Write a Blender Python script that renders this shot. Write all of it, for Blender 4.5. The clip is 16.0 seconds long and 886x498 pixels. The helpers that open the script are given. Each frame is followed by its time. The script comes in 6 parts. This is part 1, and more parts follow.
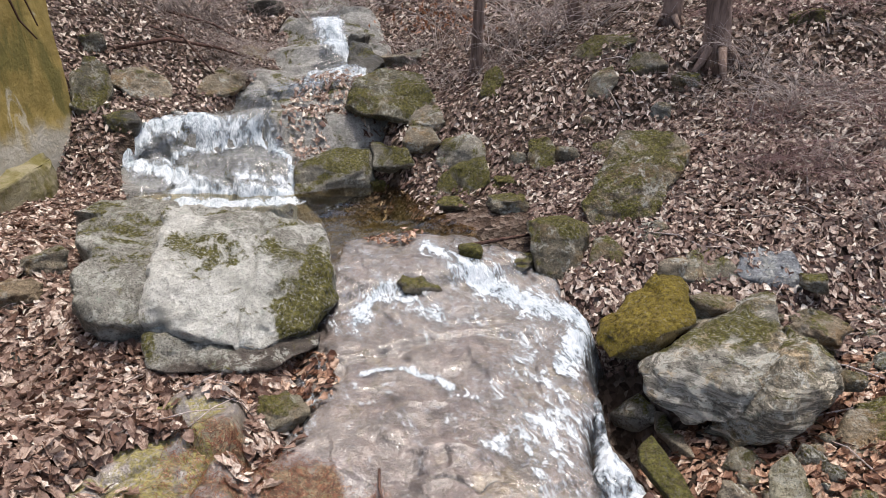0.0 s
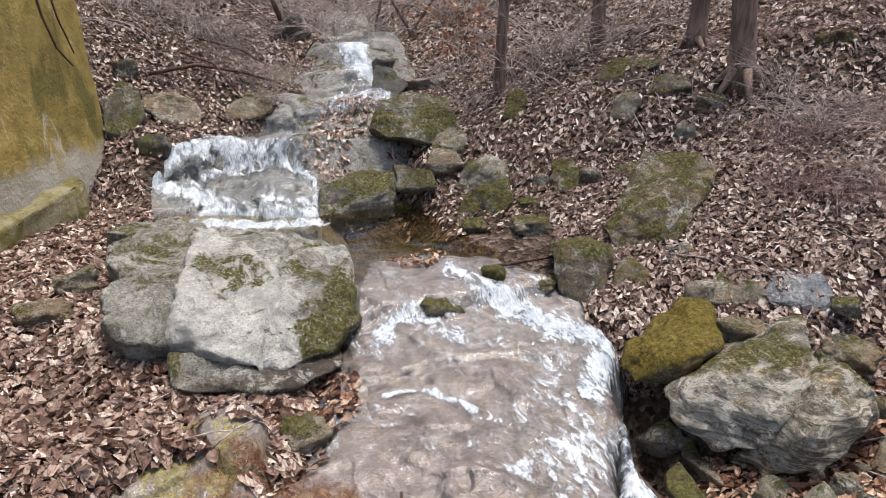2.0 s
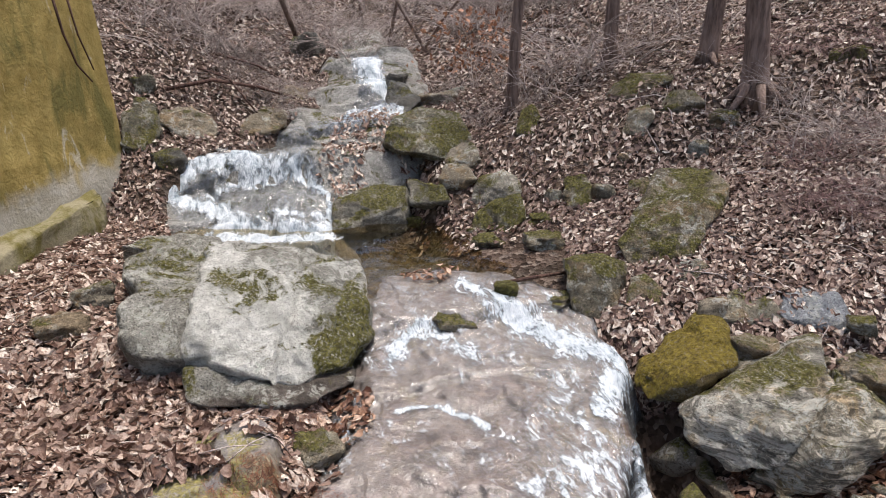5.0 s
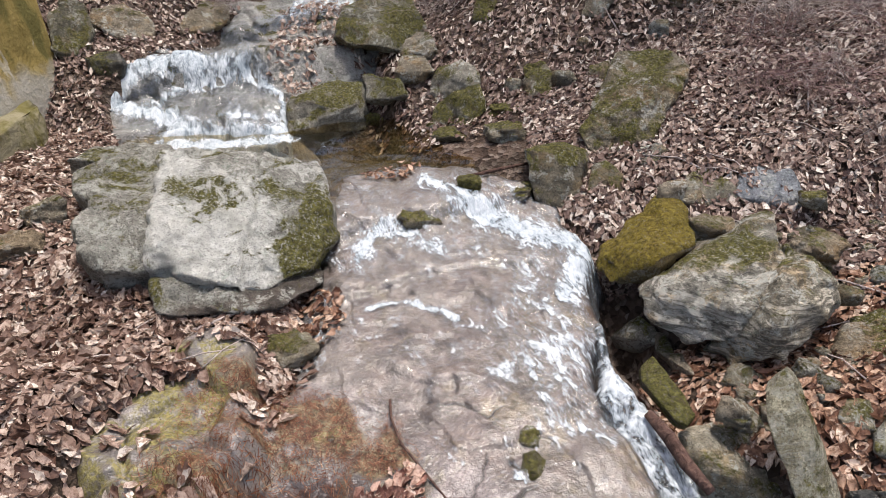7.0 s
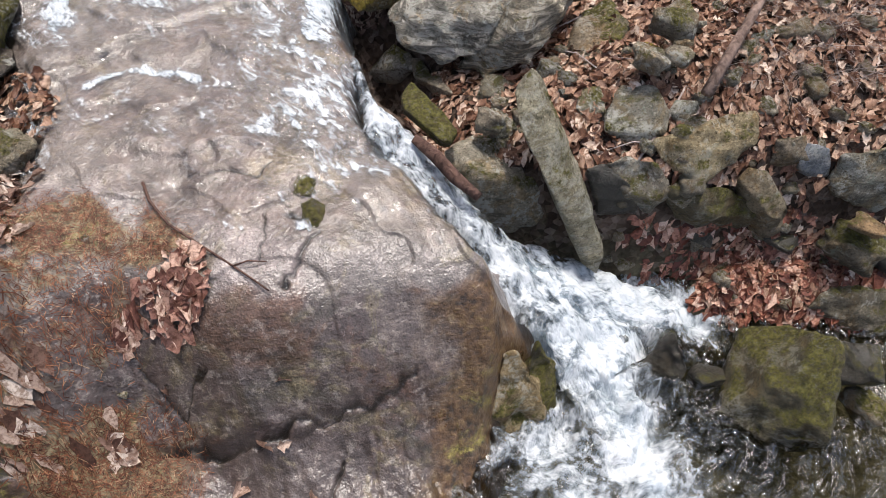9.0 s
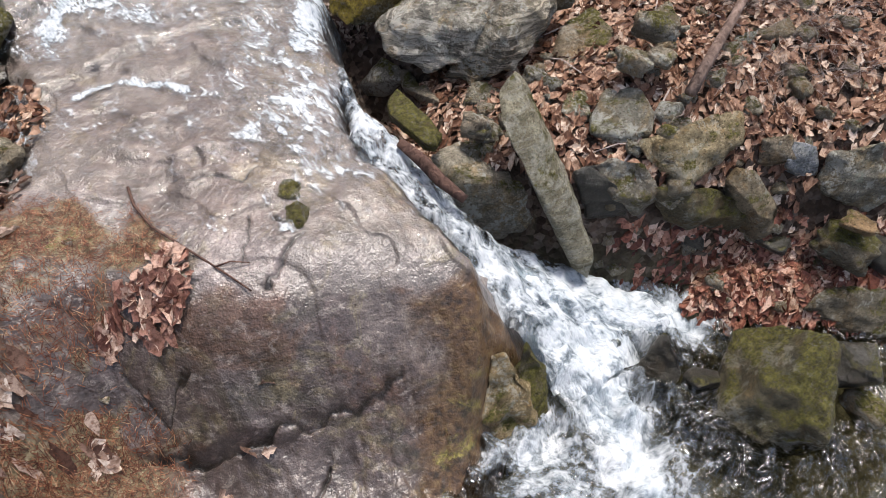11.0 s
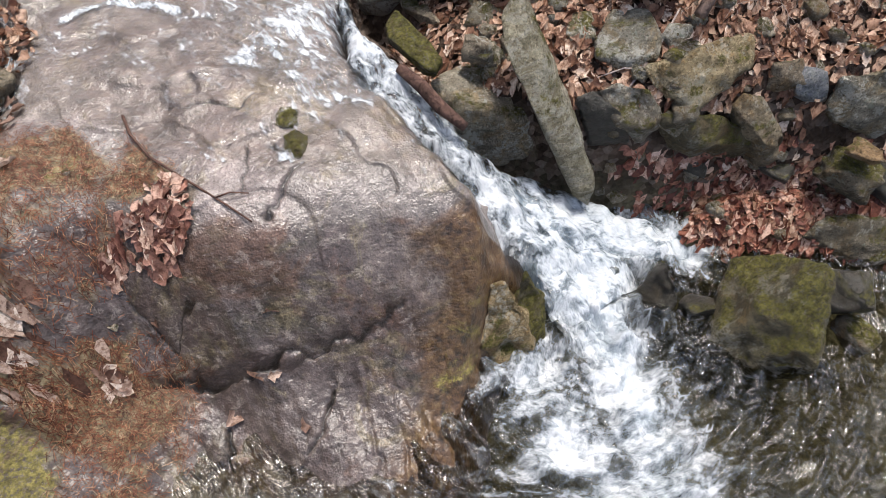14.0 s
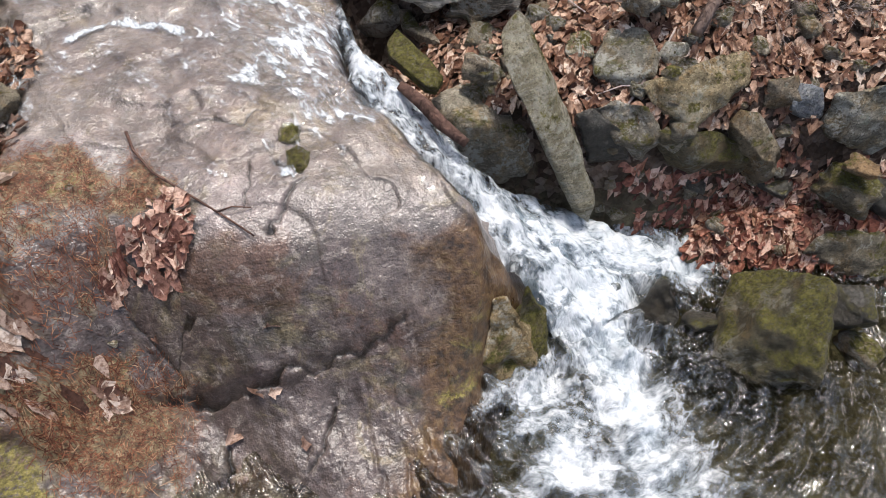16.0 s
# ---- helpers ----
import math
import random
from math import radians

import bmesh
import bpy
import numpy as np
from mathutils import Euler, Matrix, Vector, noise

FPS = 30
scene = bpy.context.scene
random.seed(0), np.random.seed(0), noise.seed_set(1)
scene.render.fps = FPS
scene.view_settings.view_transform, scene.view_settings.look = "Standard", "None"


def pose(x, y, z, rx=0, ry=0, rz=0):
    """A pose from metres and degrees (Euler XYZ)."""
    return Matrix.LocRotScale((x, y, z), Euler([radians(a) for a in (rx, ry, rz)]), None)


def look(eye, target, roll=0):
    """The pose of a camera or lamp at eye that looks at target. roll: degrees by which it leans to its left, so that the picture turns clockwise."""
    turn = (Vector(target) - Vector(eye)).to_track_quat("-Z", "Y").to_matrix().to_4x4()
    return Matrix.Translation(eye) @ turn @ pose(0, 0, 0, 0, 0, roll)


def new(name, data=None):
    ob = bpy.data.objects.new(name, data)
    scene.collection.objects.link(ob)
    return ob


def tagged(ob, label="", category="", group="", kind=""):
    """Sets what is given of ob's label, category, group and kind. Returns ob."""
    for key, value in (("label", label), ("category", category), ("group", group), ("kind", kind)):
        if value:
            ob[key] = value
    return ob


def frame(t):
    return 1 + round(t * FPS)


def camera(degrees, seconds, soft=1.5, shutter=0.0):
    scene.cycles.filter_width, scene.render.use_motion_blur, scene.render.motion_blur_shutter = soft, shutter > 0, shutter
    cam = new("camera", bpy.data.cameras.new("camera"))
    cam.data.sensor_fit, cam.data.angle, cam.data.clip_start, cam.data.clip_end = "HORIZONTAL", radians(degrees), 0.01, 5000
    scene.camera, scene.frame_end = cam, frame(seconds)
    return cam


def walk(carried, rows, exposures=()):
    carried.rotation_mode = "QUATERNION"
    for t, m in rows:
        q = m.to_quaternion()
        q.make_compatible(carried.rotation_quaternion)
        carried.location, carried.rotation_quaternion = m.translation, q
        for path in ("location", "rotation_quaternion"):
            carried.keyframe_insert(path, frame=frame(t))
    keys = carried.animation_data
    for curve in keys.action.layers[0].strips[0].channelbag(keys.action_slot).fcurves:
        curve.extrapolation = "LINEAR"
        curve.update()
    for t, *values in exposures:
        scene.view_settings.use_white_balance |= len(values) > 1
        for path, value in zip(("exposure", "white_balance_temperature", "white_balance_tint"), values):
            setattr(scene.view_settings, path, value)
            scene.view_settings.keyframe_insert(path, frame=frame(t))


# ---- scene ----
EXPOSURE = 0.34
cam = camera(69.0, 16.0, 0.65)
# seconds, place in metres, turn in degrees
ROWS = [
    (0.0, 0.008, 0.008, 3.077, 66.52, -0.49, -2.36),
    (0.5, 0.005, 0.003, 3.078, 67.34, -0.36, -1.62),
    (1.0, 0.005, 0.004, 3.079, 67.52, -0.24, -1.19),
    (1.5, 0.004, 0.005, 3.078, 67.63, -0.08, -0.71),
    (2.0, 0.006, 0.004, 3.078, 68.44, 0.14, -0.43),
    (2.5, 0.005, 0.005, 3.080, 69.16, 0.19, -0.11),
    (3.0, 0.008, 0.011, 3.077, 69.67, 0.82, 0.52),
    (3.2, 0.004, 0.011, 3.081, 69.94, 0.80, 0.95),
    (5.3, -0.005, -0.003, 3.110, 69.20, -0.02, 0.42),
    (5.5, -0.000, -0.000, 3.101, 68.00, 0.00, 0.00),
    (6.0, -0.001, 0.005, 3.102, 64.97, 0.48, -1.05),
    (6.5, 0.000, 0.012, 3.100, 62.93, 0.80, -1.65),
    (7.0, -0.002, 0.010, 3.101, 60.25, 1.66, -3.59),
    (7.5, 0.023, 0.025, 3.059, 52.49, 1.24, -10.80),
    (8.0, 0.055, 0.030, 3.012, 45.80, 0.55, -16.50),
    (8.5, 0.065, 0.066, 2.981, 41.67, -2.82, -23.41),
    (8.7, 0.064, 0.067, 2.982, 38.72, -2.54, -25.59),
    (11.0, 0.112, -0.072, 2.878, 41.79, -1.25, -25.98),
    (11.5, 0.122, -0.055, 2.898, 40.78, -1.59, -25.86),
    (12.0, 0.146, -0.066, 2.906, 39.35, -0.55, -25.65),
    (12.5, 0.112, -0.062, 2.889, 38.51, -0.46, -25.82),
    (13.0, 0.109, -0.070, 2.885, 37.96, -1.16, -25.63),
    (13.5, 0.114, -0.043, 2.907, 37.08, -1.40, -26.08),
    (14.0, 0.137, -0.039, 2.915, 34.44, -1.13, -25.83),
    (14.5, 0.112, -0.095, 2.871, 36.37, -1.38, -25.54),
    (15.0, 0.117, -0.088, 2.875, 37.75, -0.38, -25.50),
    (15.5, 0.088, -0.032, 2.899, 36.53, -1.36, -25.92),
    (16.0, 0.098, -0.074, 2.878, 36.99, -1.20, -26.18),
]
walk(cam, [(t, pose(x, y, z, rx, ry, rz)) for t, x, y, z, rx, ry, rz in ROWS], [(0.0, EXPOSURE), (16.0, EXPOSURE)])

# ---- sky and sun ----
world = bpy.data.worlds.new("sky")
scene.world = world
world.use_nodes = True
sky = world.node_tree.nodes.new("ShaderNodeTexSky")
sky.sky_type, sky.sun_disc = "NISHITA", False
sky.sun_elevation, sky.sun_rotation = radians(78), radians(55)
sky.air_density, sky.dust_density = 0.9, 5.0
world.node_tree.links.new(sky.outputs[0], world.node_tree.nodes["Background"].inputs[0])
world.node_tree.nodes["Background"].inputs[1].default_value = 0.22
sun = new("sun", bpy.data.lights.new("sun", "SUN"))
sun.data.energy, sun.data.angle, sun.data.color = 3.0, radians(8), (1.0, 0.97, 0.93)
sun.matrix_world = look((0, 0, 0), (-0.14, -0.10, -1.0))

# ---- materials ----
class Shader:
    """A node material, put together by short calls."""

    def __init__(self, name):
        self.m = bpy.data.materials.new(name)
        self.m.use_nodes = True
        self.t = self.m.node_tree
        self.t.nodes.clear()
        self.out = self.t.nodes.new("ShaderNodeOutputMaterial")
        self.coord = self.t.nodes.new("ShaderNodeTexCoord")
        self.geo = self.t.nodes.new("ShaderNodeNewGeometry")
        self.info = self.t.nodes.new("ShaderNodeObjectInfo")

    def put(self, socket, value):
        if isinstance(value, bpy.types.NodeSocket):
            self.t.links.new(value, socket)
        elif value is not None:
            socket.default_value = value

    def node(self, kind, out=0, props=(), **inputs):
        n = self.t.nodes.new(kind)
        for k, v in props:
            if k == "operation":
                n.operation = v
            elif k == "feature":
                n.feature = v
            elif k == "attribute_name":
                n.attribute_name = v
            elif k == "blend_type":
                n.blend_type = v
            elif k == "data_type":
                n.data_type = v
        for k, v in inputs.items():
            self.put(n.inputs[k.replace("_", " ") if not k.startswith("i") or not k[1:].isdigit() else int(k[1:])], v)
        return n.outputs[out]

    def noise(self, scale, detail=4.0, rough=0.55, vec=None, out=0, warp=0.0):
        return self.node("ShaderNodeTexNoise", out, Vector=vec if vec is not None else self.place, Scale=scale, Detail=detail, Roughness=rough, Distortion=warp)

    def voronoi(self, scale, vec=None, out=0, feature="F1", rnd=1.0):
        return self.node("ShaderNodeTexVoronoi", out, (("feature", feature),), Vector=vec if vec is not None else self.place, Scale=scale, Randomness=rnd)

    def math(self, op, a, b=None, c=None):
        n = self.t.nodes.new("ShaderNodeMath")
        n.operation = op
        for i, v in enumerate((a, b, c)):
            self.put(n.inputs[i], v)
        return n.outputs[0]

    def ramp(self, fac, *stops):
        n = self.t.nodes.new("ShaderNodeValToRGB")
        e = n.color_ramp.elements
        while len(e) < len(stops):
            e.new(0.5)
        for q, (pos, col) in zip(e, stops):
            q.position, q.color = pos, (*col, 1) if len(col) == 3 else col
        self.put(n.inputs[0], fac)
        return n.outputs[0]

    def step(self, x, a, b):
        n = self.t.nodes.new("ShaderNodeMapRange")
        n.interpolation_type = "SMOOTHSTEP"
        for i, v in enumerate((x, a, b, 0.0, 1.0)):
            self.put(n.inputs[i], v)
        return n.outputs[0]

    def mix(self, fac, a, b, how="MIX"):
        n = self.t.nodes.new("ShaderNodeMix")
        n.data_type, n.blend_type = "RGBA", how
        self.put(n.inputs[0], fac)
        for i, v in ((6, a), (7, b)):
            self.put(n.inputs[i], (*v, 1) if isinstance(v, tuple) else v)
        return n.outputs[2]

    def bump(self, height, strength, distance, under=None):
        return self.node("ShaderNodeBump", 0, (), Height=height, Strength=strength, Distance=distance, Normal=under)

    def surface(self, colour, rough, normal=None, spec=0.5, more=None):
        n = self.t.nodes.new("ShaderNodeBsdfPrincipled")
        self.put(n.inputs["Base Color"], (*colour, 1) if isinstance(colour, tuple) else colour)
        self.put(n.inputs["Roughness"], rough)
        self.put(n.inputs["Specular IOR Level"], spec)
        self.put(n.inputs["Normal"], normal)
        for k, v in (more or {}).items():
            self.put(n.inputs[k], v)
        return n.outputs[0]

    def finish(self, shader):
        self.t.links.new(shader, self.out.inputs[0])
        return self.m

    def own_place(self):
        """Object coordinates, shifted from object to object."""
        shift = self.math("MULTIPLY", self.info.outputs["Random"], 37.0)
        self.place = self.node("ShaderNodeVectorMath", 0, (("operation", "ADD"),), i0=self.coord.outputs["Object"], i1=shift)

    def world_place(self):
        self.place = self.geo.outputs["Position"]

    def up(self):
        n = self.t.nodes.new("ShaderNodeSeparateXYZ")
        self.put(n.inputs[0], self.geo.outputs["Normal"])
        return n.outputs[2]


def stone_material(name, dark, mid, light, moss=0.3, lichen=0.3, wet=0.0, world=False, rust=0.0, zones=False, streak=0.0, plain=False, lie=0.10, greens=((0.034, 0.031, 0.009), (0.114, 0.103, 0.025), (0.235, 0.212, 0.062))):
    s = Shader(name)
    s.world_place() if world else s.own_place()
    broad, fine, grit = s.noise(3.1, 6, 0.62, warp=0.4), s.noise(15.0, 7, 0.72), s.noise(90.0, 3, 0.75)
    beds = s.noise(6.0, 6, 0.68, s.node("ShaderNodeMapping", 0, (), Vector=s.place, Scale=(1.0, 1.4, 4.5), Rotation=(0.35, 0.3, 0.0)), warp=0.6)
    tone = s.math("ADD", s.math("MULTIPLY", broad, 0.30), s.math("ADD", s.math("MULTIPLY", fine, 0.42), s.math("MULTIPLY", beds, 0.28)))
    col = s.ramp(tone, (0.36, dark), (0.50, mid), (0.63, light))
    col = s.mix(s.math("MULTIPLY", s.step(grit, 0.50, 0.66), 0.65), col, tuple(0.3 * c for c in dark))
    col = s.mix(s.math("MULTIPLY", s.step(s.noise(34.0, 5, 0.8), 0.54, 0.60), 0.45 - 0.3 * wet), col, tuple(min(1.35 * c, 0.8) for c in light))
    if streak:
        thin = s.node("ShaderNodeMapping", 0, (), Vector=s.place, Scale=(1.0, 1.5, 7.0), Rotation=(0.30, 0.45, 0.2))
        veins = s.noise(4.6, 7, 0.72, thin, warp=0.9)
        col = s.mix(s.math("MULTIPLY", s.step(veins, 0.50, 0.57), streak), col, s.ramp(fine, (0.36, (0.36, 0.35, 0.32)), (0.56, (0.70, 0.69, 0.655))))
        col = s.mix(s.math("MULTIPLY", s.step(veins, 0.43, 0.37), streak), col, tuple(0.45 * c for c in dark))
    if not world and not plain:
        tint = s.ramp(s.info.outputs["Random"], (0.0, (1.12, 1.0, 0.82)), (0.3, (1.0, 0.98, 0.93)), (0.55, (1.16, 1.03, 0.87)), (0.8, (1.04, 1.0, 0.86)), (1.0, (0.93, 0.98, 0.98)))
        col = s.mix(1.0, col, tint, "MULTIPLY")
        col = s.mix(s.math("MULTIPLY", s.step(s.noise(4.2, 7, 0.72, warp=0.7), 0.50, 0.60), 0.55), col, s.mix(1.0, col, (0.95, 0.70, 0.38), "MULTIPLY"))
    if rust:
        col = s.mix(s.math("MULTIPLY", s.step(s.noise(3.1, 5, 0.6, warp=0.8), 0.48, 0.66), rust), col, (0.16, 0.075, 0.022))
    if zones:
        # films of algae and bleached lichen that keep to their own parts of the rock, and a zone of darker tone
        pale, stain, red = (s.node("ShaderNodeAttribute", 2, (("attribute_name", k),)) for k in ("pale", "stain", "red"))
        blot = s.math("MULTIPLY", s.math("SUBTRACT", s.noise(6.0, 7, 0.74, warp=0.6), 0.5), 1.7)
        col = s.mix(s.step(s.math("ADD", pale, blot), 0.40, 0.62), col, s.ramp(s.math("ADD", s.math("MULTIPLY", fine, 0.6), s.math("MULTIPLY", beds, 0.4)), (0.36, (0.36, 0.35, 0.31)), (0.5, (0.60, 0.585, 0.53)), (0.62, (0.76, 0.745, 0.69))))
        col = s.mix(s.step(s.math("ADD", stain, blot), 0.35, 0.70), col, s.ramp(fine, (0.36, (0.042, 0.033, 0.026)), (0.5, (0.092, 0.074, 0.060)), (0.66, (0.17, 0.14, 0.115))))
        col = s.mix(s.math("MULTIPLY", s.step(s.math("ADD", red, blot), 0.45, 0.75), 0.85), col, s.ramp(s.noise(14.0, 5, 0.7), (0.35, (0.050, 0.030, 0.012)), (0.52, (0.125, 0.062, 0.018)), (0.68, (0.22, 0.13, 0.035))))
        col = s.mix(s.math("MULTIPLY", s.step(grit, 0.50, 0.64), 0.45), col, (0.06, 0.055, 0.048))
    if lichen:
        spots = s.math("MULTIPLY", s.step(s.noise(6.5, 7, 0.76, warp=0.4), 0.525, 0.565), s.step(s.noise(38.0, 4, 0.7), 0.40, 0.52))
        col = s.mix(s.math("MULTIPLY", spots, lichen), col, (0.52, 0.51, 0.45))
        spots = s.step(s.noise(11.0, 6, 0.75, warp=0.5), 0.60, 0.635)
        col = s.mix(s.math("MULTIPLY", spots, lichen * 0.7), col, (0.30, 0.34, 0.27))
    relief = s.math("ADD", s.math("MULTIPLY", fine, 0.6), s.math("ADD", s.math("MULTIPLY", beds, 0.45), s.math("MULTIPLY", s.voronoi(7.0, feature="DISTANCE_TO_EDGE"), 0.25)))
    normal = s.bump(relief, 1.0 - 0.5 * wet, 0.11)
    normal = s.bump(s.math("ADD", grit, s.noise(45.0, 4, 0.75)), 0.85 - 0.3 * wet, 0.022, normal)
    rough = s.math("SUBTRACT", 0.92 - 0.62 * wet, s.math("MULTIPLY", fine, 0.2))
    if moss:
        patch = s.math("ADD", s.noise(3.0, 8, 0.74, warp=0.5), s.math("MULTIPLY", s.math("SUBTRACT", s.up(), 0.35), lie))
        if zones:
            patch = s.math("ADD", patch, s.math("MULTIPLY", s.node("ShaderNodeAttribute", 2, (("attribute_name", "moss"),)), 0.22))
        cover = s.math("MULTIPLY", s.step(patch, 0.65 - 0.22 * moss, 0.72 - 0.20 * moss), s.step(s.noise(60.0, 4, 0.7), 0.34, 0.50))
        green = s.ramp(s.noise(38.0, 5, 0.75), (0.34, greens[0]), (0.50, greens[1]), (0.66, greens[2]))
        col = s.mix(cover, col, green)
        normal = s.bump(s.math("MULTIPLY", s.noise(110.0, 4, 0.75), cover), 1.0, 0.03, normal)
        rough = s.math("MAXIMUM", rough, s.math("MULTIPLY", cover, 0.95))
    return s.finish(s.surface(col, rough, normal, 0.25 + 0.4 * wet))


def bedrock_material():
    """Wet grey-brown bedrock with rust, algae and moss, and with shade painted into its cracks."""
    s = Shader("streambed_rock")
    s.world_place()
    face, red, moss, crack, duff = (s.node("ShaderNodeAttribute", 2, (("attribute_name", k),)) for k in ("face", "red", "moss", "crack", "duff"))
    run = s.node("ShaderNodeMapping", 0, (), Vector=s.place, Scale=(1.15, 0.9, 1.0), Rotation=(0.0, 0.0, 0.5))
    broad, mid, fine, grit = s.noise(2.2, 6, 0.66, run, warp=0.5), s.noise(9.0, 5, 0.62, run, warp=0.1), s.noise(30.0, 3, 0.6), s.noise(110.0, 2, 0.6)
    tone = s.math("ADD", s.math("MULTIPLY", broad, 0.55), s.math("ADD", s.math("MULTIPLY", mid, 0.55), s.math("MULTIPLY", fine, 0.30)))
    tone = s.math("SUBTRACT", tone, 0.20)
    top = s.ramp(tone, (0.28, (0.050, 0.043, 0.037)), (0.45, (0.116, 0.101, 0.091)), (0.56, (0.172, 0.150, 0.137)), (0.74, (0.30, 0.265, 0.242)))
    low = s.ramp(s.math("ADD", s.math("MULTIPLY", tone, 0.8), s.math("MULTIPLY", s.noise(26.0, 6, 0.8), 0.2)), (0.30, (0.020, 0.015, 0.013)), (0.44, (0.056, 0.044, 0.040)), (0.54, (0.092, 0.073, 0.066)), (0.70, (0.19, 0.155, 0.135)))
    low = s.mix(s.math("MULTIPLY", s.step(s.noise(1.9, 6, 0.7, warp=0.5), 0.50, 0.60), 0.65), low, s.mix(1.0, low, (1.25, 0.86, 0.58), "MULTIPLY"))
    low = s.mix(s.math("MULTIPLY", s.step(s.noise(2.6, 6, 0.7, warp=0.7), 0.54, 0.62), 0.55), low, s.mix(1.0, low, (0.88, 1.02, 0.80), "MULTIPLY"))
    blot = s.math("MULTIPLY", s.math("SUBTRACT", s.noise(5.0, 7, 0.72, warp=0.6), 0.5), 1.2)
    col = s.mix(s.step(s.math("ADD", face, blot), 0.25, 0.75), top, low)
    col = s.mix(s.math("MULTIPLY", s.step(s.noise(1.5, 5, 0.7, warp=0.8), 0.46, 0.60), 0.55), col, s.mix(1.0, col, (1.0, 0.90, 0.92), "MULTIPLY"))
    # olive films and pale flakes
    col = s.mix(s.math("MULTIPLY", s.step(s.noise(3.4, 7, 0.72, warp=0.9), 0.53, 0.62), 0.45), col, s.ramp(fine, (0.38, (0.070, 0.056, 0.026)), (0.60, (0.24, 0.20, 0.115))))
    col = s.mix(s.math("MULTIPLY", s.step(s.noise(13.0, 7, 0.78, warp=0.5), 0.55, 0.60), 0.28), col, (0.38, 0.335, 0.295))
    col = s.mix(s.math("MULTIPLY", s.step(grit, 0.52, 0.60), 0.40), col, (0.028, 0.023, 0.020))
    col = s.mix(s.math("MULTIPLY", s.step(s.math("ADD", red, blot), 0.30, 0.80), 0.80), col, s.ramp(s.math("ADD", s.math("MULTIPLY", mid, 0.45), s.math("MULTIPLY", fine, 0.55)), (0.38, (0.022, 0.014, 0.007)), (0.48, (0.066, 0.034, 0.013)), (0.56, (0.100, 0.055, 0.020)), (0.66, (0.16, 0.11, 0.045))))
    col = s.mix(s.math("MULTIPLY", s.step(s.math("ADD", duff, s.math("MULTIPLY", blot, 0.9)), 0.10, 0.55), 0.88), col, s.ramp(s.math("ADD", s.math("MULTIPLY", fine, 0.6), s.math("MULTIPLY", grit, 0.4)), (0.38, (0.060, 0.042, 0.022)), (0.48, (0.150, 0.112, 0.058)), (0.56, (0.21, 0.165, 0.088)), (0.66, (0.33, 0.275, 0.175))))
    patch = s.math("ADD", s.math("MULTIPLY", moss, 0.55), s.math("SUBTRACT", s.noise(3.4, 8, 0.74, warp=0.6), 0.5))
    cover = s.math("MULTIPLY", s.step(patch, 0.32, 0.42), s.step(s.noise(55.0, 4, 0.7), 0.34, 0.52))
    col = s.mix(s.math("MULTIPLY", cover, 0.85), col, s.ramp(s.noise(40.0, 5, 0.75), (0.34, (0.045, 0.038, 0.010)), (0.50, (0.150, 0.128, 0.030)), (0.66, (0.29, 0.245, 0.075))))
    # shade of the cracks, painted as a near-black colour along each one
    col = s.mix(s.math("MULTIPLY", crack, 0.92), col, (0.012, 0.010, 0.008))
    dry = s.math("MAXIMUM", s.math("MULTIPLY", cover, 1.0), s.math("MULTIPLY", s.step(duff, 0.03, 0.30), 0.9))
    normal = s.bump(s.math("ADD", s.math("MULTIPLY", mid, 0.5), s.math("MULTIPLY", fine, 0.4)), 0.8, 0.014)
    normal = s.bump(s.voronoi(95.0), 0.35, 0.006, normal)
    normal = s.bump(s.noise(34.0, 3, 0.6), 0.7, 0.010, normal)
    rough = s.math("MAXIMUM", s.math("ADD", 0.18, s.math("MULTIPLY", s.noise(6.0, 5, 0.7), 0.28)), s.math("MULTIPLY", dry, 0.9))
    return s.finish(s.surface(col, rough, normal, 0.52))


GREY = stone_material("grey_stone", (0.10, 0.093, 0.080), (0.225, 0.208, 0.180), (0.39, 0.365, 0.318), 0.42, 0.7)
PALE = stone_material("pale_lichen_stone", (0.11, 0.105, 0.092), (0.27, 0.26, 0.232), (0.52, 0.505, 0.46), 0.52, 0.95)
MOSSY = stone_material("mossy_stone", (0.075, 0.069, 0.054), (0.165, 0.152, 0.122), (0.29, 0.268, 0.22), 0.56, 0.6, lie=0.22)
BROWN = stone_material("brown_stone", (0.10, 0.083, 0.063), (0.21, 0.178, 0.138), (0.34, 0.295, 0.235), 0.35, 0.35)
GREEN = stone_material("moss_covered_stone", (0.055, 0.05, 0.035), (0.12, 0.105, 0.075), (0.20, 0.18, 0.13), 1.25, 0.15)
DARK = stone_material("dark_wet_stone", (0.016, 0.016, 0.014), (0.038, 0.036, 0.030), (0.075, 0.070, 0.058), 0.45, 0.05, 0.8)
YELLOW = stone_material("yellow_moss_stone", (0.075, 0.065, 0.035), (0.15, 0.13, 0.07), (0.24, 0.20, 0.10), 1.12, 0.3, lie=0.95, greens=((0.07, 0.052, 0.010), (0.21, 0.155, 0.022), (0.36, 0.285, 0.06)))
GREAT = stone_material("great_boulder_stone", (0.15, 0.14, 0.115), (0.28, 0.265, 0.225), (0.42, 0.40, 0.35), 0.30, 0.7, 0.0, True, 0.0, True)
BEDROCK = bedrock_material()
BEAM = stone_material("weathered_beam_stone", (0.12, 0.104, 0.070), (0.25, 0.222, 0.155), (0.42, 0.38, 0.28), 0.34, 0.4)
LEAN = stone_material("leaning_slab_stone", (0.085, 0.077, 0.062), (0.19, 0.175, 0.145), (0.34, 0.315, 0.265), 0.78, 0.7)
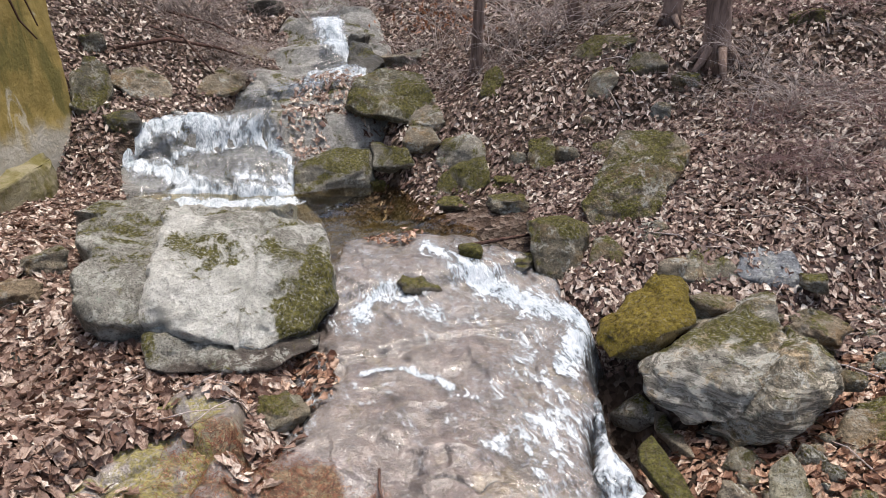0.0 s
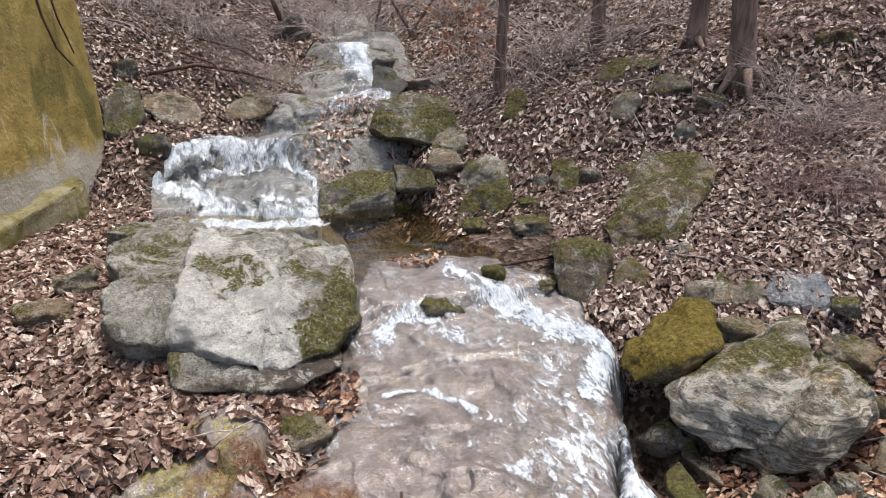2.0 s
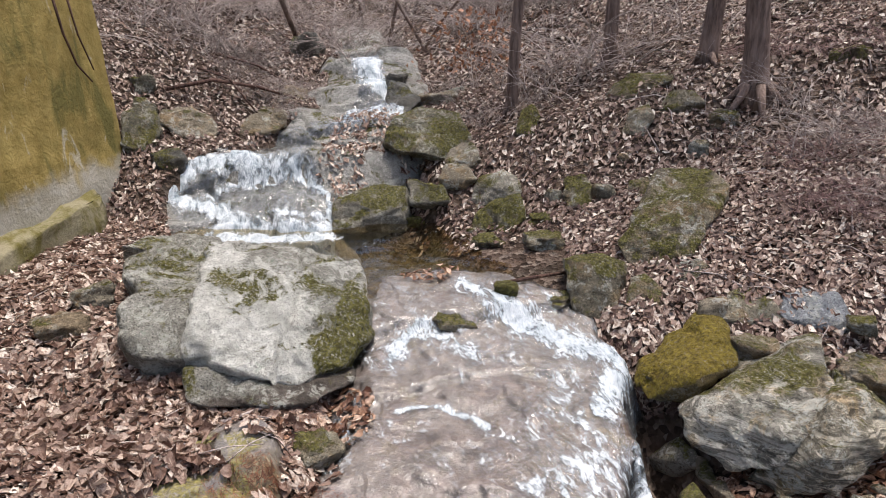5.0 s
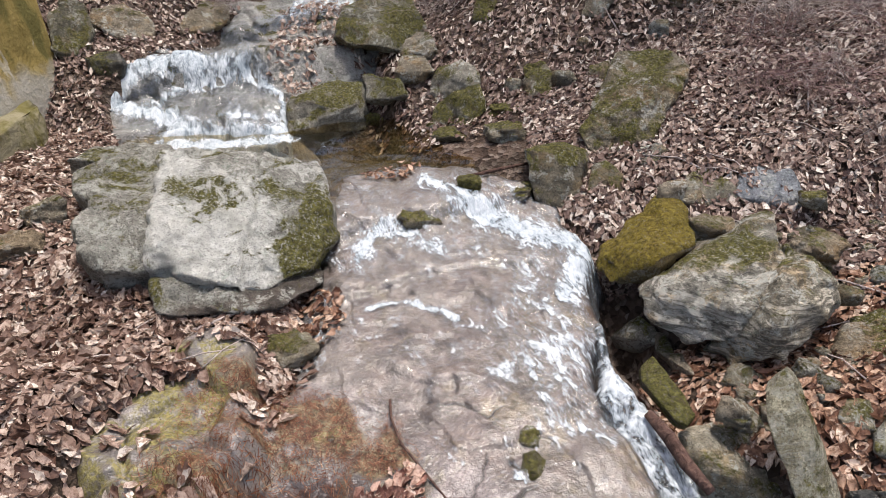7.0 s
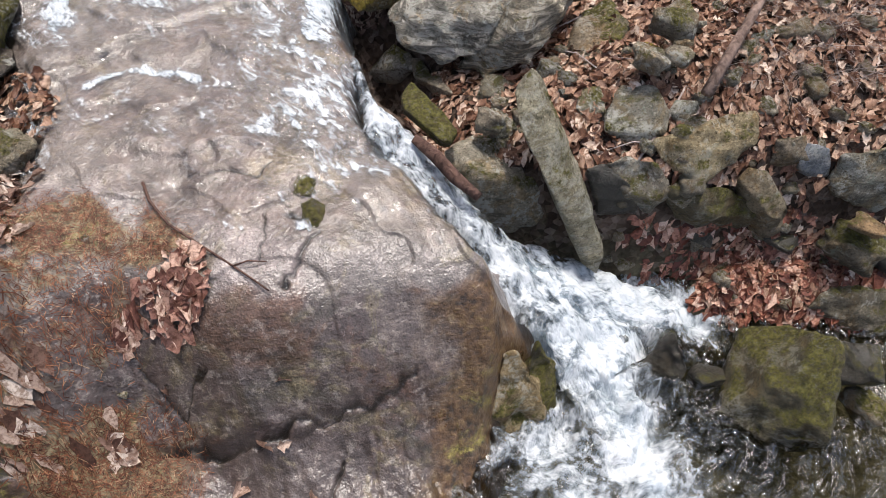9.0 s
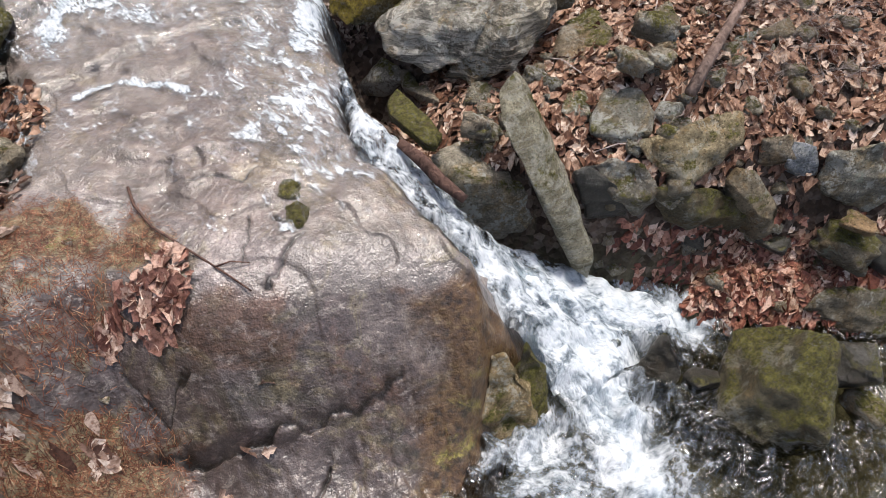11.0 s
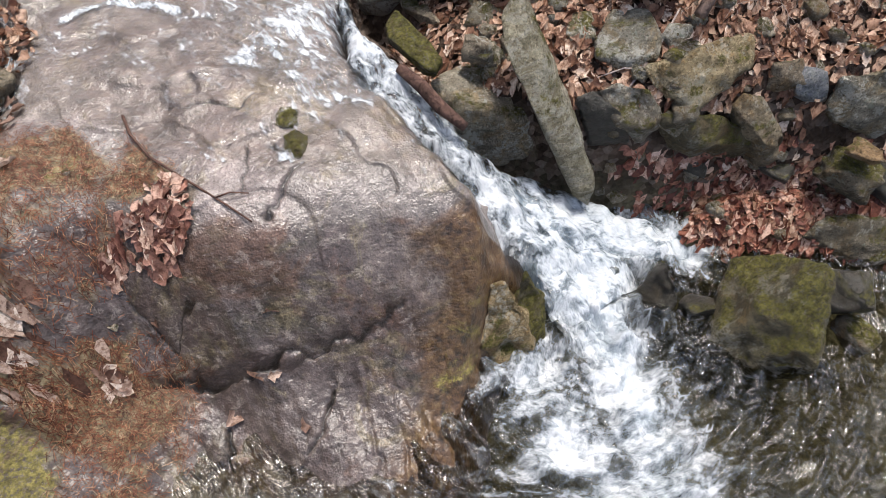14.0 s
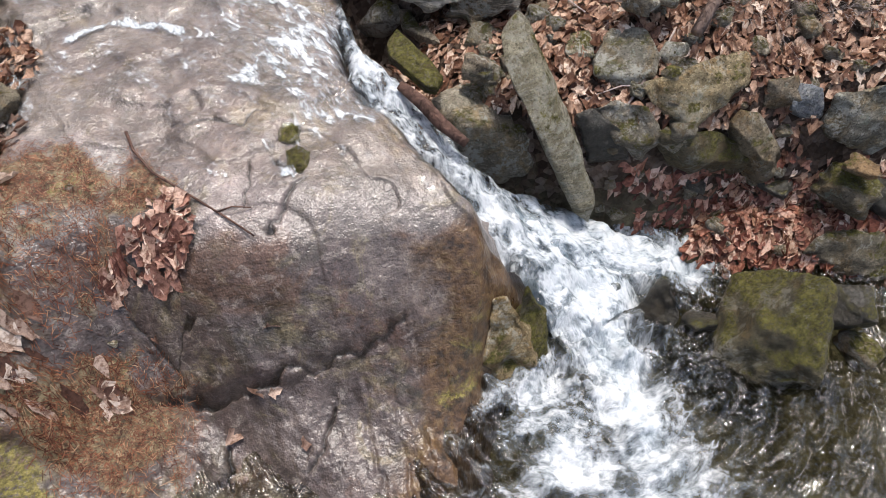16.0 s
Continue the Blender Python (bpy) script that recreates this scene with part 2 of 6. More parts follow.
LEDGE = stone_material("ledge_rock", (0.17, 0.16, 0.145), (0.34, 0.322, 0.295), (0.52, 0.50, 0.46), 0.28, 0.5, 0.15, True)
STREAK = stone_material("white_streaked_stone", (0.10, 0.097, 0.088), (0.23, 0.222, 0.20), (0.42, 0.41, 0.37), 0.60, 0.8, streak=0.80)
BLUE = stone_material("blue_grey_stone", (0.13, 0.135, 0.145), (0.25, 0.26, 0.275), (0.40, 0.41, 0.42), 0.05, 0.45, plain=True)
LICHEN = stone_material("lichened_stone", (0.13, 0.122, 0.10), (0.30, 0.285, 0.245), (0.55, 0.53, 0.475), 0.30, 1.0)
BLOCK = stone_material("tan_block_stone", (0.10, 0.090, 0.068), (0.225, 0.203, 0.160), (0.42, 0.385, 0.31), 0.50, 0.5, plain=True, lie=0.25)
GRAIN = stone_material("grained_beam_stone", (0.12, 0.104, 0.064), (0.27, 0.242, 0.165), (0.45, 0.41, 0.30), 0.60, 0.35, streak=0.2, plain=True)
WEDGE = stone_material("dark_olive_stone", (0.040, 0.037, 0.024), (0.088, 0.080, 0.052), (0.165, 0.15, 0.10), 0.70, 0.25, 0.25, lie=0.25)
FOOT = stone_material("tan_weathered_stone", (0.13, 0.10, 0.055), (0.29, 0.235, 0.15), (0.50, 0.43, 0.31), 0.45, 0.5, rust=0.6)
GREENISH = stone_material("bright_mossy_stone", (0.075, 0.069, 0.054), (0.165, 0.152, 0.122), (0.29, 0.268, 0.22), 1.0, 0.5, lie=0.25)


def soil_material():
    s = Shader("leaf_mould")
    s.world_place()
    cell = s.voronoi(24.0, out=1)
    tone = s.node("ShaderNodeSeparateColor", 0, (), Color=cell)
    col = s.ramp(tone, (0.0, (0.045, 0.028, 0.020)), (0.35, (0.13, 0.085, 0.062)), (0.7, (0.25, 0.175, 0.135)), (1.0, (0.40, 0.32, 0.265)))
    col = s.mix(s.step(s.noise(3.0, 5), 0.40, 0.75), col, (0.055, 0.040, 0.028))
    silt = s.node("ShaderNodeAttribute", 2, (("attribute_name", "silt"),))
    col = s.mix(silt, s.mix(0.5, col, (0.02, 0.014, 0.010)), s.ramp(s.noise(9.0, 6, 0.7), (0.35, (0.055, 0.050, 0.032)), (0.6, (0.16, 0.145, 0.09))))
    h = s.math("ADD", s.voronoi(24.0), s.noise(55.0, 4))
    return s.finish(s.surface(col, 0.95, s.bump(h, 1.0, 0.04), 0.15))


def leaf_material(name, *stops, own=False):
    s = Shader(name)
    s.own_place()
    col = s.ramp(s.info.outputs["Random"] if own else s.geo.outputs["Random Per Island"], *stops)
    col = s.mix(s.step(s.noise(36.0, 6, 0.75), 0.44, 0.62), col, s.mix(1.0, col, (0.42, 0.34, 0.30), "MULTIPLY"))
    col = s.mix(s.math("MULTIPLY", s.step(s.noise(90.0, 3), 0.5, 0.7), 0.35), col, (0.06, 0.035, 0.025))
    n = s.surface(col, 0.55, s.bump(s.noise(160.0, 3), 0.5, 0.004), 0.35)
    tr = s.node("ShaderNodeBsdfTranslucent", 0, (), Color=col)
    return s.finish(s.node("ShaderNodeMixShader", 0, (), i0=0.22, i1=n, i2=tr))


def bark_material(name, dark, light):
    s = Shader(name)
    s.own_place()
    m = s.node("ShaderNodeMapping", 0, (), Vector=s.place, Scale=(1.0, 1.0, 0.16))
    ridge = s.noise(30.0, 5, 0.6, m, warp=0.4)
    col = s.ramp(s.math("ADD", s.math("MULTIPLY", ridge, 0.7), s.math("MULTIPLY", s.noise(5.0, 4), 0.3)), (0.35, dark), (0.62, light))
    return s.finish(s.surface(col, 0.9, s.bump(ridge, 1.0, 0.03), 0.2))


def concrete_material(name, green):
    s = Shader(name)
    s.world_place()
    m = s.node("ShaderNodeMapping", 0, (), Vector=s.place, Scale=(1.0, 1.0, 0.35))
    runs = s.noise(2.6, 6, 0.62, m, warp=0.5)
    col = s.ramp(s.noise(7.0, 5), (0.3, (0.205, 0.145, 0.040)), (0.7, (0.34, 0.255, 0.085)))
    col = s.mix(s.step(runs, 0.52, 0.66), col, (0.135, 0.115, 0.034))
    col = s.mix(s.math("MULTIPLY", s.step(s.noise(4.3, 6, 0.7, m, warp=1.0), 0.60, 0.68), 0.8), col, (0.42, 0.38, 0.29))
    foot = (0.36, 0.33, 0.27) if green < 0.5 else (0.20, 0.175, 0.11)
    sep = s.t.nodes.new("ShaderNodeSeparateXYZ")
    s.put(sep.inputs[0], s.place)
    low = s.math("ADD", sep.outputs[2], s.math("MULTIPLY", s.noise(5.0, 5), -0.45))
    col = s.mix(s.math("SUBTRACT", 1.0, s.step(low, 1.42, 1.62)), col, foot)
    col = s.mix(s.math("MULTIPLY", s.step(s.noise(3.7, 6, 0.7, warp=0.5), 0.40, 0.62), green), col, (0.10, 0.085, 0.022))
    return s.finish(s.surface(col, 0.93, s.bump(s.math("ADD", s.noise(30.0, 5), s.noise(6.0, 4)), 0.6, 0.02), 0.2))


def water_material(name, tint, calm, foam_scale=1.0, web_part=0.0, stretch=(5.0, 8.0), tear=3.2, wave=0.018, bend=1.36, quick=4.0):
    """Clear water with a real mirror on it, white broken water where the flow is torn, and painted lines of foam web
    and sky glints.
    """
    s = Shader(name)
    flow = s.node("ShaderNodeAttribute", 1, (("attribute_name", "flow"),))
    foam = s.node("ShaderNodeAttribute", 2, (("attribute_name", "foam"),))
    s.place = flow
    long = s.node("ShaderNodeMapping", 0, (), Vector=flow, Scale=(*stretch, 1.5))
    a = s.noise(1.6 * foam_scale, 5, 0.58, long, warp=0.9)
    b = s.noise(5.0 * foam_scale, 4, 0.62, long, warp=0.7)
    c = s.noise(15.0 * foam_scale, 3, 0.6, long, warp=0.4)
    torn = s.math("ADD", s.math("MULTIPLY", a, 0.48), s.math("ADD", s.math("MULTIPLY", b, 0.34), s.math("MULTIPLY", c, 0.18)))
    cover = s.step(s.math("ADD", s.math("MULTIPLY", s.math("SUBTRACT", torn, 0.5), tear), foam), 0.28, 0.95)
    # thin white lines, painted for foam webs and for sky glints along ripples
    line = s.math("SUBTRACT", 1.0, s.math("MULTIPLY", s.math("ABSOLUTE", s.math("SUBTRACT", s.noise(1.5 * foam_scale, 5, 0.6, long, warp=1.2), 0.5)), 22.0))
    web = s.math("MULTIPLY", s.step(line, 0.0, 1.0), s.math("MULTIPLY", s.math("MULTIPLY", s.step(b, 0.40, 0.62), s.step(foam, 0.10, 0.34)), web_part))
    cover = s.math("MULTIPLY", s.math("MAXIMUM", cover, web), 0.94)
    ripple = s.math("ADD", s.noise(quick * foam_scale, 3, 0.55, long, warp=0.8), s.math("MULTIPLY", b, 0.4))
    normal = s.bump(ripple, calm, wave)
    clear = s.node("ShaderNodeBsdfTransparent", 0, (), Color=(*tint, 1))
    gloss = s.node("ShaderNodeBsdfAnisotropic", 0, (), Color=(1, 1, 1, 1), Roughness=0.05, Normal=normal)
    fr = s.node("ShaderNodeFresnel", 0, (), IOR=bend, Normal=normal)
    clear = s.node("ShaderNodeMixShader", 0, (), i0=fr, i1=clear, i2=gloss)
    # bluish shading of the foam is put into its colour by noise
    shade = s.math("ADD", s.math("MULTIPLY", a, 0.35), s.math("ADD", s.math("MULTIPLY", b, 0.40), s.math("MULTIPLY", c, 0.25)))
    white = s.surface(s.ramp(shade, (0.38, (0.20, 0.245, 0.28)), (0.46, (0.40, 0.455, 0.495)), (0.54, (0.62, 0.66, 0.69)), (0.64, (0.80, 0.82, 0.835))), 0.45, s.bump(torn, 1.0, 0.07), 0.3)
    thin = s.node("ShaderNodeBsdfTranslucent", 0, (), Color=(0.6, 0.66, 0.70, 1))
    white = s.node("ShaderNodeMixShader", 0, (), i0=0.2, i1=white, i2=thin)
    return s.finish(s.node("ShaderNodeMixShader", 0, (), i0=cover, i1=clear, i2=white))


SOIL = soil_material()
LEAVES = leaf_material("dry_leaves", (0.0, (0.075, 0.034, 0.022)), (0.2, (0.175, 0.102, 0.074)), (0.5, (0.315, 0.218, 0.170)), (0.74, (0.46, 0.352, 0.285)), (0.9, (0.64, 0.545, 0.465)), (1.0, (0.76, 0.68, 0.59)))
SLOPE_LEAVES = leaf_material("slope_leaves", (0.0, (0.050, 0.023, 0.018)), (0.3, (0.140, 0.082, 0.063)), (0.6, (0.285, 0.198, 0.158)), (0.82, (0.48, 0.385, 0.32)), (1.0, (0.76, 0.69, 0.60)))
BANK_LEAVES = leaf_material("bank_leaves", (0.0, (0.085, 0.034, 0.020)), (0.3, (0.215, 0.108, 0.064)), (0.6, (0.385, 0.230, 0.150)), (0.85, (0.56, 0.395, 0.285)), (1.0, (0.72, 0.60, 0.49)))
WET_LEAVES = leaf_material("wet_leaves", (0.0, (0.10, 0.032, 0.022)), (0.35, (0.26, 0.095, 0.060)), (0.7, (0.46, 0.23, 0.155)), (1.0, (0.70, 0.52, 0.41)))
ORANGE = leaf_material("orange_leaves", (0.0, (0.22, 0.09, 0.045)), (1.0, (0.50, 0.26, 0.15)))
PILE = leaf_material("piled_leaves", (0.0, (0.13, 0.050, 0.038)), (0.45, (0.34, 0.18, 0.135)), (0.8, (0.52, 0.36, 0.28)), (1.0, (0.66, 0.52, 0.43)))
LONE = leaf_material("loose_leaves", (0.0, (0.10, 0.055, 0.04)), (0.5, (0.30, 0.20, 0.155)), (1.0, (0.58, 0.47, 0.385)), own=True)
NEEDLES = leaf_material("rusty_needles", (0.0, (0.070, 0.024, 0.013)), (0.5, (0.20, 0.072, 0.038)), (0.82, (0.31, 0.14, 0.070)), (1.0, (0.44, 0.31, 0.19)))
BARK = bark_material("furrowed_bark", (0.080, 0.052, 0.040), (0.25, 0.178, 0.145))
RED_TWIGS = bark_material("red_stems", (0.15, 0.085, 0.080), (0.36, 0.235, 0.22))
TWIGS = bark_material("bare_twigs", (0.22, 0.17, 0.15), (0.48, 0.41, 0.375))
DRIFT = bark_material("wet_driftwood", (0.040, 0.022, 0.017), (0.13, 0.075, 0.058))
CONCRETE = concrete_material("stained_concrete", 0.25)
FOOTING = concrete_material("mossy_concrete", 1.0)
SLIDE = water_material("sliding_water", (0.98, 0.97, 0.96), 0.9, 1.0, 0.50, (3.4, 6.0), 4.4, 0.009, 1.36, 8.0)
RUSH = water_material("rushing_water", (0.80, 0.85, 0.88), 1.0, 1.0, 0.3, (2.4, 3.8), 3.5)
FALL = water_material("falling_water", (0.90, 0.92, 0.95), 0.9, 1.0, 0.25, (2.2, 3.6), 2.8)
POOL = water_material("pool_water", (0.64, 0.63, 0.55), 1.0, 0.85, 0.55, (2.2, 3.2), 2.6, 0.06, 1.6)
STILL = water_material("brown_pool_water", (0.74, 0.66, 0.48), 0.2, 0.8)
# ---- shape of the land ----
def ss(a, b, x):
    u = np.clip((x - a) / (b - a), 0.0, 1.0)
    return u * u * (3 - 2 * u)


def soft(x, k=0.08):
    """A ramp that starts gently at nought."""
    return k * np.logaddexp(0.0, np.asarray(x, float) / k)


def lattice(i, j, k, seed):
    n = (i.astype(np.int64) * 374761393 + j.astype(np.int64) * 668265263 + k.astype(np.int64) * 2147483647 + seed * 974711) & 0x7FFFFFFF
    n = ((n ^ (n >> 13)) * 1274126177) & 0x7FFFFFFF
    n = ((n ^ (n >> 16)) * 60493) & 0x7FFFFFFF
    return (n & 0xFFFF) / 32767.5 - 1.0


def vnoise(x, y, z, seed=0):
    x, y, z = np.broadcast_arrays(np.asarray(x, float), np.asarray(y, float), np.asarray(z, float))
    i, j, k = np.floor(x), np.floor(y), np.floor(z)
    u, v, w = x - i, y - j, z - k
    u, v, w = (a * a * a * (a * (6 * a - 15) + 10) for a in (u, v, w))
    out = 0.0
    for a in (0, 1):
        for b in (0, 1):
            for c in (0, 1):
                out = out + lattice(i + a, j + b, k + c, seed) * (u if a else 1 - u) * (v if b else 1 - v) * (w if c else 1 - w)
    return out


def fbm(x, y, z=0.0, octaves=4, seed=0, gain=0.5):
    total, amp = 0.0, 1.0
    x, y, z = np.asarray(x, float), np.asarray(y, float), np.asarray(z, float)
    for o in range(octaves):
        total = total + amp * vnoise(x * 0.8 + y * 0.6, y * 0.8 - x * 0.6, z + 3.7 * o, seed + o)
        x, y, z, amp = x * 2.03, y * 2.03, z * 2.03, amp * gain
    return total


def cells(x, y, seed):
    """Broken blocks: each block's own number, and how near its rim a place lies (nought at the joint)."""
    i0, j0 = np.floor(x), np.floor(y)
    near, next_, own = np.full(np.shape(x), 9.0), np.full(np.shape(x), 9.0), np.zeros(np.shape(x))
    for a in (-1, 0, 1):
        for b in (-1, 0, 1):
            i, j = i0 + a, j0 + b
            d = np.hypot(i + 0.5 + 0.42 * lattice(i, j, i * 0, seed) - x, j + 0.5 + 0.42 * lattice(i, j, i * 0, seed + 1) - y)
            closer = d < near
            next_ = np.where(closer, near, np.minimum(next_, d))
            own = np.where(closer, lattice(i, j, i * 0, seed + 2), own)
            near = np.where(closer, d, near)
    return own, next_ - near


def stream_rise(y):
    """Height of the valley's floor, going upstream."""
    return (0.96 + 0.21 * ss(2.6, 4.6, y) + 0.52 * ss(5.35, 6.5, y) + 0.28 * ss(6.8, 8.2, y) + 0.42 * ss(8.5, 9.7, y)
            + 0.05 * soft(y - 9.8, 0.4) + 0.16 * soft(y - 12.5, 0.8))


def right_bank(y):
    return np.interp(y, [1.2, 2.0, 2.6, 3.4, 4.2, 4.9, 5.5, 6.5, 8.0, 10.0, 14.0], [2.2, 1.35, 1.5, 1.45, 0.95, 0.22, 0.02, -0.15, -0.35, -0.5, -1.2])


def left_bank(y):
    return np.interp(y, [1.5, 2.6, 3.4, 5.0, 6.0, 6.8, 8.0, 10.0, 14.0], [-0.9, -0.8, -0.9, -2.3, -2.9, -2.3, -1.7, -1.7, -2.4])


def ground_height(x, y):
    x, y = np.asarray(x, float), np.asarray(y, float)
    z = stream_rise(y)
    r, l = x - right_bank(y), left_bank(y) - x
    z = z + (0.24 + 0.10 * ss(3.5, 7.0, y)) * soft(r, 0.12) + 0.05 * soft(r - 3.5, 0.5)
    z = z + (0.13 + 0.30 * ss(5.8, 7.2, y)) * soft(l, 0.12)
    z = z - (0.17 + 0.16 * ss(5.2, 5.5, y)) * ss(0.0, 0.3, -r) * ss(0.0, 0.3, -l)
    z = z + 0.17 * ss(-0.75, -1.1, x) * ss(2.7, 2.2, y)
    # the basin of the lower pool and its bank
    d = y - np.interp(x, [0.9, 1.2, 1.5, 1.8, 2.1, 2.5, 3.0, 4.5], [2.3, 2.06, 1.90, 1.68, 1.54, 1.44, 1.22, 0.6])
    basin = (1 - ss(-0.16, 0.12, d)) * ss(-1.5, -1.0, x)
    shelf = -0.30 + (0.50 * ss(-0.75, -0.25, d) + 0.10 * ss(2.6, 3.2, x)) * ss(1.95, 2.5, x)
    z = (z - 0.10 * ss(0.6, 0.0, d) * ss(1.0, 1.4, x)) * (1 - basin) + shelf * basin
    # the low stony bank, and the hollow under the boulders
    z = z - 0.18 * ss(0.95, 1.3, x) * ss(4.2, 3.4, x) * ss(1.2, 1.4, y) * ss(4.0, 3.2, y) - 0.32 * np.exp(-((x - 1.22) / 0.16) ** 2 - ((y - 2.98) / 0.24) ** 2)
    z = z + 0.05 * fbm(x * 1.1, y * 1.1, 0.0, 4, 11) * (0.35 + ss(0.0, 1.5, np.maximum(r, l))) + 0.16 * fbm(x * 0.23, y * 0.23, 0.0, 3, 17) * ss(6.0, 10.0, y)
    return z


def slab_right(y):
    return np.interp(y, [0.4, 1.0, 1.2, 1.5, 1.8, 2.0, 2.4, 3.0, 3.5, 4.0, 4.5], [0.50, 0.80, 0.97, 1.06, 0.98, 0.86, 0.82, 1.04, 1.14, 0.98, 0.45])


def slab_fold(x):
    return np.interp(x, [-1.5, -1.1, -0.8, -0.55, -0.40, -0.06, 0.22, 0.84, 1.2], [1.3, 1.6, 1.85, 1.96, 1.94, 1.70, 1.60, 1.45, 1.36])


def seam(line, x, y, wide):
    """One where a broken line in the plan runs, nought away from it."""
    best = np.full(np.shape(x), 1e9)
    for (ax, ay), (bx, by) in zip(line[:-1], line[1:]):
        dx, dy = bx - ax, by - ay
        u = np.clip(((x - ax) * dx + (y - ay) * dy) / (dx * dx + dy * dy), 0, 1)
        best = np.minimum(best, np.hypot(x - ax - u * dx, y - ay - u * dy))
    return np.exp(-(best / wide) ** 2)


def outcrop(x, y):
    """The low mossy hump of bedrock beside the slab."""
    d = np.hypot((x + 1.10) / 0.36, (y - 2.22) / 0.56) + 0.22 * vnoise(x * 4, y * 4, 0, 51) - 1.0
    own, rim = cells((x + 0.3 * y) * 3.0, (y - 0.2 * x) * 2.4, 57)
    return 1.13 + 0.035 * own - 0.035 * ss(0.14, 0.0, rim) + 0.05 * fbm(x * 3.5, y * 3.5, 0, 4, 53) - 1.15 * soft(d, 0.07)


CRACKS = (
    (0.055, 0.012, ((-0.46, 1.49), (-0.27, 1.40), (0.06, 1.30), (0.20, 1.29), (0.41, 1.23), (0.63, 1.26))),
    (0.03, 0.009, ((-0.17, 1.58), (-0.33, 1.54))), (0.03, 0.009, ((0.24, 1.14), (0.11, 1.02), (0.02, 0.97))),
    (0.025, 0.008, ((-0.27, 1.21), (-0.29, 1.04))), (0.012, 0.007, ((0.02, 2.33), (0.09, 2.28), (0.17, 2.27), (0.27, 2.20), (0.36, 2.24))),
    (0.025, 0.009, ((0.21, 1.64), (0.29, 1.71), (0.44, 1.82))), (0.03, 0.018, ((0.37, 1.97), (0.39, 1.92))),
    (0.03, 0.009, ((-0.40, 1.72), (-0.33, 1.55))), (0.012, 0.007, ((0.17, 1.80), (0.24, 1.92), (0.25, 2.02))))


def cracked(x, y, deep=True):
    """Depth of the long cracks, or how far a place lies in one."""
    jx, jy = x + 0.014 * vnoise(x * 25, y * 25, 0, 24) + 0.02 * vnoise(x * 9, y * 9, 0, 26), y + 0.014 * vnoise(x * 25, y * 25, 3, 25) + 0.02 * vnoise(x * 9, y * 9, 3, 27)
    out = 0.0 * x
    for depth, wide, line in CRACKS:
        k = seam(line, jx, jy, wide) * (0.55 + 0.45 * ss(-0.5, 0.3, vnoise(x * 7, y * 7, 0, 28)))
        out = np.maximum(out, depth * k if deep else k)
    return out


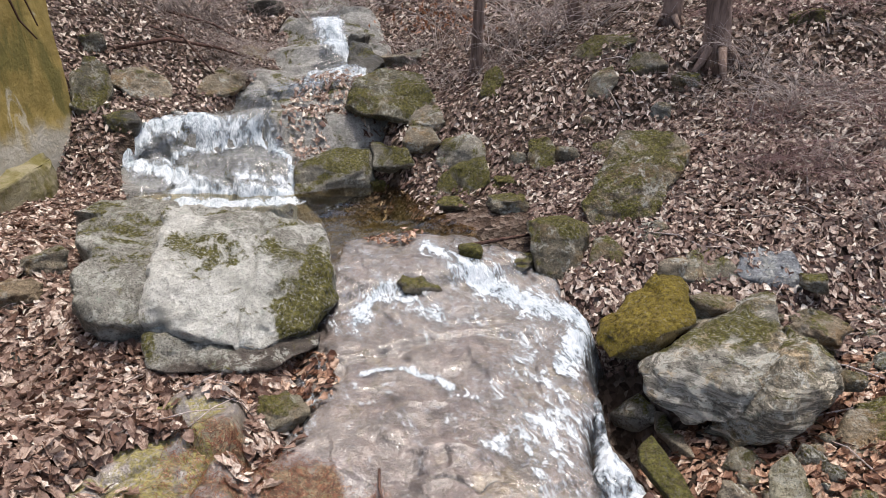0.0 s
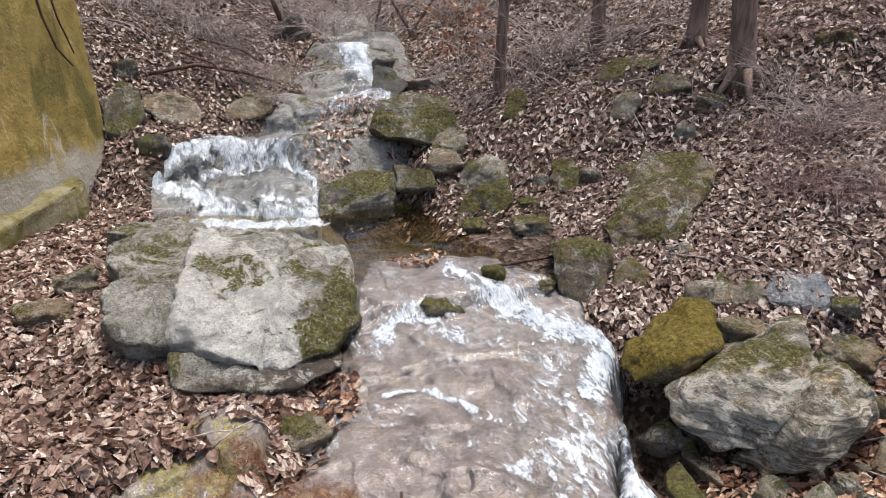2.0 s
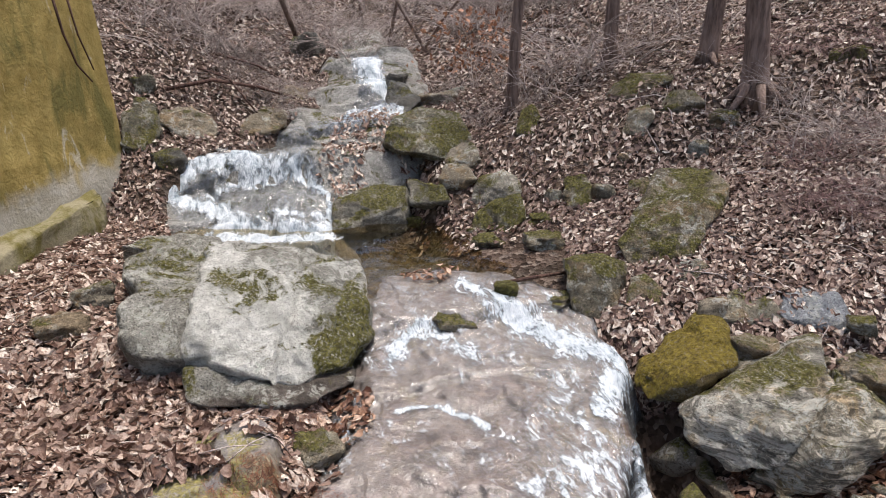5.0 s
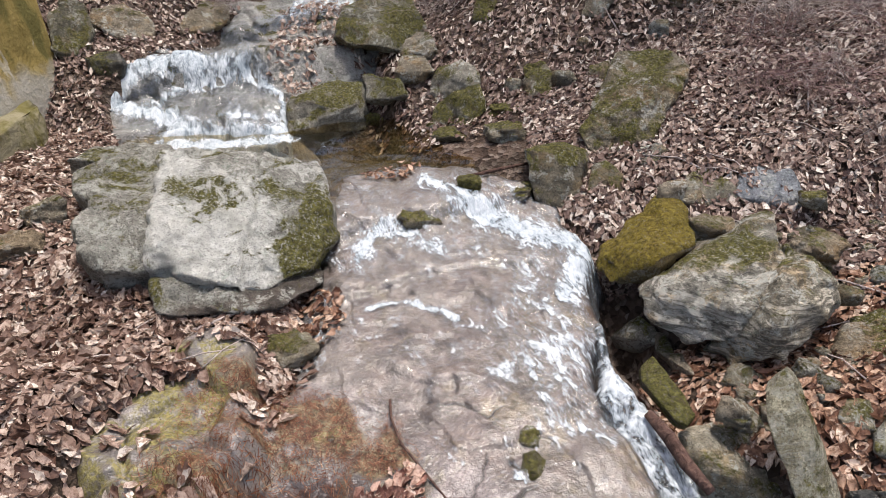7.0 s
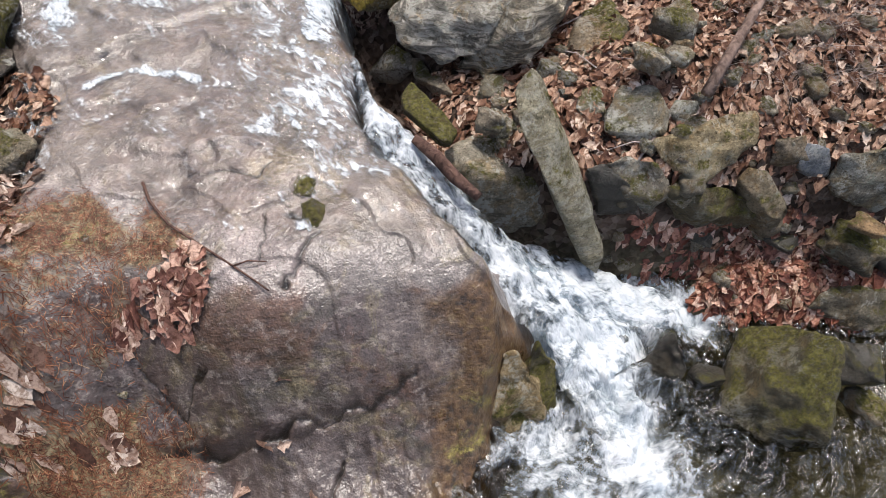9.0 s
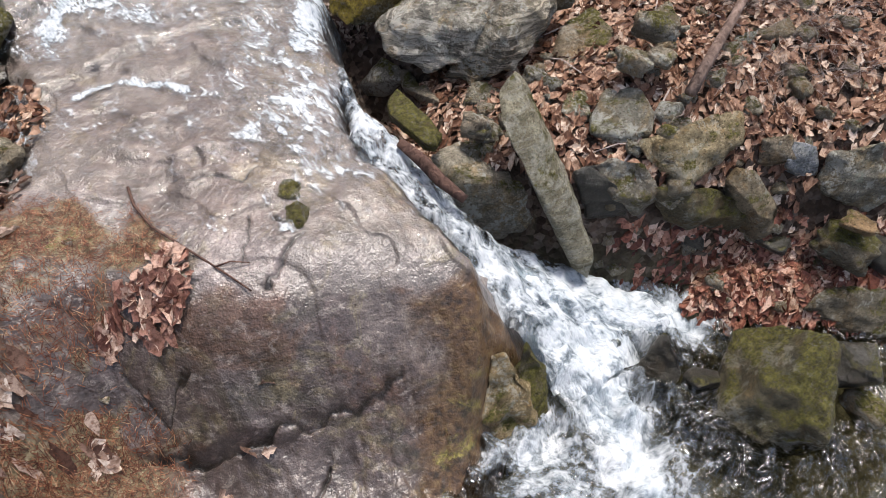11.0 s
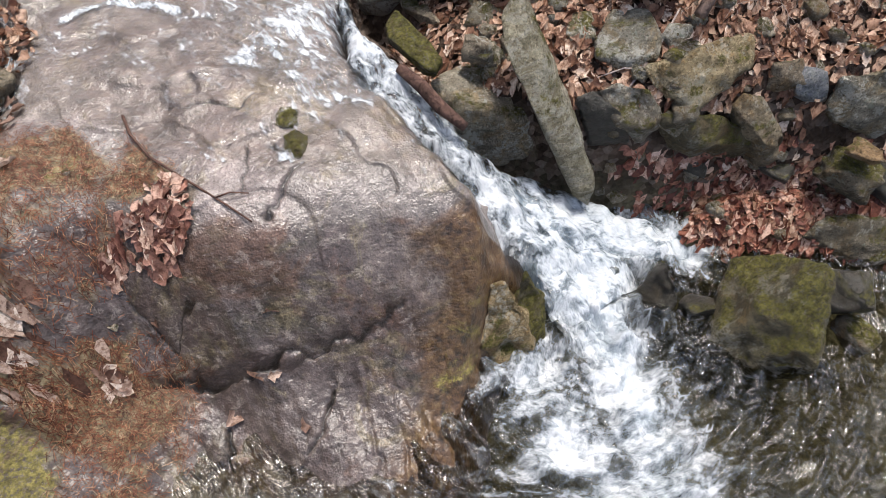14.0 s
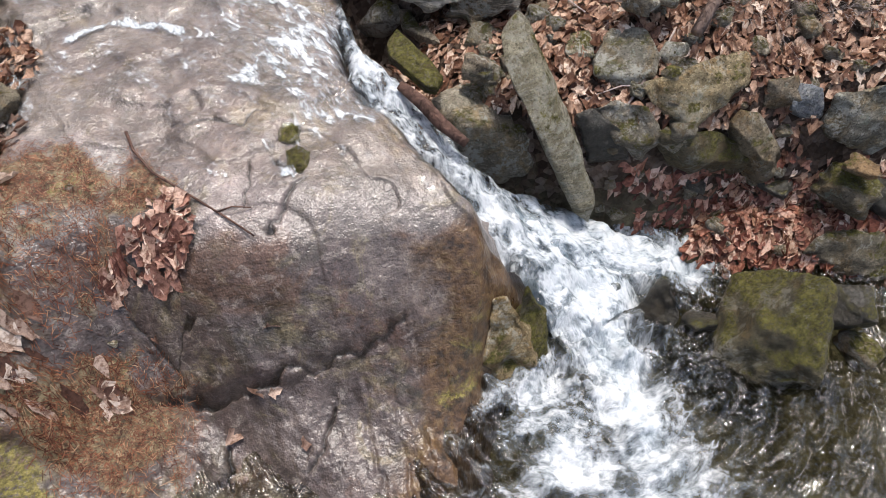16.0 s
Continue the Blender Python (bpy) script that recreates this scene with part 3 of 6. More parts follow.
def slab_height(x, y):
    """The bedrock over which the stream slides, with its rounded face to the lower pool."""
    x, y = np.asarray(x, float), np.asarray(y, float)
    top = 0.95 + 0.045 * (y - 2.2) + 0.05 * ss(3.5, 4.1, y) + 0.07 * ss(-0.1, -0.8, x) * ss(3.2, 2.2, y)
    top = top - 0.05 * ss(0.2, 0.9, x) * ss(3.4, 1.8, y)
    # low treads where the sheet of water breaks
    edge = y - (3.18 + 0.18 * np.sin(2.1 * x + 0.6) + 0.05 * vnoise(x * 5, y * 5, 0, 3))
    top = top + 0.035 * ss(-0.04, 0.03, edge)
    edge = y - (2.42 - 0.32 * x + 0.10 * vnoise(x * 4, 2.0, 0, 5))
    top = top + 0.022 * ss(-0.03, 0.02, edge) * ss(-0.35, 0.0, x)
    edge = y - (3.86 + 0.25 * (x + 0.1) + 0.05 * vnoise(x * 6, 1.0, 0, 9))
    top = top + 0.07 * ss(-0.10, 0.04, edge)
    z = top - 1.6 * soft(slab_fold(x) - y, 0.10) + 1.2 * soft(slab_fold(x) - y - 0.44, 0.08) - (2.3 + 2.2 * ss(1.6, 2.2, y)) * soft(x - slab_right(y) - 0.07 * fbm(x * 3, y * 3.5, 0, 3, 35), 0.02)
    z = z - 1.2 * soft(-0.62 - x - 0.6 * ss(2.5, 2.1, y), 0.08) * ss(1.9, 2.4, y) - 1.0 * soft(y - 4.55, 0.05)
    # long seams down the face
    s = y + 0.42 * x
    z = np.maximum(z, outcrop(x, y))
    face = ss(0.02, 0.3, slab_fold(x) - y)
    z = z + face * (0.035 * vnoise(x * 3.1 + 0.5, s * 1.2, 0, 21) + 0.02 * vnoise(x * 9 + y * 4, s * 2.0, 0, 23))
    jx, jy = x + 0.012 * vnoise(x * 25, y * 25, 0, 24), y + 0.012 * vnoise(x * 25, y * 25, 3, 25)
    z = z - cracked(x, y)
    # below the long crack the face is set back
    lip = np.interp(x, [-0.60, -0.46, -0.27, 0.06, 0.20, 0.41, 0.63, 0.80], [1.52, 1.49, 1.40, 1.30, 1.29, 1.23, 1.26, 1.28]) - y + 0.02 * vnoise(x * 9, y * 9, 3, 27)
    z = z - 0.055 * ss(-0.005, 0.012, lip) * ss(0.40, 0.05, lip) * ss(-0.62, -0.35, x) * ss(0.75, 0.35, x)
    # a low flake of rock round which the water parts
    z = z + 0.016 * ss(1.25, 0.70, np.hypot((x - 0.16 + 0.3 * (y - 2.36)) / 0.20, (y - 2.37) / 0.13) + 0.2 * vnoise(x * 12, y * 12, 0, 29))
    for k in range(5):
        z = z - 0.010 * face * seam([(0.45 + 0.12 * k, 1.35), (0.33 + 0.13 * k, 1.0), (0.28 + 0.10 * k, 0.6)], jx, jy, 0.009)
    bed = (x * 0.75 + y * 0.65) * 3.4 + 0.9 * fbm(x * 1.7, y * 1.7, 0, 3, 33)
    z = z + 0.014 * (ss(0.0, 0.06, bed - np.floor(bed)) - (bed - np.floor(bed))) * (1 - 0.6 * face)
    z = z + 0.022 * fbm(x * 2.2, y * 2.2, 0, 3, 31) + 0.006 * fbm(x * 8, y * 8, 0, 4, 37) - 0.012 * np.abs(fbm(x * 4.5 + y, y * 4.5 - x, 0, 3, 38)) ** 1.5
    z = z + 0.002 * fbm(x * 24, y * 24, 0, 3, 39) + face * 0.004 * fbm(x * 40, y * 30, 0, 2, 40)
    return z


def ledge_height(x, y):
    """The stepped bedrock of the upper cascade."""
    x, y = np.asarray(x, float), np.asarray(y, float)
    w = 0.10 * vnoise(x * 1.6, y * 1.2, 0, 41)
    z = 1.02 + 0.24 * ss(5.32, 5.62, y + w) + 0.10 * ss(5.7, 5.95, y + w) + 0.34 * ss(6.0, 6.42, y - 0.12 * (x + 1.9) + w)
    z = z + 0.14 * ss(6.75, 7.0, y + 0.25 * x + w) + 0.12 * ss(7.4, 7.8, y) + 0.15 * ss(8.2, 8.4, y + w) + 0.34 * ss(8.75, 9.6, y + 1.5 * w) + 0.30 * ss(11.2, 12.6, y)
    left = np.interp(y, [5.2, 5.8, 6.4, 7.0, 8.0, 9.5, 12.0, 14.0], [-2.5, -2.85, -2.75, -2.5, -1.95, -1.7, -2.2, -2.4])
    right = np.interp(y, [5.2, 5.7, 6.0, 6.6, 7.5, 8.5, 9.5, 12.0, 14.0], [-1.0, -1.1, -0.55, -0.35, -0.55, -0.35, -0.5, -1.3, -1.5])
    z = z + 0.05 * ss(-1.5, -0.7, x) * ss(6.0, 6.4, y)
    z = z - 1.4 * soft(left - x, 0.05) - 1.4 * soft(x - right, 0.05) - 1.5 * soft(5.28 - y, 0.05) - 0.8 * soft(y - 13.2, 0.1)
    # a smooth round boss in the middle of the fall
    boss = np.exp(-((x + 1.72) / 0.55) ** 4 - ((y - 5.92) / 0.27) ** 4)
    z = z + 0.07 * boss
    # blocky bedding
    jx, jy = x + 0.10 * vnoise(x * 3, y * 3, 0, 45), y + 0.10 * vnoise(x * 3, y * 3, 5, 46)
    own, rim = cells((jx + 0.3 * jy) * 1.5, (jy - 0.2 * jx) * 2.4, 47)
    z = z + (0.065 * own - 0.07 * ss(0.10, 0.0, rim)) * (1 - 0.85 * boss) + 0.03 * fbm(x * 2.5, y * 2.5, 0, 4, 49)
    return z


# ---- mesh tools ----
def mesh_of(name, verts, faces, material, smooth=True):
    me = bpy.data.meshes.new(name)
    me.from_pydata([tuple(v) for v in verts], [], faces if isinstance(faces, list) else faces.tolist())
    me.materials.append(material)
    me.polygons.foreach_set("use_smooth", [smooth] * len(me.polygons))
    me.update()
    return me


def part(name, mesh, parent, label=""):
    ob = new(name, mesh)
    ob.parent = parent
    return tagged(ob, label)


def sheet(xs, ys, height, keep=None):
    """Vertices and quads of a height field over the given lines; keep: which quads stay."""
    gx, gy = np.meshgrid(xs, ys)
    gz = height(gx, gy)
    nx, ny = len(xs), len(ys)
    idx = np.arange(nx * ny).reshape(ny, nx)
    quads = np.stack([idx[:-1, :-1], idx[:-1, 1:], idx[1:, 1:], idx[1:, :-1]], -1).reshape(-1, 4)
    verts = np.stack([gx, gy, gz], -1).reshape(-1, 3)
    if keep is not None:
        ok = keep(verts[:, 0], verts[:, 1], verts[:, 2])
        quads = quads[ok[quads].any(1)]
        used = np.unique(quads)
        back = np.full(len(verts), -1)
        back[used] = np.arange(len(used))
        verts, quads = verts[used], back[quads]
    return verts, quads


def spread(a, b, fine, coarse, lo, hi):
    """Lines from a to b, close together between lo and hi and ever wider outside."""
    mid = np.arange(lo, hi + 1e-6, fine)
    out, step, v = [], fine, hi
    while v < b:
        step = min(step * 1.12, coarse)
        v += step
        out.append(min(v, b))
    pre, step, v = [], fine, lo
    while v > a:
        step = min(step * 1.12, coarse)
        v -= step
        pre.append(max(v, a))
    return np.array(pre[::-1] + list(mid) + out)


def land(x, y):
    """The highest of soil and bedrock."""
    x, y = np.asarray(x, float), np.asarray(y, float)
    z = ground_height(x, y)
    z = np.maximum(z, np.where((x > -1.66) & (x < 1.5) & (y > 0.3) & (y < 4.75), slab_height(x, y), -9))
    return np.maximum(z, np.where((x > -3.3) & (x < 0.3) & (y > 5.1) & (y < 13.6), ledge_height(x, y), -9))


def mark(me, **fields):
    """Store how far each point belongs to a film, moss or darker-toned zone."""
    for name, values in fields.items():
        me.attributes.new(name, "FLOAT", "POINT").data.foreach_set("value", np.clip(values, 0, 1).astype(np.float32))
    return me


# ---- ground and bedrock ----
v, q = sheet(spread(-70, 70, 0.05, 4.0, -4.0, 5.5), spread(-40, 110, 0.05, 4.0, 0.0, 9.5), ground_height)
# silt in the lower pool; in the upper, bed lightened to paint sky reflection
me = mark(mesh_of("ground", v, q, SOIL), silt=np.maximum(ss(0.30, 0.05, v[:, 2]), 0.8 * ss(1.18, 1.10, v[:, 2]) * ss(4.2, 4.4, v[:, 1]) * ss(5.9, 5.5, v[:, 1]) * ss(-2.4, -2.0, v[:, 0])))
tagged(new("ground", me), "sloping woodland floor of dark mould and fallen leaves", "ground", kind="structure")
v, q = sheet(spread(-1.7, 1.75, 0.0065, 0.016, -1.1, 1.15), spread(-0.2, 4.8, 0.0065, 0.016, 0.6, 2.5), slab_height, lambda x, y, z: z > np.maximum(ground_height(x, y), -0.3) - 0.12)
X, Y = v[:, 0], v[:, 1]


def needled(x, y):
    """Where rusty needles have gathered on the rock."""
    edge = np.interp(y, [1.0, 1.3, 1.43, 1.57, 1.66, 1.75, 1.86, 2.0, 2.22, 2.36, 2.5], [-0.62, -0.44, -0.38, -0.38, -0.62, -0.46, -0.30, -0.16, -0.27, -0.46, -0.70])
    strip = np.exp(-((y - 1.70 - 0.28 * (x + 0.55)) / 0.05) ** 2)
    return ss(0.10, -0.10, x - edge + 0.10 * vnoise(x * 7, y * 7, 0, 13)) * (1 - 0.75 * strip) * ss(2.55, 2.40, y) * ss(-1.10, -0.78, x + 0.20 * vnoise(x * 3, y * 3, 0, 14))


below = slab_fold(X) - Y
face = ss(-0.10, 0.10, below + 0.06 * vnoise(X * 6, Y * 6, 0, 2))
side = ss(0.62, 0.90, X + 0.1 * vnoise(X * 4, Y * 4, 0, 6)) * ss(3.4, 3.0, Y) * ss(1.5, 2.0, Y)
duff = needled(X, Y) * ss(-0.9, 0.7, vnoise(X * 5, Y * 5, 0, 3) + 0.6 * vnoise(X * 13, Y * 13, 0, 4))
mossy = np.maximum(1.0 * ss(0.05, -0.25, X + 0.75) * ss(2.85, 2.6, Y), 0.60 * needled(X, Y))
right = ss(0.46, 0.04, slab_right(Y) - X + 0.15 * vnoise(X * 4, Y * 4, 0, 8))
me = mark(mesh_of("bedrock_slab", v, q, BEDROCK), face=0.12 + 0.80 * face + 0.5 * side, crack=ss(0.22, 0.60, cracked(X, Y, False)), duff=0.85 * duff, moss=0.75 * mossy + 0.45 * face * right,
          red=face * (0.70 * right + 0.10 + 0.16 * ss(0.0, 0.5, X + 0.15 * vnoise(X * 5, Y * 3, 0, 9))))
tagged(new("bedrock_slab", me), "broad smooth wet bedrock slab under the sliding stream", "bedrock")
v, q = sheet(np.arange(-3.5, 0.5, 0.03), np.arange(4.9, 13.8, 0.03), ledge_height, lambda x, y, z: z > ground_height(x, y) - 0.15)
tagged(new("bedrock_ledge", mesh_of("bedrock_ledge", v, q, LEDGE)), "stepped grey bedrock ledges of the upper cascade", "bedrock")


# ---- water ----
def along(line, x, y):
    """Distance of places from a broken line in the plan."""
    best = np.full(np.shape(x), 1e9)
    for (ax, ay), (bx, by) in zip(line[:-1], line[1:]):
        dx, dy = bx - ax, by - ay
        u = np.clip(((x - ax) * dx + (y - ay) * dy) / (dx * dx + dy * dy), 0, 1)
        best = np.minimum(best, np.hypot(x - ax - u * dx, y - ay - u * dy))
    return best


def water(name, label, xs, ys, height, keep, material, foam, turn, round_place=None):
    v, q = sheet(xs, ys, height, keep)
    me = mesh_of(name, v, q, material)
    c, s = math.cos(radians(turn)), math.sin(radians(turn))
    uv = np.stack([c * v[:, 0] + s * v[:, 1], -s * v[:, 0] + c * v[:, 1], v[:, 2] * 1.0], -1)
    if round_place:
        dx, dy = v[:, 0] - round_place[0], v[:, 1] - round_place[1]
        uv = np.stack([1.1 * np.arctan2(dy, dx), np.hypot(dx, dy), 0.3 * v[:, 0]], -1)
    me.attributes.new("flow", "FLOAT_VECTOR", "POINT").data.foreach_set("vector", uv.astype(np.float32).ravel())
    me.attributes.new("foam", "FLOAT", "POINT").data.foreach_set("value", np.clip(foam(v[:, 0], v[:, 1], v[:, 2]), 0, 1.4).astype(np.float32))
    return tagged(new(name, me), label, "water", kind="structure")


def slab_flow(x, y):
    return slab_height(x, y) + 0.012 + 0.004 * vnoise(x * 7 + y * 3, y * 4, 0, 61) + 0.005 * vnoise(x * 22, y * 11, 0, 63)


def slab_wet(x, y, z):
    shore = np.interp(x, [-0.9, -0.3, -0.12, 0.15, 0.35, 0.6, 1.0], [2.62, 2.42, 2.18, 1.96, 1.88, 1.78, 1.55]) + 0.05 * vnoise(x * 8, y * 8, 0, 65)
    return (y > shore) & (x > -0.68 + 0.08 * vnoise(x * 3, y * 5, 0, 67)) & (x < slab_right(y) + 0.10) & (y < 4.5)


def slab_foam(x, y, z):
    f = 0.0 * x
    for strong, wide, line in (
            (0.62, 0.07, [(0.07, 4.31), (0.34, 4.02)]), (0.85, 0.11, [(0.34, 4.00), (0.61, 3.78), (0.86, 3.58), (1.06, 3.50)]),
            (0.70, 0.09, [(1.06, 3.45), (0.90, 3.15), (0.80, 3.02)]), (0.32, 0.14, [(0.80, 3.05), (0.70, 2.85), (0.78, 2.6)]),
            (0.80, 0.06, [(-0.37, 3.50), (-0.32, 3.70), (-0.20, 3.84)]), (0.52, 0.08, [(-0.20, 3.80), (0.01, 3.69), (0.14, 3.55)]),
            (0.85, 0.022, [(-0.30, 3.02), (-0.18, 3.07), (-0.05, 3.06), (0.11, 2.98), (0.20, 2.90)]), (0.85, 0.030, [(-0.64, 3.02), (-0.60, 2.90), (-0.53, 2.80)]),
            (0.34, 0.12, [(0.62, 3.17), (0.53, 3.01), (0.48, 2.85)]), (0.50, 0.05, [(0.37, 2.46), (0.50, 2.55), (0.54, 2.42)]), (0.42, 0.06, [(0.54, 2.46), (0.60, 2.16), (0.80, 2.05)]),
            (0.30, 0.10, [(0.62, 2.62), (0.64, 2.4), (0.74, 2.2)]), (0.70, 0.025, [(0.37, 1.86), (0.40, 1.78)])):
        f = np.maximum(f, strong * np.exp(-(along(line, x, y) / wide) ** 2))
    return f + 0.07 * ss(0.1, 0.6, x) * ss(2.0, 2.5, y) + 0.10 * ss(3.1, 3.5, y) + 0.11


water("stream_over_slab", "thin clear water sliding over bedrock with white streaks", np.arange(-0.8, 1.4, 0.018), np.arange(1.45, 4.55, 0.018), slab_flow, slab_wet, SLIDE, slab_foam, -72)


def pool_flow(x, y):
    near = np.exp(-(np.hypot(x - 1.65, y - 1.15) / 0.55) ** 2)
    d = np.hypot(x - 1.55, y - 1.05)
    return 0.05 + 0.12 * near * fbm(x * 9, y * 9, 0, 5, 71) + 0.026 * np.sin(d * 34 + 2.5 * vnoise(x * 2, y * 2, 0, 73)) * ss(0.3, 0.8, d) * ss(2.2, 1.0, d) + 0.015 * fbm(x * 9, y * 9, 0, 3, 75) + 0.006 * np.sin(d * 75 + 5 * vnoise(x * 5, y * 5, 0, 77)) * ss(0.3, 0.7, d) + 0.007 * vnoise(x * 28, y * 28, 0, 79)


def pool_foam(x, y, z):
    f = 0.0 * x
    for strong, wide, line in (
            (0.92, 0.20, [(1.45, 1.60), (1.75, 1.40), (2.05, 1.28), (2.22, 1.18)]), (0.88, 0.20, [(1.40, 1.35), (1.58, 1.15), (1.55, 0.85)]),
            (0.85, 0.11, [(1.58, 0.95), (1.53, 0.70), (1.47, 0.48)]), (0.62, 0.26, [(1.50, 0.70), (1.38, 0.15)]), (0.56, 0.34, [(1.10, 0.8), (1.05, 0.1)]), (0.45, 0.12, [(2.0, 1.5), (2.4, 1.15)])):
        f = np.maximum(f, strong * np.exp(-(along(line, x, y) / wide) ** 2))
    return f + 0.13 * ss(2.4, 1.9, x)


water("lower_pool", "clear lower pool with ripples and white water", spread(-1.4, 14.0, 0.011, 0.5, 0.45, 3.1), spread(-16.0, 2.0, 0.011, 0.5, -0.5, 1.95), pool_flow,
      lambda x, y, z: z > np.maximum(ground_height(x, y), slab_height(x, y)) - 0.04, POOL, pool_foam, -60, (1.45, 1.5))


def upper_flow(x, y):
    return 1.205 + 0.006 * fbm(x * 5, y * 8, 0, 3, 81) + 0.03 * np.exp(-(along([(-2.1, 5.40), (-1.1, 5.38)], x, y) / 0.12) ** 2) * fbm(x * 9, y * 9, 0, 2, 83) - 0.10 * soft(4.45 - y, 0.05)


water("upper_pool", "still brown pool below the upper cascade", np.arange(-2.5, 0.5, 0.025), np.arange(4.2, 5.8, 0.025), upper_flow,
      lambda x, y, z: z > land(x, y) - 0.05, STILL, lambda x, y, z: 1.05 * np.exp(-(along([(-2.1, 5.42), (-1.6, 5.33), (-1.12, 5.40)], x, y) / 0.13) ** 2) + 0.05, -80)


def ledge_flow(x, y):
    return ledge_height(x, y) + 0.02 + 0.015 * fbm(x * 8, y * 4, 0, 2, 91)


def ledge_wet(x, y, z):
    left = np.interp(y, [5.3, 6.0, 6.4, 6.8, 7.4], [-2.2, -2.75, -2.62, -2.4, -1.9])
    right = np.interp(y, [5.3, 5.8, 6.1, 6.5, 7.0, 7.4], [-1.05, -1.08, -1.25, -1.50, -1.55, -1.2])
    return (y > 5.25) & (y < 7.5) & (x > left) & (x < right)


def ledge_foam(x, y, z):
    f = 0.0 * x
    for strong, wide, line in (
            (0.66, 0.10, [(-2.70, 6.40), (-2.3, 6.36), (-1.95, 6.28)]), (0.40, 0.09, [(-1.95, 6.28), (-1.6, 6.26)]), (0.90, 0.075, [(-2.62, 6.22), (-2.78, 6.06), (-2.51, 5.95), (-2.20, 5.86), (-2.02, 5.64)]),
            (0.55, 0.05, [(-2.40, 6.02), (-2.15, 6.16), (-1.75, 6.20)]), (0.80, 0.035, [(-1.58, 6.30), (-1.38, 6.15), (-1.16, 5.95), (-1.11, 5.56)]),
            (1.0, 0.15, [(-2.06, 5.62), (-1.75, 5.50), (-1.35, 5.45), (-1.1, 5.47)]), (0.5, 0.04, [(-1.7, 5.75), (-1.4, 5.70), (-1.2, 5.72)])):
        f = np.maximum(f, strong * np.exp(-(along(line, x, y) / wide) ** 2))
    return f + 0.19 + 0.20 * ss(6.15, 6.25, y) * ss(6.6, 6.45, y)


water("upper_cascade", "white water tumbling over a grey rock ledge", np.arange(-2.9, -0.9, 0.025), np.arange(5.2, 7.6, 0.025), ledge_flow, ledge_wet, FALL, ledge_foam, -75)


def far_wet(x, y, z):
    mid = np.interp(y, [7.1, 7.5, 7.9, 8.3, 9.2, 9.7], [-1.0, -0.92, -0.90, -0.88, -1.14, -1.25])
    return (y > 7.05) & (y < 9.6) & (abs(x - mid) < np.interp(y, [7.1, 7.5, 8.1, 8.4, 9.2], [0.38, 0.36, 0.26, 0.24, 0.20]))


water("far_fall", "white narrow waterfall between dark rocks", np.arange(-1.6, -0.4, 0.03), np.arange(7.0, 9.7, 0.03), ledge_flow, far_wet, FALL,
      lambda x, y, z: 1.0 * ss(8.1, 8.4, y) * ss(9.55, 9.3, y) * np.exp(-((x - np.interp(y, [8.3, 9.2], [-0.88, -1.14])) / 0.17) ** 2) + 0.50 * ss(8.0, 7.6, y) * ss(7.05, 7.3, y) + 0.20, -80)


def torrent(name, label, line, widths, foam, material=RUSH):
    """A rushing ribbon of water along a line in space."""
    pts = np.array(line, float)
    s = np.r_[0, np.cumsum(np.linalg.norm(np.diff(pts, axis=0), axis=1))]
    u = np.arange(0, s[-1], 0.012)
    c = np.stack([np.interp(u, s, pts[:, k]) for k in range(3)], -1)
    pad = np.pad(c, ((6, 6), (0, 0)), mode="edge")
    c = sum(pad[k:k + len(c)] for k in range(13)) / 13
    w = np.interp(u, s, widths)
    d = np.gradient(c[:, :2], axis=0)
    d /= np.linalg.norm(d, axis=1)[:, None] + 1e-9
    side = np.stack([d[:, 1], -d[:, 0]], -1)
    k = np.linspace(-1, 1, 33)
    gx = c[:, None, 0] + side[:, None, 0] * k * w[:, None]
    gy = c[:, None, 1] + side[:, None, 1] * k * w[:, None]
    gz = c[:, None, 2] + 0.03 * (1 - k ** 2) - 0.05 * k ** 4 + 0.045 * fbm(gx * 7, gy * 7, u[:, None] * 2, 4, 95)
    n, m = gx.shape
    idx = np.arange(n * m).reshape(n, m)
    q = np.stack([idx[:-1, :-1], idx[:-1, 1:], idx[1:, 1:], idx[1:, :-1]], -1).reshape(-1, 4)
    v = np.stack([gx, gy, gz], -1).reshape(-1, 3)
    me = mesh_of(name, v, q, material)
    uv = np.stack([np.broadcast_to(u[:, None], gx.shape), k * w[:, None], gz * 0], -1)
    me.attributes.new("flow", "FLOAT_VECTOR", "POINT").data.foreach_set("vector", uv.astype(np.float32).ravel())
    f = np.interp(u, s, foam)[:, None] * (1 - 0.42 * np.abs(k) ** 3)
    me.attributes.new("foam", "FLOAT", "POINT").data.foreach_set("value", f.astype(np.float32).ravel())
    return tagged(new(name, me), label, "water", kind="structure")


torrent("chute", "narrow white chute beside the slab", [(0.96, 2.80, 0.98), (0.91, 2.42, 0.95), (0.91, 2.24, 0.91), (1.03, 2.03, 0.80), (1.13, 1.85, 0.67), (1.24, 1.68, 0.52), (1.46, 1.45, 0.28), (1.62, 1.22, 0.12), (1.66, 1.0, 0.05)],
        [0.035, 0.050, 0.14, 0.15, 0.11, 0.14, 0.24, 0.30, 0.28], [0.65, 0.65, 0.72, 0.58, 0.62, 0.68, 0.80, 0.90, 0.8])
torrent("side_fall", "white fall from under the boulder", [(1.34, 1.72, 0.42), (1.52, 1.60, 0.32), (1.72, 1.46, 0.20), (1.95, 1.32, 0.10), (2.2, 1.2, 0.06)],
        [0.12, 0.17, 0.20, 0.18, 0.14], [0.55, 0.75, 0.90, 0.90, 0.7])


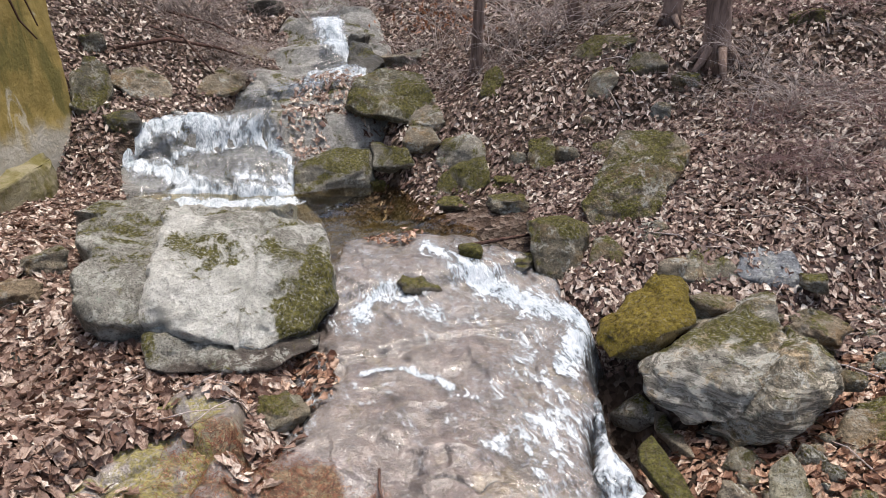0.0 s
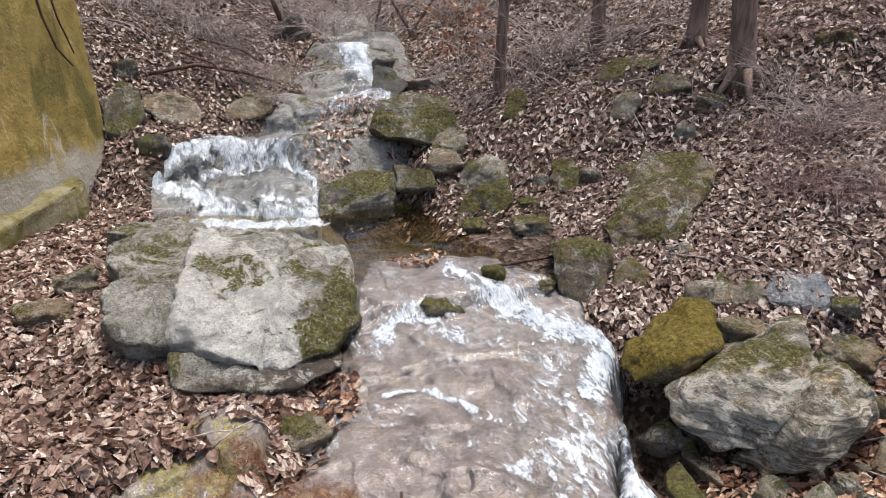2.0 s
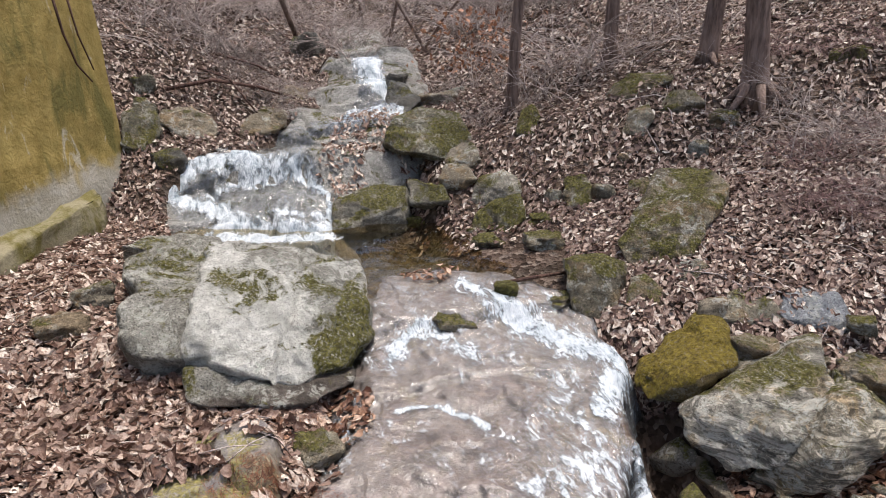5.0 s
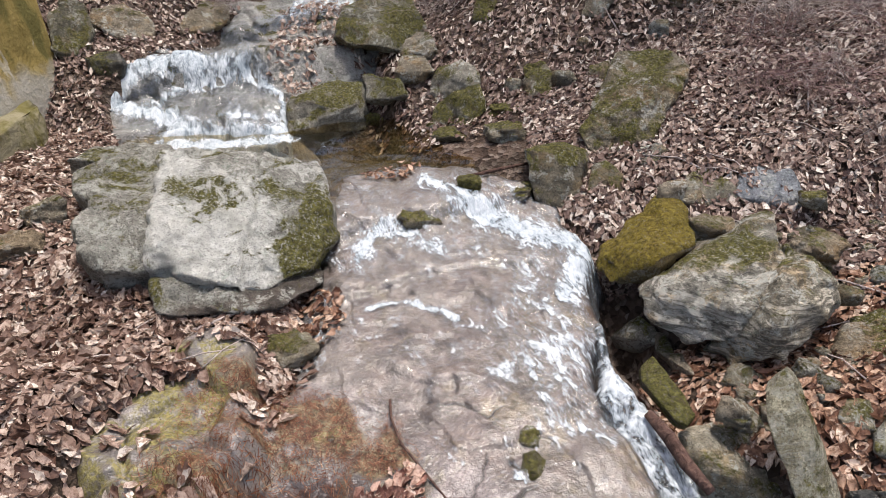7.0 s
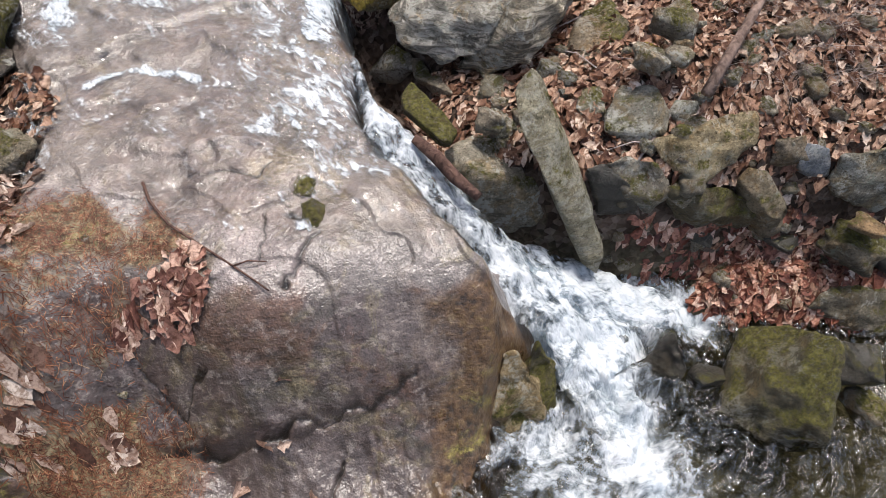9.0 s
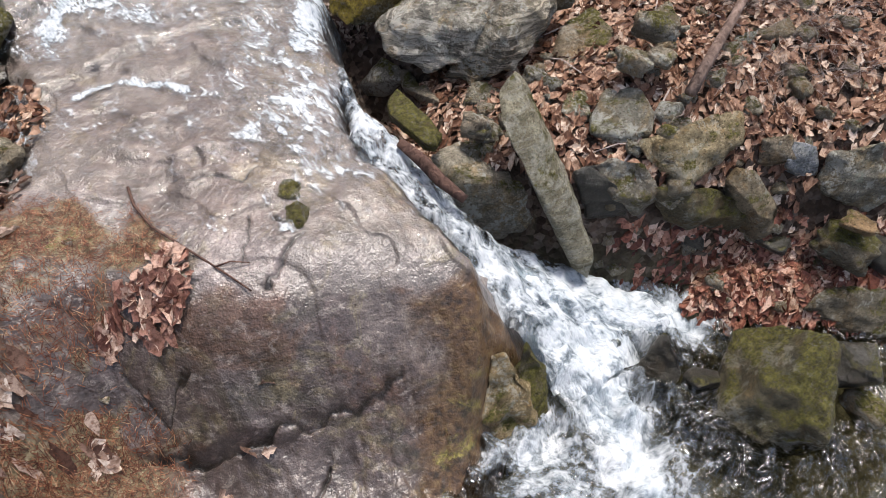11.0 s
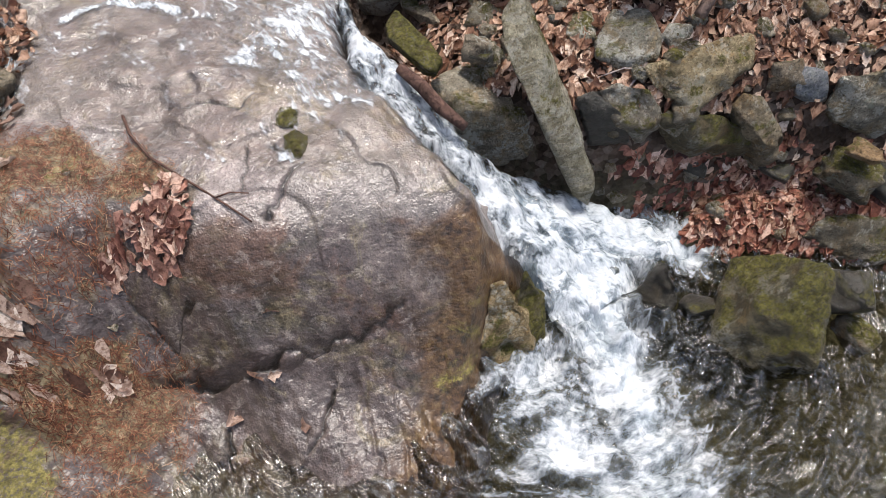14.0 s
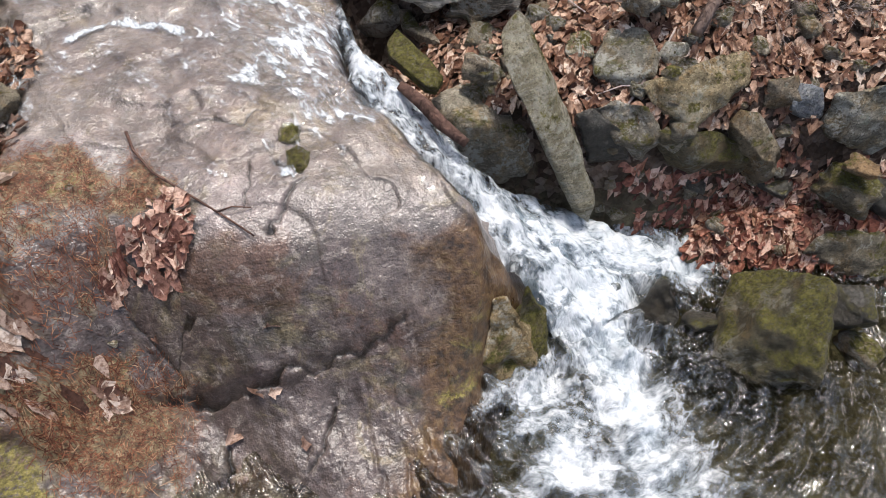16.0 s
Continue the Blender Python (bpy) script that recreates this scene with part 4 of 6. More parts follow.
# ---- stones ----
def rock_mesh(w, d, h, seed, material, blocky=0.5, level=4, rough=1.0):
    """A boulder of that width, depth and height: a body cut by planes, its edges worn round, its skin uneven."""
    rng = np.random.default_rng(seed)
    bm = bmesh.new()
    bmesh.ops.create_icosphere(bm, subdivisions=level, radius=1.0)
    n = np.array([x.co[:] for x in bm.verts])
    faces = [[x.index for x in f.verts] for f in bm.faces]
    bm.free()
    cuts, far = [], []
    for axis in range(3):
        for sign in (-1, 1):
            c = np.zeros(3)
            c[axis] = sign
            c += rng.normal(0, 0.24 - 0.12 * blocky, 3)
            cuts.append(c / np.linalg.norm(c)), far.append(rng.uniform(0.72, 0.95))
    for _ in range(8):
        c = rng.normal(0, 1, 3)
        cuts.append(c / np.linalg.norm(c)), far.append(rng.uniform(0.76, 1.02) + 0.16 * blocky)
    cuts, far = np.array(cuts), np.array(far)
    warp = n + 0.16 * np.stack([fbm(n[:, 0] * 1.6 + o, n[:, 1] * 1.6, n[:, 2] * 1.6, 3, seed + o) for o in (3, 4, 5)], -1)
    dots = np.maximum(warp @ cuts.T, 1e-3)
    k = 16 + 26 * blocky
    r = (((dots / far) ** k).sum(1)) ** (-1 / k)
    r = np.minimum(r, 1.42)
    p = n * r[:, None]
    s = 7.3 * seed
    bump = 0.05 * fbm(n[:, 0] * 2 + s, n[:, 1] * 2, n[:, 2] * 2, 3, seed) + 0.032 * fbm(n[:, 0] * 6 + s, n[:, 1] * 6, n[:, 2] * 6, 4, seed + 5) - 0.035 * np.abs(fbm(n[:, 0] * 3.2 + s, n[:, 1] * 3.2, n[:, 2] * 3.2, 3, seed + 9)) ** 1.5
    layers = 0.016 * np.sin(9 * (p @ cuts[6]) + 3 * vnoise(p[:, 0] * 2 + s, p[:, 1] * 2, p[:, 2] * 2, seed)) 
    p = p * (1 + rough * (bump + layers))[:, None]
    p -= (p.max(0) + p.min(0)) / 2
    p *= np.array([w, d, h]) / (p.max(0) - p.min(0))
    return mesh_of("stone", p, faces, material)


KINDS = {"g": (GREY, "grey"), "p": (PALE, "pale lichen-spotted"), "m": (MOSSY, "moss-patched"), "b": (BROWN, "brown"), "v": (GREEN, "thickly moss-covered"), "y": (YELLOW, "yellow-mossed"), "d": (DARK, "dark wet"), "t": (BEAM, "tan")}


def rock(x, y, z, w, d, h, turn, seed, kind, blocky=0.5, lean=0.0, tip=0.0, where="lying among fallen leaves", level=0):
    """A stone whose middle lies at x, y, z, turned about the upright, leaning sideways and tipped towards the back."""
    material, look_of = KINDS[kind]
    big = max(w, d, h)
    me = rock_mesh(w, d, h, seed, material, blocky, level or (5 if big > 0.65 else 4 if big > 0.25 else 3))
    ob = new("boulder" if big > 0.45 else "stone", me)
    ob.matrix_world = pose(x, y, z, tip, lean, turn)
    size = "large" if big > 0.7 else "angular" if blocky > 0.6 else "small" if big < 0.2 else "rounded"
    return tagged(ob, f"{size} {look_of} {'boulder' if big > 0.45 else 'stone'} {where}", "rock")


rock(1.83, 3.43, 1.17, 0.31, 0.24, 0.17, -36, 101, "b", 0.7, 0, 0, "lying among fallen leaves")
rock(1.70, 3.80, 1.26, 0.20, 0.15, 0.18, -20, 105, "g", 0.6, 0, 0, "lying among fallen leaves")
rock(0.33, 5.14, 1.26, 0.31, 0.24, 0.12, -10, 113, "m", 0.5, 0, 0, "lying among fallen leaves")
rock(0.76, 4.94, 1.34, 0.38, 0.30, 0.13, -12, 114, "m", 0.8, 0, 0, "lying among fallen leaves")
rock(-0.18, 8.10, 2.05, 0.60, 0.46, 0.20, -7, 118, "g", 0.7, 0, 0, "lying among fallen leaves")
rock(-0.30, 6.00, 1.14, 0.29, 0.23, 0.15, 4, 121, "v", 0.4, 0, 0, "at the edge of the stream")
rock(1.30, 5.30, 1.62, 0.25, 0.19, 0.19, -18, 125, "g", 0.6, 0, 0, "lying among fallen leaves")
rock(0.81, 5.31, 1.40, 0.30, 0.23, 0.11, -7, 127, "v", 0.4, 0, 0, "lying among fallen leaves")
rock(-3.38, 7.22, 2.31, 0.28, 0.22, 0.29, 29, 139, "m", 0.5, 0, 0, "half sunk in the leafy slope")
rock(2.45, 5.87, 2.15, 0.30, 0.20, 0.20, -15, 146, "m", 0.5, 0, 0, "half sunk in the leafy slope")
rock(2.17, 5.61, 1.94, 0.18, 0.12, 0.18, -27, 147, "g", 0.5, 0, 0, "half sunk in the leafy slope")
rock(1.53, 5.68, 1.83, 0.13, 0.09, 0.13, -18, 148, "b", 0.7, 0, 0, "half sunk in the leafy slope")
rock(3.57, 6.02, 2.69, 0.36, 0.24, 0.21, -31, 149, "v", 0.5, 0, 0, "half sunk in the leafy slope")
rock(-2.02, 9.49, 2.58, 0.53, 0.36, 0.46, 15, 150, "d", 0.5, 0, 0, "half sunk in the leafy slope")
rock(0.02, 3.89, 1.13, 0.30, 0.23, 0.13, 6, 151, "m", 0.5, 0, 0, "standing in the stream")
rock(0.39, 4.14, 1.26, 0.18, 0.14, 0.11, -13, 152, "v", 0.3, 0, 0, "at the edge of the stream")
rock(0.71, 4.13, 1.19, 0.30, 0.23, 0.08, -15, 153, "m", 0.5, 0, 0, "at the edge of the stream")
rock(-0.69, 8.47, 2.17, 0.30, 0.23, 0.34, 3, 154, "d", 0.6, 0, 0, "at the edge of the stream")
rock(-0.68, 2.73, 0.94, 0.30, 0.23, 0.19, 21, 157, "b", 0.5, 0, 0, "at the edge of the stream")
rock(-2.39, 3.50, 1.28, 0.35, 0.27, 0.17, 28, 158, "b", 0.4, 0, 0, "lying among fallen leaves")
rock(-2.38, 3.84, 1.34, 0.34, 0.26, 0.20, 28, 159, "g", 0.4, 0, 0, "lying among fallen leaves")
rock(-2.11, 3.17, 1.09, 0.46, 0.35, 0.12, 33, 160, "d", 0.5, 0, 0, "lying among fallen leaves")
rock(2.46, 3.48, 1.32, 0.18, 0.14, 0.12, -30, 162, "m", 0.5, 0, 0, "lying among fallen leaves")
rock(2.19, 1.66, 0.99, 0.10, 0.08, 0.05, -50, 166, "g", 0.4, 0, 0, "lying among fallen leaves")
rock(2.69, 0.37, 0.05, 0.23, 0.16, 0.16, -89, 169, "g", 0.5, 0, 0, "at the edge of the stream")
rock(1.41, 2.13, 0.91, 0.15, 0.11, 0.07, -37, 175, "m", 0.4, 0, 0, "lying among fallen leaves")
rock(2.36, 2.08, 1.27, 0.23, 0.18, 0.17, -45, 178, "g", 0.5, 0, 0, "lying among fallen leaves")
rock(2.20, 2.00, 1.17, 0.20, 0.15, 0.12, -41, 179, "g", 0.5, 0, 0, "lying among fallen leaves")
rock(2.31, 1.94, 1.18, 0.15, 0.11, 0.11, -40, 180, "g", 0.5, 0, 0, "lying among fallen leaves")
rock(1.42, 2.14, 0.93, 0.16, 0.12, 0.13, -31, 184, "g", 0.4, 0, 0, "lying among fallen leaves")
rock(2.21, 2.65, 1.18, 0.14, 0.10, 0.11, -34, 185, "m", 0.5, 0, 0, "lying among fallen leaves")
rock(2.27, 3.06, 1.22, 0.30, 0.23, 0.16, -45, 186, "b", 0.5, 0, 0, "lying among fallen leaves")
rock(3.01, 1.00, 0.45, 0.31, 0.24, 0.19, -69, 506, "m", 0.6, 0, 0, "at the edge of the stream")
rock(3.20, 0.90, 0.40, 0.22, 0.17, 0.15, -72, 510, "d", 0.6, 0, 0, "at the edge of the stream")
rock(2.38, 1.56, 0.36, 0.37, 0.22, 0.09, -54, 511, "d", 0.6, 0, 0, "at the edge of the stream")
rock(2.78, 1.23, 0.36, 0.19, 0.15, 0.06, -64, 512, "d", 0.6, 0, 0, "at the edge of the stream")
rock(2.99, 0.99, 0.62, 0.18, 0.14, 0.07, -69, 513, "b", 0.6, 0, 0, "at the edge of the stream")


def block(name, verts8, material, label, category="rock", seed=1, cuts=14, amp=0.02, round_=0.25):
    """A hewn or broken block from its eight corners (bottom four, then top four), its faces finely divided and uneven."""
    bm = bmesh.new()
    vs = [bm.verts.new(c) for c in verts8]
    for f in ((3, 2, 1, 0), (4, 5, 6, 7), (0, 1, 5, 4), (1, 2, 6, 5), (2, 3, 7, 6), (3, 0, 4, 7)):
        bm.faces.new([vs[i] for i in f])
    bmesh.ops.subdivide_edges(bm, edges=bm.edges[:], cuts=cuts, use_grid_fill=True)
    for _ in range(3):
        bmesh.ops.smooth_vert(bm, verts=bm.verts[:], factor=round_, use_axis_x=True, use_axis_y=True, use_axis_z=True)
    bm.normal_update()
    co = np.array([v.co[:] for v in bm.verts])
    k = fbm(co[:, 0] * 3.2, co[:, 1] * 3.2, co[:, 2] * 3.2, 5, seed)
    for v, a in zip(bm.verts, k):
        v.co += v.normal * float(a) * amp
    me = bpy.data.meshes.new(name)
    bm.to_mesh(me)
    bm.free()
    me.materials.append(material)
    me.polygons.foreach_set("use_smooth", [True] * len(me.polygons))
    return tagged(new(name, me), label, category)


# ---- hewn boulders ----
def hewn_mesh(corners, deep, seed, material, fine=0.03, worn=3, after=None, beds=(0.25, 0.2, 1.0), step=0.008):
    """A broken stone between corners of its face and the same set back by deep: flat faces, worn edges, bedding and an uneven skin.
    Gives the mesh, about its own middle, and that middle."""
    c = np.array(corners, float)
    c = np.vstack([c, c + np.array(deep)])
    mid, half = (c.max(0) + c.min(0)) / 2, (c.max(0) - c.min(0)) / 2
    bm = bmesh.new()
    for q in (c - mid) / half:
        bm.verts.new(q)
    bmesh.ops.convex_hull(bm, input=bm.verts[:])
    bm.normal_update()
    loose = [v for v in bm.verts if not v.link_faces]
    bmesh.ops.delete(bm, geom=loose, context="VERTS")
    for v in bm.verts:
        v.co = Vector([v.co[k] * half[k] for k in range(3)])
    for _ in range(7):
        long = [e for e in bm.edges if e.calc_length() > 1.5 * fine]
        if not long:
            break
        bmesh.ops.subdivide_edges(bm, edges=long, cuts=1)
        bmesh.ops.triangulate(bm, faces=[f for f in bm.faces if len(f.verts) > 3])
    for _ in range(worn):
        bmesh.ops.smooth_vert(bm, verts=bm.verts[:], factor=0.5, use_axis_x=True, use_axis_y=True, use_axis_z=True)
    p = np.array([x.co[:] for x in bm.verts])
    p *= 2 * half / (p.max(0) - p.min(0))
    bm.normal_update()
    out = np.array([x.normal[:] for x in bm.verts])
    bm.verts.index_update()
    faces = [[x.index for x in f.verts] for f in bm.faces]
    bm.free()
    s, size = 3.1 * (seed % 17), min(1.0, float(half.max()) / 0.32)
    x, y, z = p[:, 0] + s, p[:, 1] - s, p[:, 2]
    k = 0.016 * fbm(x * 3.5, y * 3.5, z * 3.5, 4, seed) + 0.009 * fbm(x * 14, y * 14, z * 14, 4, seed + 5) - 0.035 * np.abs(fbm(x * 4.5, y * 4.5, z * 4.5, 3, seed + 9)) ** 1.5
    b = np.array(beds) / np.linalg.norm(beds)
    l = (p @ b) * 9 + 0.9 * fbm(x * 2.4, y * 2.4, z * 2.4, 3, seed + 3)
    l = l - np.floor(l)
    k = k + step * (ss(0.0, 0.14, l) - l)
    p = p + out * ((size if step else 0.35) * k)[:, None]
    if after:
        p = after(p + mid) - mid
    return mesh_of("stone", p, faces, material), mid


def hewn(name, label, corners, deep, material, seed, fine=0.03, worn=3):
    me, mid = hewn_mesh(corners, deep, seed, material, fine, worn, step=0.0 if name == "stone_beam" else 0.008)
    ob = new(name, me)
    ob.location = mid
    return tagged(ob, label, "rock")


# the great pale boulder on the left shore, cracked into blocks
def great_boulder():
    thing = tagged(new("boulder"), "huge pale cracked boulder with moss patches beside the stream", "rock")

    def crackle(p):
        x, y = p[:, 0] + 0.02 * vnoise(p[:, 0] * 9, p[:, 1] * 9, 0, 1), p[:, 1]
        p[:, 2] -= 0.035 * seam([(-1.02, 3.0), (-0.98, 3.45), (-1.0, 3.75), (-1.06, 4.3)], x, y, 0.012)
        p[:, 2] -= 0.025 * seam([(-0.98, 3.42), (-0.8, 3.50), (-0.55, 3.72)], x, y, 0.012) + 0.02 * seam([(-1.34, 3.72), (-1.1, 3.84), (-0.7, 3.95)], x, y, 0.014)
        return p

    for name, corners, deep, seed, fine, worn in (
            ("slab", [(-1.49, 3.12, 1.29), (-1.24, 3.08, 1.27), (-1.04, 3.10, 1.18), (-1.48, 3.28, 1.48), (-1.35, 3.72, 1.54), (-1.66, 4.19, 1.59), (-1.26, 4.38, 1.48), (-0.69, 4.30, 1.43), (-0.55, 3.92, 1.35), (-0.51, 3.67, 1.18), (-0.61, 3.37, 1.13), (-0.88, 3.11, 1.12)], (-0.05, 0.12, -0.22), 701, 0.014, 4),
            ("ledge", [(-1.48, 3.09, 1.25), (-1.27, 3.14, 1.20), (-0.86, 3.19, 1.07), (-0.57, 3.41, 1.05), (-1.40, 2.90, 1.14), (-1.02, 2.97, 1.06), (-0.76, 3.03, 1.07), (-0.57, 3.28, 1.05)], (-0.05, 0.35, -0.12), 702, 0.022, 3),
            ("block", [(-2.19, 3.99, 1.56), (-1.92, 4.29, 1.59), (-1.56, 4.23, 1.55), (-1.41, 3.85, 1.48), (-1.54, 3.53, 1.45), (-1.87, 3.60, 1.49), (-2.05, 3.72, 1.52)], (-0.08, 0.2, -0.3), 703, 0.020, 3),
            ("block", [(-1.93, 3.33, 1.50), (-1.89, 3.59, 1.53), (-1.58, 3.57, 1.49), (-1.45, 3.35, 1.43), (-1.48, 3.13, 1.29), (-1.69, 3.07, 1.33), (-1.84, 3.16, 1.42)], (-0.08, 0.2, -0.3), 704, 0.022, 3),
            ("block", [(-2.36, 4.30, 1.53), (-2.17, 4.51, 1.55), (-1.81, 4.61, 1.50), (-1.60, 4.32, 1.50), (-2.02, 4.14, 1.55)], (-0.08, 0.2, -0.3), 705, 0.022, 3)):
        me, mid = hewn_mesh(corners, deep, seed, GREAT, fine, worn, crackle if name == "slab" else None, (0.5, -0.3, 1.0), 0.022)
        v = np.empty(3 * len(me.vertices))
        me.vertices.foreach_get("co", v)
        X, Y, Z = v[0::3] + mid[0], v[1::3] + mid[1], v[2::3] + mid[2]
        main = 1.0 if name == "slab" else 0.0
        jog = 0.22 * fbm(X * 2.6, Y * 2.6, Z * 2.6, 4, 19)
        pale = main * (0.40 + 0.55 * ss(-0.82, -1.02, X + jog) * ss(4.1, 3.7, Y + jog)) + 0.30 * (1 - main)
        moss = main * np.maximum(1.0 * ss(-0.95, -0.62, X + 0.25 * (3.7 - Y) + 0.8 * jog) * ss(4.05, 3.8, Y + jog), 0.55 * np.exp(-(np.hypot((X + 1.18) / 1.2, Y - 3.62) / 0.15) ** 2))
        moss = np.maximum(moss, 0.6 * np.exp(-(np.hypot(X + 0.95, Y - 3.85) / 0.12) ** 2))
        # darker towards the foot, and slightly darker all over the smaller blocks
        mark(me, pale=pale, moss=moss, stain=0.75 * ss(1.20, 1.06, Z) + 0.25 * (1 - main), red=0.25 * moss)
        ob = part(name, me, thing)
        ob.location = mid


great_boulder()

# ---- boulders of the banks ----
hewn("boulder", "thick yellow-mossed boulder resting over a dark hollow", [(1.07, 3.29, 1.00), (1.13, 3.32, 1.09), (1.52, 3.55, 1.27), (1.64, 3.55, 1.26), (1.64, 3.27, 1.17), (1.38, 3.14, 1.17), (1.33, 3.14, 1.00), (1.14, 3.22, 0.95)], (0.11, 0.28, -0.02), YELLOW, 601, 0.020, 3)
hewn("stone", "flat pale grey stone wedged between two boulders", [(1.69, 3.36, 1.10), (1.71, 3.46, 1.16), (1.85, 3.56, 1.21), (1.98, 3.49, 1.22), (1.93, 3.34, 1.21), (1.76, 3.26, 1.14)], (0.07, 0.13, -0.15), PALE, 602, 0.022, 3)
hewn("boulder", "huge white-streaked grey boulder with moss beside the stream", [(1.17, 2.88, 1.11), (1.22, 2.81, 1.00), (1.39, 2.67, 0.91), (1.55, 2.56, 1.00), (1.50, 2.95, 1.20), (1.94, 3.22, 1.35), (2.06, 3.20, 1.34), (1.94, 2.86, 1.30), (1.87, 2.67, 1.27), (1.64, 2.56, 1.17), (1.41, 2.80, 1.20)], (0.17, 0.30, -0.12), STREAK, 603, 0.016, 3)
hewn("boulder", "large streaked grey boulder leaning against a greater one", [(1.60, 2.67, 1.09), (1.80, 2.60, 1.30), (2.00, 2.70, 1.36), (2.03, 2.99, 1.31), (2.07, 2.59, 1.31), (2.07, 2.52, 1.22), (1.92, 2.45, 1.08), (1.79, 2.42, 0.98), (1.59, 2.50, 0.87), (1.47, 2.63, 0.89), (1.72, 2.44, 1.19)], (0.17, 0.25, -0.15), STREAK, 604, 0.016, 3)
hewn("boulder", "blue-grey slab of stone tilted in the leaves", [(2.07, 3.70, 1.29), (2.17, 3.84, 1.37), (2.32, 3.92, 1.41), (2.47, 3.77, 1.39), (2.49, 3.57, 1.29), (2.47, 3.55, 1.22), (2.27, 3.59, 1.22), (2.09, 3.66, 1.27)], (0.11, 0.17, -0.12), BLUE, 605, 0.020, 3)
hewn("boulder", "grey-brown boulder half sunk in fallen leaves", [(1.75, 3.73, 1.23), (1.82, 3.90, 1.33), (1.97, 3.95, 1.37), (2.09, 3.76, 1.33), (2.14, 3.67, 1.23), (1.96, 3.68, 1.19)], (0.09, 0.18, -0.15), GREY, 606, 0.022, 3)
hewn("stone", "brown angular stone behind the streaked boulder", [(2.28, 3.38, 1.14), (2.45, 3.41, 1.18), (2.53, 3.29, 1.17), (2.46, 3.12, 1.14), (2.38, 3.15, 1.07), (2.26, 3.25, 1.09)], (0.12, 0.16, -0.15), BROWN, 607, 0.022, 3)
hewn("boulder", "mossy brown boulder lying among fallen leaves", [(2.12, 2.46, 0.99), (2.26, 2.65, 1.04), (2.39, 2.62, 1.11), (2.37, 2.39, 1.09), (2.22, 2.21, 1.01), (2.08, 2.26, 0.97)], (0.14, 0.15, -0.15), MOSSY, 608, 0.020, 3)
hewn("boulder", "tall mossy slab of rock leaning on the leafy slope", [(1.22, 4.46, 1.48), (1.65, 5.09, 1.87), (2.01, 5.01, 1.92), (2.16, 4.84, 1.83), (2.07, 4.71, 1.68), (1.74, 4.33, 1.45), (1.40, 4.30, 1.32), (1.28, 4.37, 1.37), (1.65, 4.51, 1.67)], (0.10, 0.28, -0.12), LEAN, 609, 0.016, 3)
hewn("boulder", "rounded mossy boulder at the edge of the stream", [(0.79, 4.29, 1.43), (1.07, 4.29, 1.46), (1.22, 4.19, 1.43), (1.17, 4.00, 1.21), (1.02, 3.93, 1.11), (0.83, 3.98, 1.17), (0.93, 4.11, 1.48)], (0.06, 0.24, -0.10), MOSSY, 610, 0.020, 3)
hewn("stone", "small mossy pointed stone below the leaning slab", [(1.19, 3.99, 1.21), (1.26, 4.16, 1.33), (1.36, 4.18, 1.37), (1.45, 4.05, 1.29), (1.41, 3.95, 1.22), (1.26, 3.95, 1.17)], (0.05, 0.14, -0.10), MOSSY, 611, 0.022, 3)
hewn("stone", "grey angular stone below the leaning slab", [(1.55, 4.19, 1.32), (1.61, 4.28, 1.41), (1.77, 4.29, 1.44), (1.79, 4.18, 1.41), (1.70, 4.09, 1.32)], (0.06, 0.14, -0.12), GREY, 612, 0.022, 3)
hewn("boulder", "bright mossy block of stone beside the pool", [(0.14, 5.47, 1.22), (0.21, 5.57, 1.38), (0.63, 5.66, 1.59), (0.65, 5.30, 1.40), (0.51, 5.27, 1.28), (0.33, 5.40, 1.24), (0.58, 5.51, 1.56)], (0.02, 0.30, -0.10), GREENISH, 613, 0.020, 3)
hewn("boulder", "pale grey angular boulder half sunk in the slope", [(0.15, 5.81, 1.39), (0.27, 5.91, 1.63), (0.48, 5.90, 1.70), (0.62, 5.78, 1.66), (0.64, 5.59, 1.56), (0.24, 5.73, 1.36)], (0.02, 0.30, -0.15), PALE, 614, 0.020, 3)
hewn("boulder", "big dark boulder with a mossy top beside the cascade", [(-0.67, 6.41, 1.85), (-0.58, 6.60, 2.07), (-0.30, 6.80, 2.15), (0.10, 6.81, 2.09), (0.22, 6.57, 1.86), (0.01, 6.31, 1.69), (-0.24, 6.21, 1.78), (-0.51, 6.28, 1.78)], (-0.02, 0.40, -0.15), MOSSY, 615, 0.020, 3)
hewn("boulder", "squared tan block with a flat top beside the pool", [(-1.10, 5.74, 1.40), (-1.05, 5.79, 1.45), (-0.72, 6.08, 1.50), (-0.43, 6.17, 1.46), (-0.40, 6.02, 1.30), (-0.41, 5.88, 1.07), (-1.08, 5.55, 1.18), (-0.50, 5.88, 1.34), (-1.08, 5.71, 1.38)], (-0.02, 0.15, -0.05), BLOCK, 616, 0.020, 2)
hewn("boulder", "flat tan stone behind the squared block", [(-0.43, 6.21, 1.53), (-0.07, 5.87, 1.54), (-0.01, 5.71, 1.44), (-0.18, 5.93, 1.30), (-0.40, 5.92, 1.35)], (-0.01, 0.20, -0.10), BLOCK, 617, 0.020, 2)
hewn("boulder", "grey boulder lying beside the upper cascade", [(-3.04, 6.71, 1.99), (-3.09, 6.95, 2.11), (-2.87, 7.20, 2.13), (-2.54, 7.02, 1.94), (-2.55, 6.88, 1.79), (-2.82, 6.72, 1.85)], (-0.11, 0.28, -0.12), GREY, 618, 0.020, 3)
